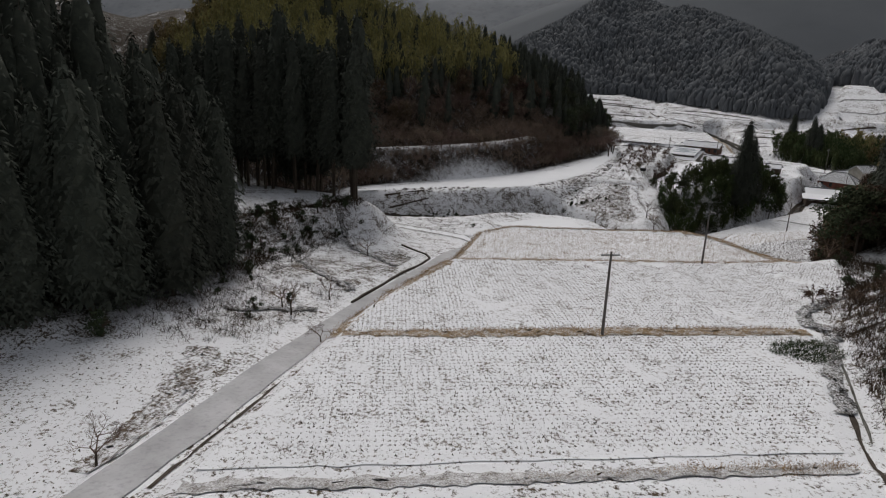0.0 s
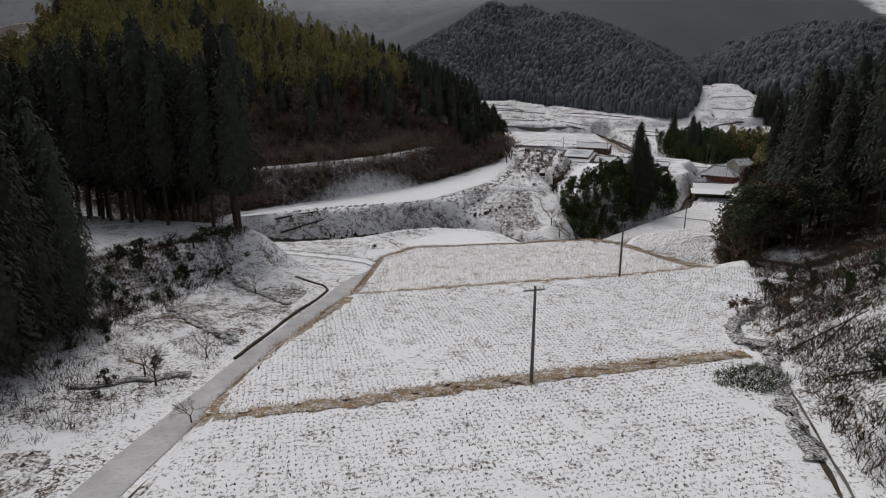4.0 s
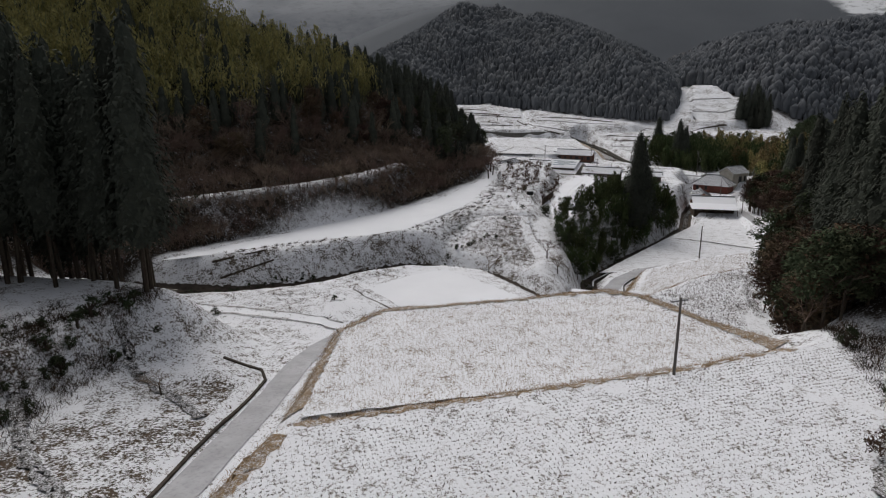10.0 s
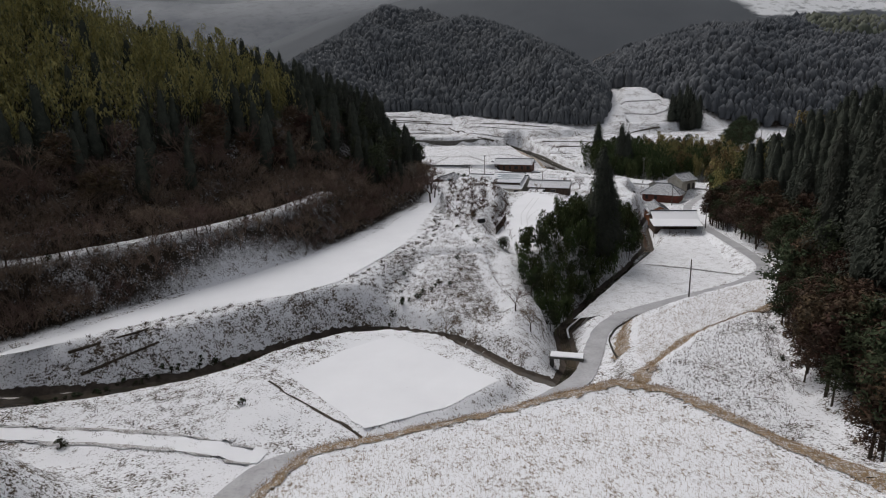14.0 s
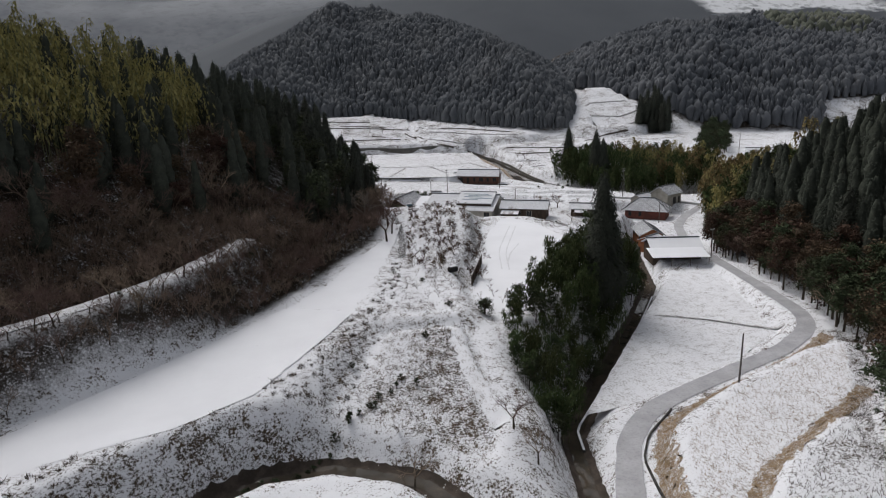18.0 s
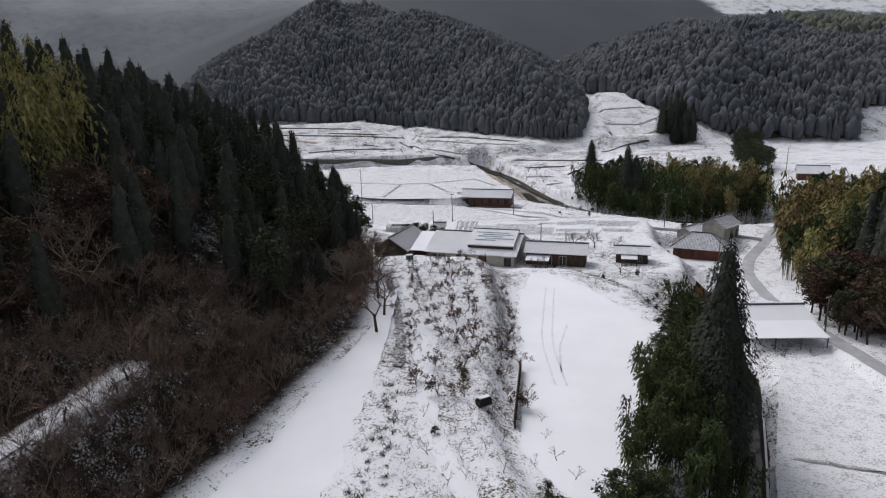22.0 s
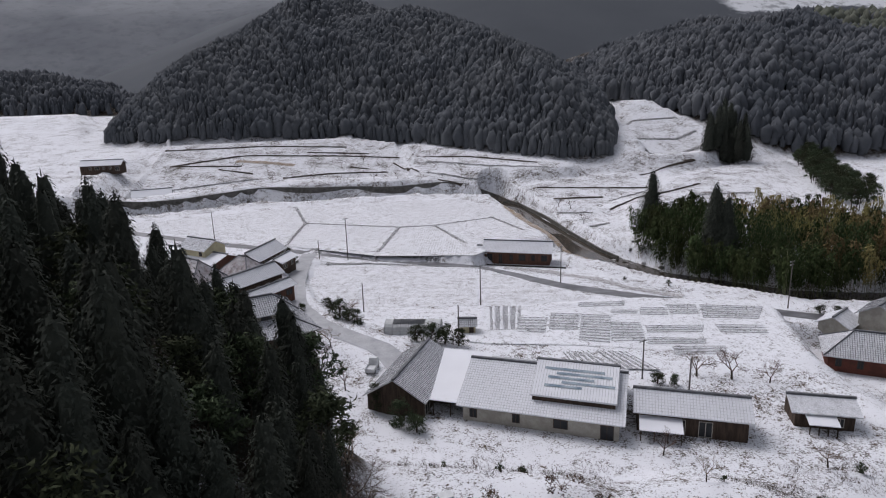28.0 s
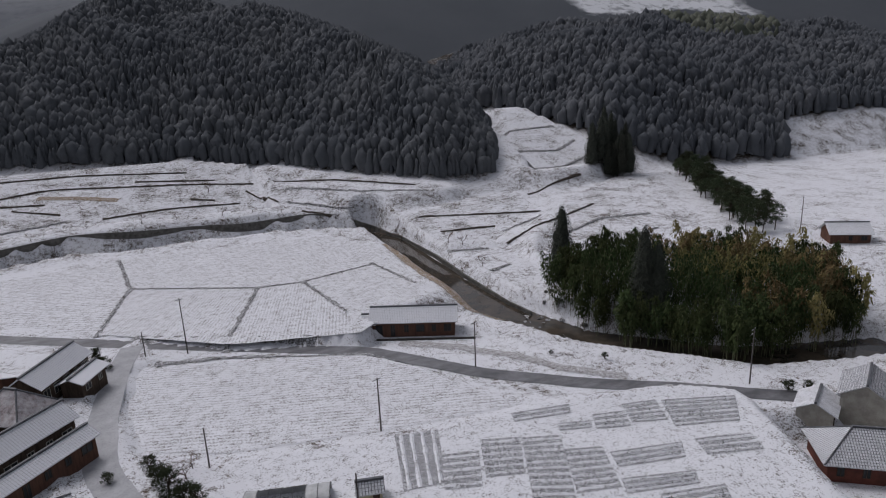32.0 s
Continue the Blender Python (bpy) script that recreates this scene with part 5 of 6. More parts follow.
lean_to(low, -0.6, -3.1, 3.4, 2.4, 2.5, 1.9, "smooth")
house("farmhouse", 105.2, 268.9, -6.3, -37.5, "red-walled farmhouse with a grey hipped tile roof", [B(0, 0, 12.8, 8.0, 3.5, 2.9, "redroof", "thinroof", hip=4.0, over=0.8)])
house("house", 115.8, 276.0, -5.2, 28, "two-storey house with a grey gabled tile roof", [B(0, 0, 8.2, 6.4, 5.8, 2.0, "plaster", "thinroof")])
house("house", 108.6, 279.0, -4.6, 28, "low house with a grey sheet roof by the road", [B(0, 0, 6.0, 5.0, 3.0, 1.4, "plaster", "thinroof", ribs=False)])
house("shed", 87.0, 234.6, -4.6, 75, "shed with reddish mud walls and a grey roof", [B(0, 0, 10.2, 5.6, 2.5, 1.5, "orangewall", "thinroof")], "shed")
house("shed", 83.6, 226.0, -4.4, 30, "little shed with a plain snowy roof", [B(0, 0, 4.5, 3.6, 2.2, 0.8, "orangewall", "smooth", ribs=False)], "shed")
lowhouse = house("house", 81.4, 211.6, -3.3, -13, "low house with a snow-white roof by the stream", [B(0, 1.6, 11.0, 7.6, 2.7, 1.6, "darkwood", "smooth", ribs=False)])
lean_to(lowhouse, -0.8, -5.2, 12.6, 5.6, 2.9, 2.1, "smooth")
# the hamlet behind the wooded spur
house("farmhouse", -16.5, 341.0, 3.4, -43, "farmhouse with cream upper storey and snowy roofs", [B(0, 0, 21, 8.5, 2.9, 1.5, "brownwall", "smooth", ribs=False), B(1.5, 0.6, 9.0, 6.0, 5.6, 1.6, "cream", "smooth", z0=3.2, foot=0)])
house("storehouse", 0.4, 335.0, 3.0, 65, "storehouse with long snowy roof slopes", [B(0, 1.5, 13, 5.0, 4.0, 1.7, "darkwood", "snowroof"), B(0.6, -3.4, 7, 3.4, 2.7, 0.7, "darkwood", "smooth", ribs=False, z0=0)])
house("farmhouse", -14.6, 320.6, 3.6, -48, "old farmhouse with a brown sheet-covered thatch roof", [B(0, 0, 15, 9.0, 2.9, 4.2, "darkwood", "brownroof", hip=3.6, ribs=False, over=0.9)])
house("house", -4.0, 324.0, 3.4, -40, "small house with a brown hipped sheet roof", [B(0, 0, 8.5, 6.6, 3.0, 3.0, "darkwood", "brownroof", hip=3.2, ribs=False)])
house("storehouse", -1.6, 308.2, 3.2, 48, "long storehouse with two snowy tiled roof slopes", [B(0, 0.9, 16, 4.6, 5.0, 1.6, "darkwood", "snowroof", over=0.5), B(0.6, -3.0, 14.6, 3.2, 2.8, 0.9, "brownwall", "snowroof", over=0.5)])
house("house", -12.6, 300.2, 4.0, -48, "small storehouse with a snowy gabled roof", [B(0, 0, 10, 5.0, 3.4, 1.6, "plaster", "snowroof")])
house("farmhouse", 2.6, 286.6, 3.4, 18, "two-storey farmhouse with grey hipped tile roofs", [B(0, 0, 14.5, 10.5, 2.9, 2.2, "darkwood", "thinroof", hip=5.0, over=0.9), B(0.4, 0.8, 9.0, 5.4, 5.9, 1.8, "plaster", "thinroof", hip=2.6, z0=3.6, foot=0, over=0.8)])
house("house", 189.0, 327.5, 2.6, -35, "distant house with grey tiled roof beside the road", [B(0, 0, 10, 6.5, 3.0, 2.2, "brownwall", "snowroof")])
hut = house("garden_hut", 37.6, 286.4, 1.3, -15, "little wooden hut with a greenish tin roof", [B(0, 0, 2.8, 2.2, 1.7, 0.8, "cream", "thinroof", over=0.3, windows=False)], "hut")
g = Geo()
g.box(0.7, -1.13, 0.05, 0.8, 0.05, 1.4)
part("door", g.mesh("door", M["darkwood"]), hut, "dark open doorway")
house("house", -52, 452, z_at(-52, 452), 10, "distant farmhouse with white snowy roof", [B(0, 0, 14, 7, 3.0, 2.0, "darkwood", "smooth", ribs=False)])
house("house", -74, 470, z_at(-74, 470), -5, "distant farm shed with white snowy roof", [B(0, 0, 16, 6, 2.8, 1.6, "darkwood", "smooth", ribs=False)])

# plastic greenhouse, partly fallen in
gh = tagged(new("greenhouse"), "half-collapsed plastic greenhouse tunnel in the snow", "greenhouse")
gh.matrix_basis = pose(28.4, 289.6, 1.3, 0, 0, -17)
for k in range(8):
    g = Geo()
    x = -5 + 10 * k / 7
    pts = [(x, -2.3 * math.cos(a), 2.2 * math.sin(a) ** 0.7 if a > 0 else 0) for a in [math.pi * j / 10 for j in range(11)]]
    for p, q in zip(pts, pts[1:]):
        g.tube(p, q, 0.03, 0.03, 4)
    part("hoop", g.mesh("hoop", M["iron"]), gh)
prof = [math.pi * j / 10 for j in range(11)]
for k in range(7):
    x0, x1 = -5 + 10 * k / 7, -5 + 10 * (k + 1) / 7
    sag = 0.12 if k % 2 else 0.03
    for span in ((range(0, 3), range(7, 10)) if 1 <= k <= 4 else (range(10),)):
        g = Geo()
        for j in span:
            a, b = prof[j], prof[j + 1]
            za, zb = 2.18 * max(0, math.sin(a)) ** 0.7, 2.18 * max(0, math.sin(b)) ** 0.7
            g.add([(x0, -2.28 * math.cos(a), za - sag), (x1, -2.28 * math.cos(a), za), (x1, -2.28 * math.cos(b), zb), (x0, -2.28 * math.cos(b), zb - sag)], [(0, 1, 2, 3)])
        part("cover_sheet", g.mesh("cover_sheet", M["sheet"]), gh, "torn translucent plastic cover")

# small white pickup beside the outbuilding
truck = tagged(new("pickup_truck"), "small white pickup truck parked on snow", "truck")
truck.matrix_basis = pose(19.4, 273.6, z_at(19.4, 273.6), 0, 0, 70)
g = Geo()
g.box(0, 0, 0.35, 3.3, 1.42, 0.3)
g.add([(0.55, -0.7, 0.65), (1.65, -0.7, 0.65), (1.65, 0.7, 0.65), (0.55, 0.7, 0.65), (0.62, -0.62, 1.75), (1.25, -0.62, 1.75), (1.25, 0.62, 1.75), (0.62, 0.62, 1.75), (1.62, -0.68, 1.05), (1.62, 0.68, 1.05)],
      [(0, 4, 7, 3), (4, 5, 6, 7), (5, 8, 9, 6), (8, 1, 2, 9), (0, 1, 8, 5, 4), (3, 7, 6, 9, 2)])
part("cab", g.mesh("cab", M["white"]), truck)
for nm, a in (("bed_side", (-0.58, 0.69, 0.65, 2.2, 0.05, 0.3)), ("bed_side", (-0.58, -0.69, 0.65, 2.2, 0.05, 0.3)), ("tailgate", (-1.66, 0, 0.65, 0.05, 1.42, 0.3))):
    g = Geo()
    g.box(*a)
    part(nm, g.mesh(nm, M["white"]), truck)
g = Geo()
g.add([(1.27, -0.6, 1.70), (1.61, -0.64, 1.10), (1.61, 0.64, 1.10), (1.27, 0.6, 1.70)], [(0, 1, 2, 3)])
part("windscreen", g.mesh("windscreen", M["pane"]), truck)
for x in (-1.05, 1.05):
    for y in (-0.64, 0.64):
        g = Geo()
        g.tube((x, y - 0.08, 0.27), (x, y + 0.08, 0.27), 0.27, 0.27, 14)
        w = part("wheel", g.mesh("wheel", M["rubber"]), truck)
        g = Geo()
        g.tube((x, y - 0.09, 0.27), (x, y + 0.09, 0.27), 0.15, 0.15, 10)
        part("rim", g.mesh("rim", M["iron"]), w)


# ---- banks, walls and edges ----
for pts, half in (([(-12.4, 38.4), (-2.9, 41.0), (8.5, 44.9), (24.6, 50.0)], 0.75), ([(-8, 66.8), (6, 71), (21, 75.4), (32.6, 79.8)], 1.1),
                  ([(29.2, 114), (34.6, 121), (42, 127.6), (51.3, 132.6), (64.4, 140)], 0.9), ([(32, 126), (36.6, 136.6), (40.8, 142.8), (50.4, 147.4), (61.4, 151.8), (70, 155.6), (77, 160)], 1.0)):
    drape(pts, half, "grass", "bank", "low field bank of dry brown grass", 0.075, 0.05, 9, 0.5, 0.16)
drape([(-11.3, 19.2), (4, 24.2), (20.7, 29.8)], 0.6, "edge", "bank", "low weedy bank between two fields", 0.075, 0.05, 9, 0.5, 0.14)
for pts, half in (([(-8.9, 70), (-9.4, 80), (-9.4, 89), (-5.2, 96), (6.8, 99.4), (22.2, 104.2), (26.6, 101.8), (34.2, 83.6)], 1.0), ([(-13.4, 40.6), (-12.6, 51), (-8.6, 65)], 0.9)):
    drape(pts, half, "grass", "bank", "steep bank edge of dry brown grass above the lane", 0.07, 0.06, 9, 0.5, 0.16)
for pts in ([(-13.6, 20), (-13.9, 36), (-13.9, 49)], [(27.2, 55), (24.6, 44), (22.2, 33), (21.6, 28)], [(-12.4, 119.5), (-1.6, 107.6)]):
    drape(pts, 0.13, "soil", "ditch", "narrow dark ditch along the field", 0.05, 0.0, 3, wobble=0.05)
for pts in ([(27.6, 55), (25.1, 44), (22.8, 33)],):
    drape(pts, 0.07, "concrete", "channel_edge", "weathered concrete edge of a water channel", 0.08, 0.03, 3, wobble=0.03)
for pts in ([(38, 378), (26.4, 343)], [(8.6, 396), (38, 378.5), (49, 377), (71, 383)], [(49.4, 376.6), (53, 350)], [(4.6, 430), (8.6, 396), (3, 363)], [(70, 384), (74, 360)]):
    drape(pts, 0.5, "step", "bank", "low snowy bank between paddies", 0.1, 0.12, 5, 0.8, 0.2)
for pts in ([(-1, 468.3), (20, 471), (34, 470), (46, 468.5)], [(50, 479.5), (55, 468.6), (59, 459)], [(65, 447.6), (76, 441.6)], [(29, 477.2), (37.6, 474)], [(-30, 483.4), (-14.4, 475.7)], [(-52, 490), (-20, 500), (30, 492), (54, 486)], [(-58, 512), (-10, 512), (30, 505)], [(100, 420), (140, 404)], [(60, 484), (84, 470), (110, 446)], [(112, 380), (160, 400)], [(150, 428), (180, 434)], [(-50, 490), (-20, 486)], [(10, 500), (40, 494)], [(100, 402), (118, 398)]):
    drape(pts, 0.4, "soil", "terrace_wall", "dark stone terrace edge across the snowy slope", 0.15, 0.45, 3, 2.0, 0.12)


def wall_along(pts, tall, thick, mat, name, label, lift=0.0, sink=0.4, cap=None, even=0):
    """A wall of given height along a line of (x, y), with its foot in the ground."""
    e = tagged(new(name), label, name.replace("_", " "), kind="structure")
    p = np.array(pts, float)
    seg = np.r_[0, np.cumsum(np.hypot(*np.diff(p, axis=0).T))]
    n = max(2, int(seg[-1] / 1.5))
    s = np.linspace(0, seg[-1], n)
    q = np.stack([np.interp(s, seg, p[:, k]) for k in range(2)], 1)
    z = zg(q[:, 0], q[:, 1]) + lift
    for _ in range(even):
        z[1:-1] = (z[:-2] + 2 * z[1:-1] + z[2:]) / 4
    for mname, g_off, hh, th, mt in (("course", 0, tall, thick, mat),) + ((("snow_cap", tall, 0.06, thick * 0.9, cap),) if cap else ()):
        g = Geo()
        for (x0, y0), (x1, y1), z0, z1 in zip(q, q[1:], z, z[1:]):
            d = Vector((x1 - x0, y1 - y0, 0)).normalized()
            o = Vector((-d.y, d.x, 0)) * th / 2
            lo0, lo1 = (z0 - sink, z1 - sink) if g_off == 0 else (z0 + g_off, z1 + g_off)
            a, b = Vector((x0, y0, 0)), Vector((x1, y1, 0))
            v = [a + o + Vector((0, 0, lo0)), b + o + Vector((0, 0, lo1)), b - o + Vector((0, 0, lo1)), a - o + Vector((0, 0, lo0))]
            v += [a + o + Vector((0, 0, z0 + g_off + hh)), b + o + Vector((0, 0, z1 + g_off + hh)), b - o + Vector((0, 0, z1 + g_off + hh)), a - o + Vector((0, 0, z0 + g_off + hh))]
            g.add(v, [(0, 1, 5, 4), (2, 3, 7, 6), (4, 5, 6, 7), (3, 0, 4, 7), (1, 2, 6, 5)])
        part(mname, g.mesh(mname, M[mt]), e)
    return e


wall_along([(-17.4, 57), (-16.7, 70), (-15.8, 80), (-15.7, 85), (-17, 88), (-21.5, 89.5)], 0.2, 0.26, "soil", "stone_wall", "low dark stone wall beside the lane")
wall_along([(30.4, 143), (31.6, 148), (38, 156), (46, 166), (57, 180.5), (66, 193)], 0.45, 0.3, "concrete", "stream_wall", "pale concrete wall edging the stream", cap="smooth")
wall_along([(31.8, 126.5), (34.6, 137), (37.4, 141.2), (43, 146)], 0.22, 0.2, "stone", "kerb", "dark kerb along the lane")
wall_along([(-150, 428.5), (-58, 436), (-10, 450.4), (50, 446.4), (76, 443.4), (88, 434), (92.6, 420), (92.8, 390), (91.8, 367), (92.2, 346), (93.6, 338)], 1.8, 0.5, "concrete", "river_wall", "dark stone river wall along the bank", lift=-0.6, sink=3.6, even=80)


def slat_wall(x0, y0, x1, y1, z, tall, label):
    """A retaining wall of stacked boards between posts."""
    e = tagged(new("retaining_wall"), label, "retaining wall")
    L = math.hypot(x1 - x0, y1 - y0)
    e.matrix_basis = pose((x0 + x1) / 2, (y0 + y1) / 2, z, 0, 0, math.degrees(math.atan2(y1 - y0, x1 - x0)))
    n = int(tall / 0.24)
    for k in range(n):
        g = Geo()
        g.box(0, 0.02 * (k % 2), k * 0.24 - 0.3, L, 0.1, 0.215)
        part("board", g.mesh("board", M["darkwood"]), e)
    for k in range(max(2, int(L / 1.6))):
        g = Geo()
        g.box(-L / 2 + L * k / max(1, int(L / 1.6) - 1), -0.1, -0.6, 0.12, 0.12, tall + 0.5)
        part("post", g.mesh("post", M["bark"]), e)


slat_wall(4.2, 158.6, 7.8, 164.6, 4.6, 2.4, "weathered board retaining wall below the track")
slat_wall(12.6, 175.5, 15.0, 189, 6.4, 1.6, "weathered board retaining wall beside the orchard")
slat_wall(25.2, 178, 29.8, 190.5, 5.2, 1.7, "dark board retaining wall under the orchard")

# culvert bridge over the stream
br = tagged(new("culvert_bridge"), "small snow-covered concrete slab bridge over the stream", "bridge")
br.matrix_basis = pose(25.6, 128.9, -1.3, 0, 0, -20)
for nm, a, mt in (("slab", (0, 0, 0, 4.6, 1.9, 0.3), "concrete"), ("snow_cover", (0, 0, 0.3, 4.4, 1.7, 0.08), "smooth"), ("abutment", (-2.0, 0, -2.4, 0.5, 1.9, 2.4), "stone"), ("abutment", (2.0, 0, -2.4, 0.5, 1.9, 2.4), "stone")):
    g = Geo()
    g.box(*a)
    part(nm, g.mesh(nm, M[mt]), br)

drape([p[:2] for p in STREAM[1]], 1.55, "soil", "stream_bank", "wet dark banks of the narrow stream", 0.13, 0.0, 9, 0.5, 0.06)
drape([(81.5, 402), (79.8, 380), (79.4, 362), (80.4, 350), (86, 334)], 1.7, "grass", "bank", "brown grassy slope above the river", 0.15, 0.1, 5)
for pts, half in (([(164, 450), (182, 449), (198, 456)], 0.9), ([(170, 468), (190, 465), (206, 474)], 0.9), ([(176, 490), (206, 492)], 0.9), ([(94.4, 385), (106.3, 381)], 0.8), ([(96, 361), (103.3, 364)], 0.7), ([(118, 392), (136, 398)], 0.6), ([(126, 374), (150, 384), (168, 380)], 0.7), ([(140, 362), (158, 366)], 0.7), ([(64, 470), (90, 450), (112, 438)], 0.7), ([(62, 458), (84, 440), (94, 424)], 0.6), ([(-50, 462), (-12, 470)], 0.6)):
    drape(pts, half, "step", "bank", "weedy terrace edge on the snowy slope", 0.12, 0.3, 5, 1.2, 0.25)
drape([(-23, 493.4), (-8, 489), (4, 484)], 1.6, "grass", "bank", "patch of dry brown grass on the terraces", 0.1, 0.1, 5)
drape([(60, 335.6), (70, 327.4), (82, 309), (90, 301)], 1.3, "edge", "bank", "weedy verge between road and river", 0.08, 0.15, 5)
drape([(10, 358.6), (28, 347.6), (44, 338.6)], 0.7, "step", "bank", "weedy verge beside the village road", 0.12, 0.1, 5, 0.8, 0.2)
drape([(14, 343.4), (30, 339), (50, 328.4), (60, 317)], 0.7, "step", "bank", "weedy verge beside the village road", 0.12, 0.1, 5, 0.8, 0.2)
drape([(-18.6, 22), (-19.8, 30), (-22.6, 38.0)], 1.3, "weedy", "bank", "patch of dry brown grass beside the lane", 0.06, 0.03, 13, 0.4, 0.22)
drape([(-10.5, 104.4), (-24, 109), (-40, 112.4)], 1.1, "smooth", "track", "snowy farm track leading to the cedars", 0.07, 0.02, 5)
for o in (-1.3, 1.3):
    drape([(-11.5, 104.8 + o), (-24, 109 + o), (-40, 112.4 + o)], 0.18, "edge", "track_edge", "weedy edge of the farm track", 0.08, 0.1, 3)

drape([(19.6, 139), (18.9, 144), (18.3, 151), (18.5, 157.6), (17.8, 164), (16.2, 176), (17.6, 186), (18.4, 200), (19.4, 216)], 1.0, "smooth", "track", "snow-covered path beside the fruit bushes", 0.09, 0.03, 5, 0.8, 0.15)
# edges in and round the fields
for pts, half, mat, h_, label in (
    ([(41.2, 73), (36.4, 66), (31.8, 65), (27.5, 59.3), (26.4, 56), (28, 54)], 0.6, "step", 0.25, "dark earthen edge of the overgrown knoll"),
    ([(28, 54), (25.4, 47), (23.6, 41), (22.6, 36)], 0.45, "step", 0.05, "snowy strip of litter along the field"),
    ([(54.5, 122), (62.5, 133), (70.8, 143)], 0.5, "soil", 0.05, "dark ditch below the wood"),
    ([(15, 189), (16.4, 199.8), (16.8, 214), (17.1, 226)], 0.6, "step", 0.1, "weedy ditch beside the orchard"),
    ([(35.4, 226), (33.2, 213.3), (31.4, 203), (29, 195)], 0.6, "step", 0.1, "brown grassy edge of the orchard"),
    ([(-34.6, 76.1), (-27.6, 67.5), (-23.4, 63.4), (-18.7, 60.2)], 0.5, "step", 0.1, "rough dark step across the slope"),
    ([(-33.3, 90.1), (-27.9, 84.1), (-22.5, 79.6), (-18.1, 75.3)], 0.45, "step", 0.1, "rough dark step across the slope"),
    ([(-26.4, 47.2), (-24.6, 48.8), (-21, 52.1), (-19.4, 52.6)], 0.55, "step", 0.1, "dark bank above the snowy field"),
):
    drape(pts, half, mat, "bank", label, 0.12, h_, 7, 0.5, 0.2)
for pts in ([(44.1, 220.8), (36.8, 202.4), (35, 196.9), (32.6, 186)], [(45.4, 220.2), (38.1, 201.8), (36.2, 196.2), (33.8, 185.4)], [(41, 203.4), (37, 196), (34.4, 188.9)]):
    drape(pts, 0.12, "wheeltrack", "wheel_track", "shallow wheel track in smooth snow", 0.075, 0.0, 3, 0.8, 0.03)
drape([(56.4, 179.7), (65.8, 173.9), (70.9, 169.5), (74.8, 166.5)], 0.3, "edge", "bank", "low weedy bank across the field", 0.14, 0.15, 5, 0.8, 0.08)
# stumps and fallen trunks on the cleared knoll
srng = random.Random(3)
for x, y in ((37.5, 67.5), (38.5, 68.2), (35.1, 59.8), (33.3, 54.7), (36.4, 58.6), (32.5, 62.9), (32.8, 65.4), (30.5, 57.5), (34.4, 64)):
    st = tagged(new("tree_stump"), "short dark tree stump on the snowy knoll", "stump", "stumps on the knoll")
    st.matrix_basis = pose(x, y, z_at(x, y), srng.uniform(-8, 8), srng.uniform(-8, 8), 0)
    h_ = srng.uniform(0.7, 1.5)
    g = Geo()
    g.tube((0, 0, -0.3), (0, 0, h_), 0.09, 0.07, 8)
    part("trunk", g.mesh("trunk", M["bark"]), st)
    g = Geo()
    g.tube((0, 0, h_), (0, 0, h_ + 0.05), 0.07, 0.05, 8)
    part("snow_cap", g.mesh("snow_cap", M["smooth"]), st)
for x0, y0, x1, y1 in ((28.2, 51.1, 33, 50.2), (29, 48.6, 33.8, 51.6), (31, 58, 36, 61.5), (27.4, 44, 31, 40.5)):
    g = Geo()
    g.tube((x0, y0, z_at(x0, y0) + 0.25), (x1, y1, z_at(x1, y1) + 0.3), 0.08, 0.04, 7)
    tagged(new("log", g.mesh("log", M["bark"])), "thin fallen trunk lying across brush", "log", "fallen trunks on the knoll")

# boulders below the weir of the river
for i in range(46):
    x, y = 91.5 + srng.uniform(-3.5, 9.0), 332 + srng.uniform(-9, 8)
    g = Geo()
    n = 7
    w_, h_ = srng.uniform(0.35, 0.9), srng.uniform(0.25, 0.6)
    ring = [(math.cos(6.283 * k / n) * w_ * srng.uniform(0.7, 1.2), math.sin(6.283 * k / n) * w_ * srng.uniform(0.7, 1.2)) for k in range(n)]
    v = [(a, b, -0.3) for a, b in ring] + [(a * 0.7, b * 0.7, h_ * srng.uniform(0.75, 1.1)) for a, b in ring]
    g.add(v, [(k, (k + 1) % n, (k + 1) % n + n, k + n) for k in range(n)] + [tuple(range(n, 2 * n))])
    st = tagged(new("boulder", g.mesh("boulder", M["step" if i % 3 else "stone"])), "dark river boulder dusted with snow", "boulder", "boulders below the weir")
    st.matrix_basis = pose(x, y, z_at(x, y), 0, 0, srng.uniform(0, 360))

# felled logs by the stream
for x0, y0, x1, y1 in ((-15.2, 130.4, -9.8, 134.8), (-14.4, 130.2, -9.2, 134.0), (-16.4, 131.0, -12.0, 134.2), (-36, 124.6, -28, 127.8), (-34.6, 123.8, -26.6, 127.2)):
    g = Geo()
    za, zb = z_at(x0, y0) + 0.3, z_at(x1, y1) + 0.3
    g.tube((x0, y0, za), (x1, y1, zb), 0.2, 0.14, 8)
    tagged(new("log", g.mesh("log", M["bark"])), "dark felled log lying on the snowy bank", "log", "felled logs")

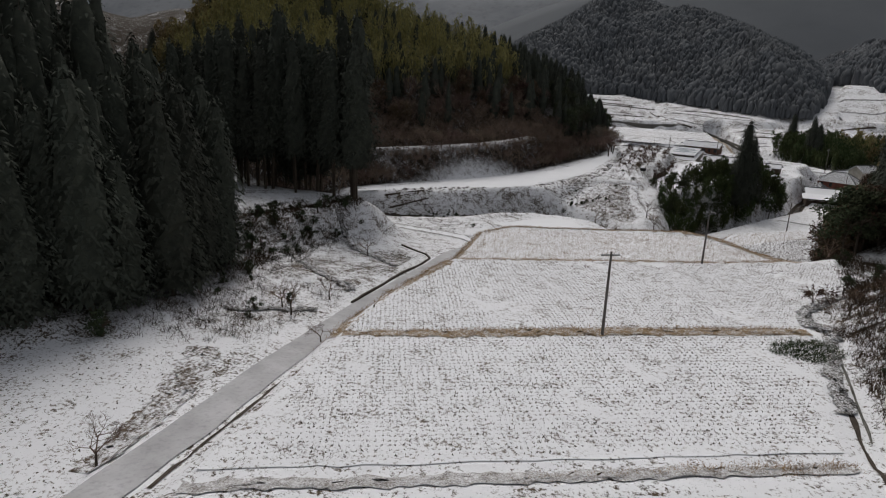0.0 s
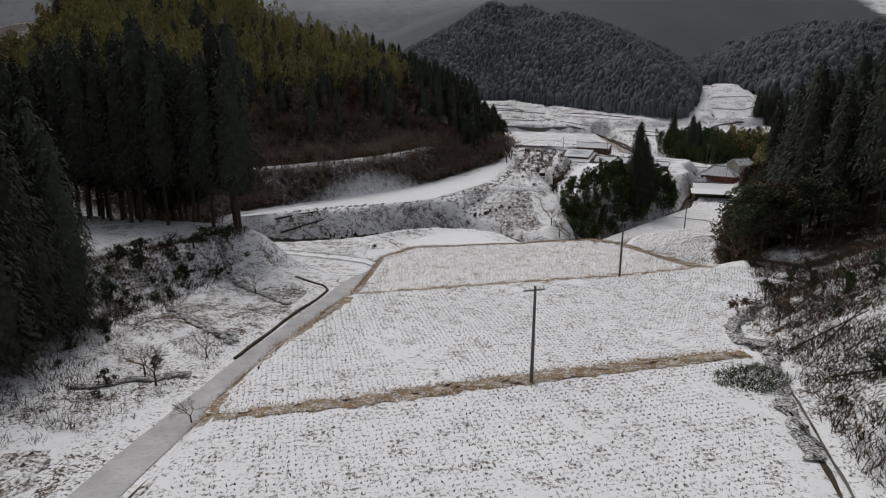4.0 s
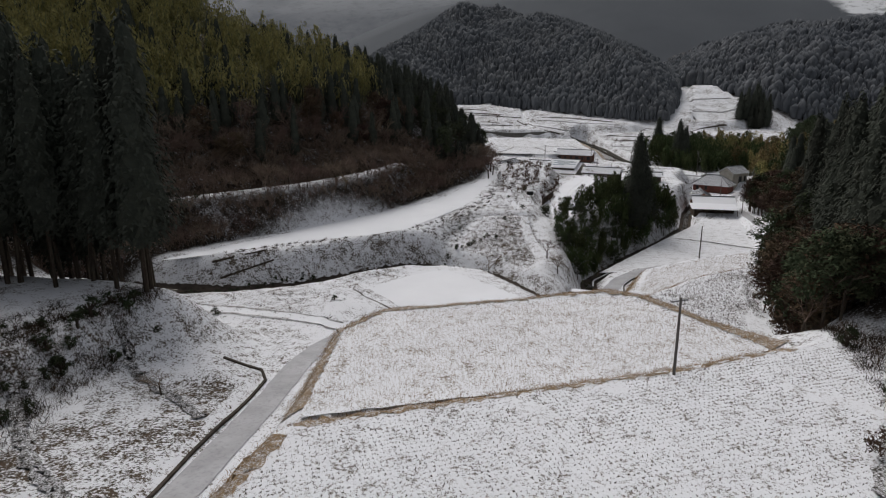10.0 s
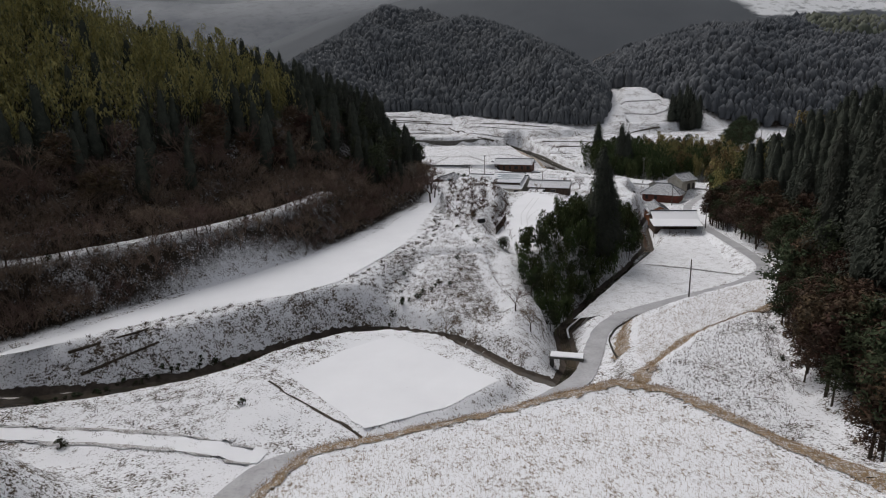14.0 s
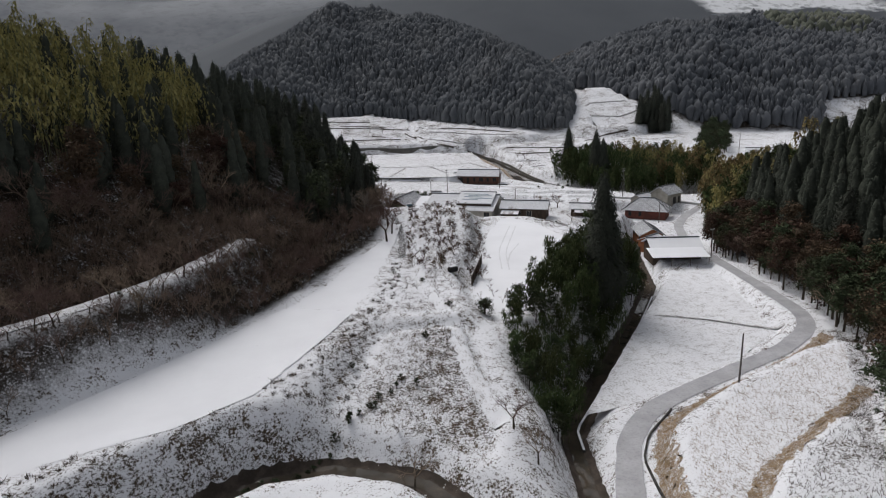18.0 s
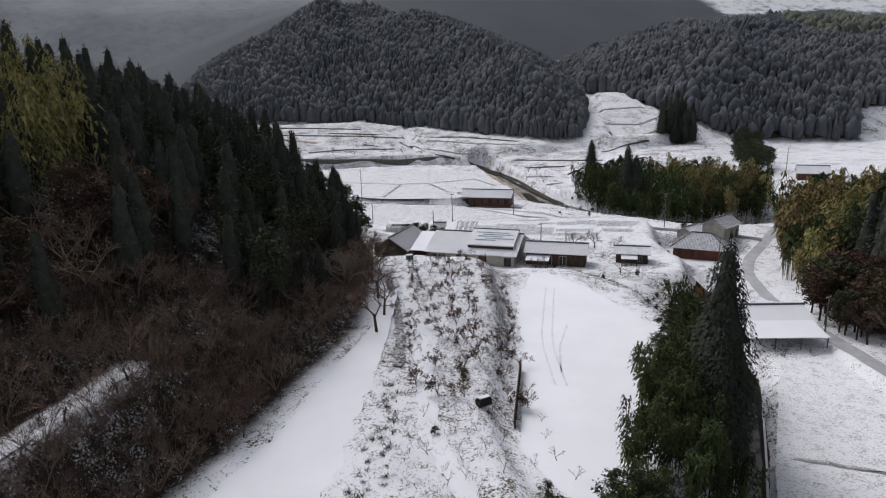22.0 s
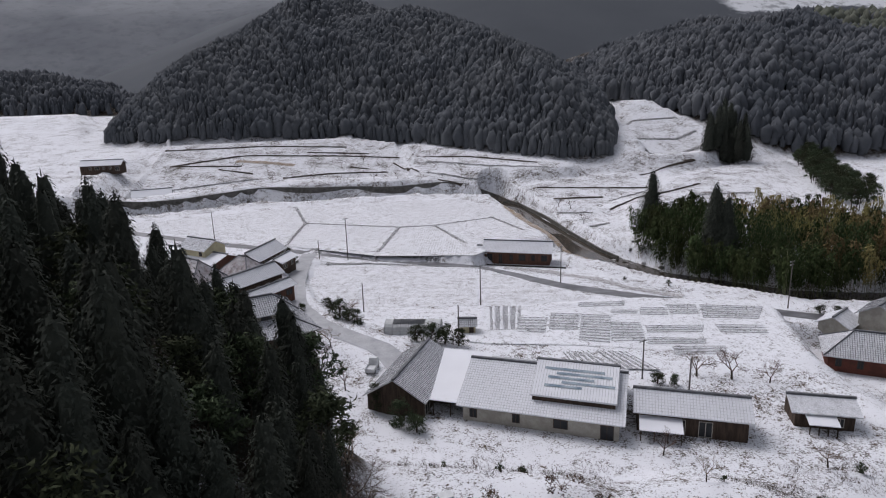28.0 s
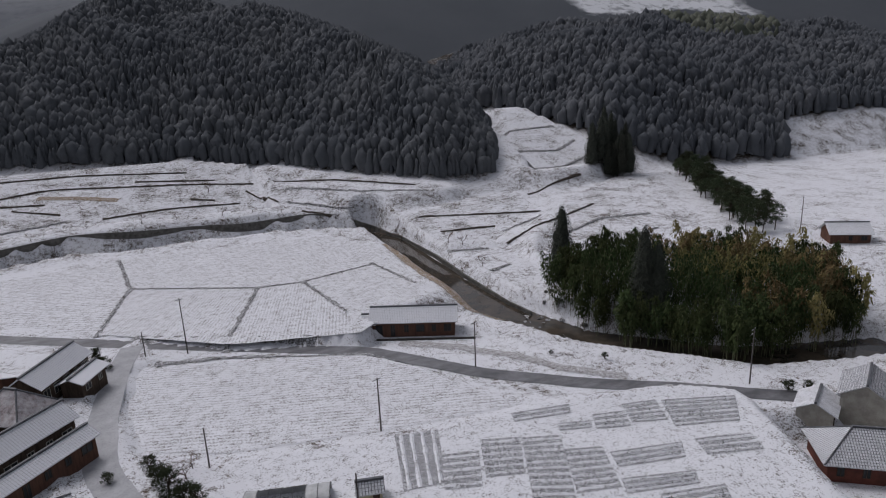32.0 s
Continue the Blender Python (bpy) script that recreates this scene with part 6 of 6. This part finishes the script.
# a covered barrel among the fruit trees and a bin at the wood's edge
bx = tagged(new("covered_barrel"), "dark barrel lying under snow among fruit trees", "barrel")
bx.matrix_basis = pose(22.3, 179, z_at(22.3, 179), 0, 0, 20)
g = Geo()
g.tube((-0.7, 0, 0.5), (0.7, 0, 0.5), 0.5, 0.5, 14)
part("drum", g.mesh("drum", M["rubber"]), bx)
g = Geo()
g.box(0, 0, 0.97, 1.2, 0.5, 0.08)
part("snow_cover", g.mesh("snow_cover", M["smooth"]), bx)
bn = tagged(new("storage_bin"), "pale blue storage bin with a snowy lid", "bin")
bn.matrix_basis = pose(21.8, 230.4, z_at(21.8, 230.4), 0, 0, 10)
for nm, a, mt in (("body", (0, 0, 0, 1.1, 0.8, 0.7), "blue"), ("lid", (0, 0, 0.7, 1.2, 0.9, 0.1), "white")):
    g = Geo()
    g.box(*a)
    part(nm, g.mesh(nm, M[mt]), bn)


# ---- plants of the open ground ----
def clumps(name, spots, blades, tall, wide, mat, label, seed=1, lift=0.0, lean=0.35, spread=0.12, category="plants", z=None):
    """Tufts of thin upright leaves or stalks at many places, in one mesh."""
    rng = np.random.default_rng(seed)
    n = len(spots)
    zz = (zg(spots[:, 0], spots[:, 1]) if z is None else np.full(n, z)) + lift
    b = np.stack([np.repeat(spots[:, 0], blades), np.repeat(spots[:, 1], blades), np.repeat(zz, blades)], 1)
    m = len(b)
    size = np.repeat(rng.uniform(0.6, 1.3, n), blades)
    a = rng.uniform(0, 6.283, m)
    off = rng.normal(0, spread, (m, 2)) * size[:, None]
    b[:, :2] += off
    d = np.stack([np.cos(a), np.sin(a), np.zeros(m)], 1) * (wide * size * rng.uniform(0.6, 1.2, m))[:, None]
    tip = b + np.stack([rng.normal(0, lean, m) * tall, rng.normal(0, lean, m) * tall, tall * rng.uniform(0.6, 1.2, m)], 1) * size[:, None]
    V = np.stack([b - d, b + d, tip], 1).reshape(-1, 3)
    F = np.arange(len(V)).reshape(-1, 3)
    return tagged(new(name, mesh_of(name, V, F, M[mat])), label, category, kind="stuff")


def rows_in(key, along_m, across_m, turn, jitter=0.05, inset=0.6):
    """Places in straight rows over a plot."""
    poly = PLOTS[key][3]
    p = np.array(poly)
    c, r = p.mean(0), np.max(np.ptp(p, axis=0)) * 0.8
    u, v = np.meshgrid(np.arange(-r, r, along_m), np.arange(-r, r, across_m))
    a = radians(turn)
    rng = np.random.default_rng(5)
    x = c[0] + u * math.cos(a) - v * math.sin(a) + rng.normal(0, jitter, u.shape)
    y = c[1] + u * math.sin(a) + v * math.cos(a) + rng.normal(0, jitter, u.shape)
    ins, d = inside_and_distance(x, y, poly)
    k = ins & (d > inset)
    return np.stack([x[k], y[k]], 1)


for key, turn in (("near_field", 18), ("first_field", 18), ("second_field", 17)):
    sp = rows_in(key, 0.37, 0.46, turn, 0.03)
    sp = sp[wave(sp[:, 0], sp[:, 1], 4.5) * 0.5 + wave(sp[:, 0] + 40, sp[:, 1], 1.7) * 0.25 < 0.36]
    clumps("rice_stubble", sp, 4, 0.11, 0.036, "straw", "rows of dark rice stubble poking through snow", 3, 0.04, 0.5, 0.05, "stubble")
for key, turn, al, ac in (("mid_field", -18, 0.6, 0.9), ("left_field", 25, 0.7, 0.9), ("north_field", 55, 1.1, 1.3)):
    clumps("rice_stubble", rows_in(key, al, ac, turn, 0.1), 2, 0.10, 0.07, "straw", "faint rows of rice stubble under thin snow", 4, 0.04, 0.4, 0.08, "stubble")
clumps("dry_reeds", spots_in(PLOTS["reed_field"][3], 0.36, 6, 0.3), 2, 0.45, 0.011, "reedstem", "thin dry reeds standing in snow", 6, 0.05, 0.14, 0.14)
clumps("dry_reeds", spots_in(PLOTS["high_right"][3], 0.55, 7, 0.3), 3, 0.35, 0.02, "reedstem", "short dry grass standing in snow", 7, 0.05, 0.4, 0.1)
clumps("dry_grass", spots_in(PLOTS["top_right"][3], 0.5, 8, 0.2), 4, 0.3, 0.03, "scrub", "dark dry weeds in a snowy field", 8, 0.05, 0.5, 0.14)


def beside(pts, half, step_m, seed):
    """Places scattered along a line."""
    rng = np.random.default_rng(seed)
    p = np.array(pts, float)
    seg = np.r_[0, np.cumsum(np.hypot(*np.diff(p, axis=0).T))]
    n = int(seg[-1] * 2 * half / step_m**2)
    s = rng.uniform(0, seg[-1], n)
    q = np.stack([np.interp(s, seg, p[:, k]) for k in range(2)], 1)
    return q + rng.normal(0, half * 0.5, (n, 2))


grassy = np.concatenate([beside(p, h, 0.26, 9) for p, h in (
    ([(4, 24.2), (20.7, 29.8)], 0.5), ([(-12.4, 39), (-2.9, 41.6), (8.5, 45.4), (24.6, 50.6)], 0.7), ([(-8, 66.8), (6, 71), (21, 75.4), (32.6, 79.8)], 1.1),
    ([(-8.9, 70), (-9.4, 80), (-9.4, 89), (-5.2, 96), (6.8, 99.4), (22.2, 104.2), (26.6, 101.8), (34.2, 83.6)], 1.1), ([(-13.4, 40.6), (-12.6, 51), (-8.6, 65)], 1.0),
    ([(29.2, 114), (34.6, 121), (42, 127.6), (51.3, 132.6), (64.4, 140)], 0.9), ([(32, 126), (36.6, 136.6), (40.8, 142.8), (50.4, 147.4), (61.4, 151.8), (70, 155.6), (77, 160)], 1.0))])
clumps("dry_grass", grassy, 8, 0.22, 0.014, "drygrass", "tufts of dry brown grass on the field banks", 9, 0.04, 0.7, 0.22)

# scrub on the rough slopes
rough = []
for poly, st in (([(-40, 46), (-20, 40), (-18.5, 60), (-29, 62), (-29, 84), (-24, 92), (-34, 100), (-44, 84), (-40, 66)], 0.8), ([(28.5, 54), (26, 42), (23.4, 30), (40, 20), (60, 60), (46, 78), (33, 63)], 0.75),
                 ([(-40, 119), (-15, 134.5), (-8, 138.5), (2, 155), (8, 170), (14, 196), (15.8, 196), (9, 163), (4, 146), (1, 141), (-14, 134), (-40, 124)], 1.5),
                 ([(-50, 124), (-28, 148), (-14, 163), (-3, 178), (9, 203), (5, 206), (-8, 184), (-20, 168), (-34, 152), (-56, 130)], 0.75),
                 ([(3, 141), (16, 138), (20, 160), (22, 178), (26, 188), (22, 196), (16, 190), (10, 160)], 1.1), ([(48, 232), (60, 238), (76, 236), (70, 210), (56, 205), (53, 216)], 0.9),
                 ([(18, 234), (38, 234), (46, 242), (30, 249), (20, 250)], 1.0), ([(80, 330), (92, 318), (104, 312), (98, 300), (84, 306)], 1.2), ([(-14, 105), (-12, 119), (-30, 119), (-34, 108)], 1.4)):
    rough.append(spots_in(poly, st, 31, 0.0))
rough = np.concatenate(rough)
rough = rough[wave(rough[:, 0], rough[:, 1], 2.6) + 0.6 * wave(rough[:, 0] + 9, rough[:, 1], 0.9) > -0.25]
rough = np.concatenate([rough, spots_in([(44, 106), (56, 131), (66, 138), (77, 152), (80, 162), (74, 154), (63, 140.5), (54, 132.4), (46, 114)], 0.6, 39, 0.0)])
clumps("scrub", rough, 15, 0.34, 0.022, "scrub", "dark dead scrub through the snow", 32, 0.0, 0.75, 0.26)
under = np.concatenate([spots_in([(-62, 118), (-28, 149), (-14, 164), (-3, 179), (9, 204), (14, 214), (6, 216), (-4, 204), (-14, 184), (-24, 170), (-36, 156), (-62, 138)], 0.66, 33, 0.0), spots_in([(28.5, 55), (25.5, 41), (22.8, 26), (44, 14), (58, 40), (52, 66), (46, 79), (40, 88), (33, 64)], 0.5, 34, 0.0), spots_in([(-21, 39), (-34, 37), (-36, 60), (-45, 80), (-40, 92), (-30, 84), (-30, 60)], 1.25, 35, 0.0)])
tr, _ = along(under[:, 0], under[:, 1], ROADS["upper_track"][1])
under = under[(tr > 1.6) & (wave(under[:, 0] + 3, under[:, 1], 1.9) > -0.35)]
shelf_bank = [(-37, 58), (-33, 62), (-31.4, 80), (-29.6, 90), (-30.6, 95.6), (-34, 95), (-35, 89), (-38.5, 83.6), (-42, 78), (-48, 75), (-42, 66)]
bank = spots_in(shelf_bank, 0.5, 41, 0.0)
bank = bank[wave(bank[:, 0], bank[:, 1], 1.3) + 0.5 * wave(bank[:, 0] + 5, bank[:, 1], 0.5) > -0.12]
under = np.concatenate([under, bank])
clumps("undergrowth", under, 20, 0.62, 0.026, "scrub", "tangled dark undergrowth below the trees", 36, 0.0, 0.6, 0.4)
twigs = spots_in([(-66, 118), (-46, 126), (-27, 149), (-13.5, 164), (-2.5, 179), (8, 201), (12, 212), (4, 214), (-4, 204), (-12, 190), (-22, 176), (-36, 162), (-66, 142)], 1.05, 37, 0.0)
tr, _ = along(twigs[:, 0], twigs[:, 1], ROADS["upper_track"][1])
twigs = twigs[tr > 1.9]
brush = spots_in([(21, 46.4), (20.6, 44.6), (23.6, 43.4), (26.4, 46), (25, 48.4)], 0.3, 51, 0.0)
clumps("fallen_bough", brush, 14, 0.26, 0.028, "leaf", "dark green fallen boughs lying in the snow", 52, 0.05, 0.9, 0.2)
clumps("thicket", twigs, 18, 1.7, 0.022, "twig", "brown leafless thicket on the slope", 38, 0.0, 0.16, 0.4)
rng = random.Random(5)
for x, y in spots_in(shelf_bank, 1.7, 42, 0.2).tolist():
    if rng.random() < 0.62:
        plant(f"shrub{rng.randrange(3)}" if rng.random() < 0.7 else f"bare_shrub{rng.randrange(3)}", x, y, rng.uniform(0.5, 1.25), rng.uniform(0, 360), group="bushes on the bank below the shelf")
for x, y in under[::60].tolist():
    plant(f"bare_shrub{rng.randrange(3)}" if rng.random() < 0.7 else f"shrub{rng.randrange(3)}", x, y, rng.uniform(0.7, 1.5), rng.uniform(0, 360), group="shrubs under the wood's edge")
k = 0
for x, y in rough[:: max(1, len(rough) // 170)].tolist():
    plant(f"shrub{k % 3}" if k % 2 else f"bare_shrub{k % 3}", x, y, rng.uniform(0.45, 0.9), rng.uniform(0, 360), group="shrubs on the rough slopes")
    k += 1
# low tufts on the bank below the smooth track
tufts = spots_in([(-40, 123), (-30, 129.6), (-21, 134.6), (-12, 137.8), (-5.5, 142.6), (2, 156), (9, 170), (13, 186), (15, 186), (11, 166), (6, 150), (3.4, 142.6), (-5, 139.6), (-14.5, 133), (-21.4, 127.6), (-31, 124.2)], 1.25, 61, 0.0)
clumps("low_plants", tufts, 26, 0.36, 0.032, "scrub", "low dark plants on the snowy bank", 62, 0.0, 0.75, 0.17)
weeds = spots_in(PLOTS["low_orchard"][3] + [(6, 150)], 0.9, 63, 0.0)
clumps("low_plants", weeds, 18, 0.4, 0.02, "twig", "brown weeds among the fruit bushes", 64, 0.0, 0.6, 0.22)
# the hedge of small bushes below the smooth track
for i in range(60):
    f = i / 59
    x, y = -38 + 48 * f + rng.uniform(-0.4, 0.4), 120 + 22.5 * f + (26 * max(0, f - 0.72) ** 1.2) + rng.uniform(-0.4, 0.4)
    plant(f"shrub{i % 3}", x, y, rng.uniform(0.4, 0.65), rng.uniform(0, 360), group="hedge bushes below the track")
# thorny heap of bushes in the field's corner
for i in range(26):
    a, r = rng.uniform(0, 6.28), 3.6 * math.sqrt(rng.random())
    plant(f"bare_shrub{i % 3}" if i % 3 else f"fruit_bush{i % 3}", 31.6 + r * math.cos(a), 60.6 + r * math.sin(a), rng.uniform(0.6, 1.1), rng.uniform(0, 360), group="bushes in the field's corner")
# fruit trees in rows
for r in range(6):
    for j in range(19):
        f = j / 18
        x, y = 15.8 + 2.4 * r + (9 + r) * max(0, f - 0.2) * 0.9 + rng.uniform(-0.5, 0.5), 168 + 62 * f + rng.uniform(-0.8, 0.8)
        if rng.random() < 0.85 and x < 36.5:
            plant(f"fruit_bush{rng.randrange(4)}" if rng.random() < 0.85 and f > 0.2 else f"bare_shrub{rng.randrange(3)}", x, y, rng.uniform(0.85, 1.35), rng.uniform(0, 360), group="fruit bushes in rows")
for i in range(45):
    x = rng.uniform(4, 18)
    y = 143 + rng.uniform(0, 22)
    plant(f"bare_shrub{i % 3}", max(x, 4 + (y - 143) * 0.3), y, rng.uniform(0.5, 0.9), rng.uniform(0, 360), group="fruit bushes in rows")
# single leafless trees
for x, y, s_ in ((9.4, 132.6, 0.62), (20.5, 138, 0.7), (21.8, 134, 0.55), (13.2, 198, 1.15), (14.6, 203, 1.0), (-23.8, 80, 0.5), (50, 243.2, 0.5), (66, 236.5, 0.55), (48.6, 233.4, 0.4), (-15, 43.5, 0.35), (-19, 22.5, 0.45), (-21, 50, 0.5), (-23, 52, 0.45), (-20, 57, 0.4),
                 (92, 417.6, 0.85), (86, 421, 0.7), (37.7, 451.5, 0.5), (48, 450.6, 0.5), (57.7, 448, 0.5), (80.5, 432.7, 0.6), (84.4, 428.6, 0.55), (11.6, 453.4, 0.5), (22.7, 453, 0.5), (36.2, 482.7, 0.6), (73, 441, 0.5), (98, 392, 0.6), (100, 386, 0.55), (-5, 455, 0.45), (-20, 449, 0.45), (-34, 446, 0.4), (96, 366, 0.5), (18.5, 303.5, 0.45), (13.5, 282, 0.6), (12, 276, 0.6), (15, 268, 0.6), (-8, 281, 0.7), (-13, 285, 0.7), (6, 273, 0.7)):
    plant(f"bare_tree{int(x) % 4}", x, y, s_, 37 * x, group="single leafless trees")
kinds("plum_tree", bare_tree, "wide leafless plum tree in the village garden", "tree", 2, tall=7.0, depth=5, r=0.17, up=0.2, spread=0.75)
for i, (x, y, s_) in enumerate(((65.8, 260.4, 0.85), (70, 258.2, 0.9), (74.5, 256, 0.6), (17.6, 300.6, 0.55))):
    plant(f"plum_tree{i % 2}", x, y, s_, 70 * i, group="plum trees of the village")
KINDS["pale_tree0"] = (tree_thing("pale_tree", bare_tree(seed=77, tall=9, mat="paletwig"), "pale dead tree at the edge of the wood", "tree"), False)
plant("pale_tree0", 9.5, 207, 1.25, 30)
KINDS["round_bush0"] = (tree_thing("round_bush", bare_tree(seed=78, tall=4.4, depth=5, r=0.06, up=0.12, spread=0.5), "wide leafless round bush by the bridge", "bush"), False)
plant("round_bush0", 18.6, 126.8, 0.95, 0)
for x, y, s_ in ((28, 284, 1.9), (30.4, 283.4, 2.0), (32.6, 282.2, 2.0), (34.6, 280.6, 1.6), (13.4, 304.6, 1.3), (14.4, 300.6, 1.6), (15.6, 297.4, 1.9), (17.2, 295.4, 1.7), (18.6, 293.6, 1.5), (4.6, 345.6, 1.6), (6, 343.8, 1.6), (-0.5, 348, 1.5), (8.6, 303.6, 1.0), (59, 259.6, 1.3), (61, 258.6, 1.0), (19, 262.5, 1.9), (21.5, 257.6, 1.9), (23.2, 255.4, 1.6), (23.8, 163.4, 1.5), (24.6, 167, 0.9), (98, 272.6, 0.8), (96.6, 275, 0.8), (110, 285, 1.2), (112, 283, 1.2), (91, 246, 1.0), (94, 250, 0.9)):
    plant(f"garden_bush{int(x) % 3}", x, y, s_ * 0.62, 50 * x, group="dark garden shrubs")

# garden beds: four corners, the first side along the rows; number of rows
BEDS = [
    (((84.7, 287.7), (95.4, 283.5), (90.1, 278.1), (81.1, 281.1)), 6), (((78.6, 289.6), (83.9, 288.2), (81.4, 282.9), (76.5, 284.7)), 5), (((72.8, 289.2), (77.6, 287.9), (75.6, 284.1), (70.9, 285.7)), 3),
    (((67, 289.6), (71.6, 288), (70.5, 286.3), (66.1, 287.8)), 2), (((60.4, 288.7), (65.4, 286.8), (59.2, 274.9), (54.8, 277.2)), 10), (((63.9, 283.7), (68.7, 281.9), (65.3, 274), (59.9, 275.4)), 7),
    (((55.1, 291), (60.3, 289), (56.4, 281.7), (51.8, 283.2)), 6), (((48.9, 290.2), (53.6, 288.8), (50.5, 281.9), (46.1, 283.4)), 5), (((68.9, 280.4), (78.8, 277.9), (76.6, 275), (67.7, 277.2)), 3),
    (((66.4, 275.3), (75.5, 272.4), (73.9, 270.2), (65.1, 272.6)), 3), (((44.9, 297.5), (41.6, 285.5), (46.9, 284.7), (50.9, 296.2)), 4), (((50.2, 273.5), (49.9, 266.3), (55.4, 263.8), (54.5, 272.7)), 5),
    (((55.6, 272.4), (56.6, 265), (61.6, 263.4), (60, 270.8)), 5), (((68.4, 270.8), (76.5, 268.8), (74.6, 265.8), (66.9, 267.6)), 3), (((81, 277.6), (88.6, 275.2), (87, 271.6), (79.6, 274)), 3), (((62.6, 295.2), (71.6, 293.4), (70.4, 291), (61.8, 292.8)), 2),
]
brng = random.Random(9)
greens = []
for corners, n in BEDS:
    c0, c1, c2, c3 = (Vector((*c, 0)) for c in corners)
    mid_ = (c0 + c1 + c2 + c3) / 4
    e = tagged(new("garden_bed"), "vegetable bed with rows showing dark through snow", "garden bed", "vegetable beds")
    e.matrix_basis = pose(mid_.x, mid_.y, z_at(mid_.x, mid_.y) + 0.09, 0, 0, 0)
    g = Geo()
    g.add([(c - mid_) * 1.02 + Vector((0, 0, -0.01 * (c - mid_).x)) for c in (c0, c1, c2, c3)], [(3, 2, 1, 0)])
    part("bed_soil", g.mesh("bed_soil", M["bed"]), e)
    for k in range(n):
        g = Geo()
        for j in range(11):
            u = j / 10
            p = c0.lerp(c1, u).lerp(c3.lerp(c2, u), (k + 0.5) / n) - mid_
            p.z = -0.01 * p.x
            across = (c3.lerp(c2, u) - c0.lerp(c1, u)) * (0.26 / n * brng.uniform(0.6, 1.25))
            lift_ = Vector((0, 0, brng.uniform(0.06, 0.14)))
            g.v += [tuple(p - across - Vector((0, 0, 0.03))), tuple(p + lift_), tuple(p + across - Vector((0, 0, 0.03)))]
        g.f = [(3 * j + a, 3 * j + 3 + a, 3 * j + 4 + a, 3 * j + 1 + a) for j in range(10) for a in (0, 1)]
        part("soil_ridge", g.mesh("soil_ridge", M["garden"]), e)
        for j in range(int((c1 - c0).length / 0.45)):
            if brng.random() < 0.55:
                p = c0.lerp(c1, brng.random()).lerp(c3.lerp(c2, 0.5), (k + 0.5) / n)
                u = 0.45 * j / (c1 - c0).length
                p = c0.lerp(c1, u).lerp(c3.lerp(c2, u), (k + 0.5) / n)
                greens.append((p.x, p.y))
clumps("vegetables", np.array(greens), 5, 0.22, 0.06, "leaf", "dark winter vegetables in rows", 12, 0.05, 0.6, 0.12)
hide_unused()
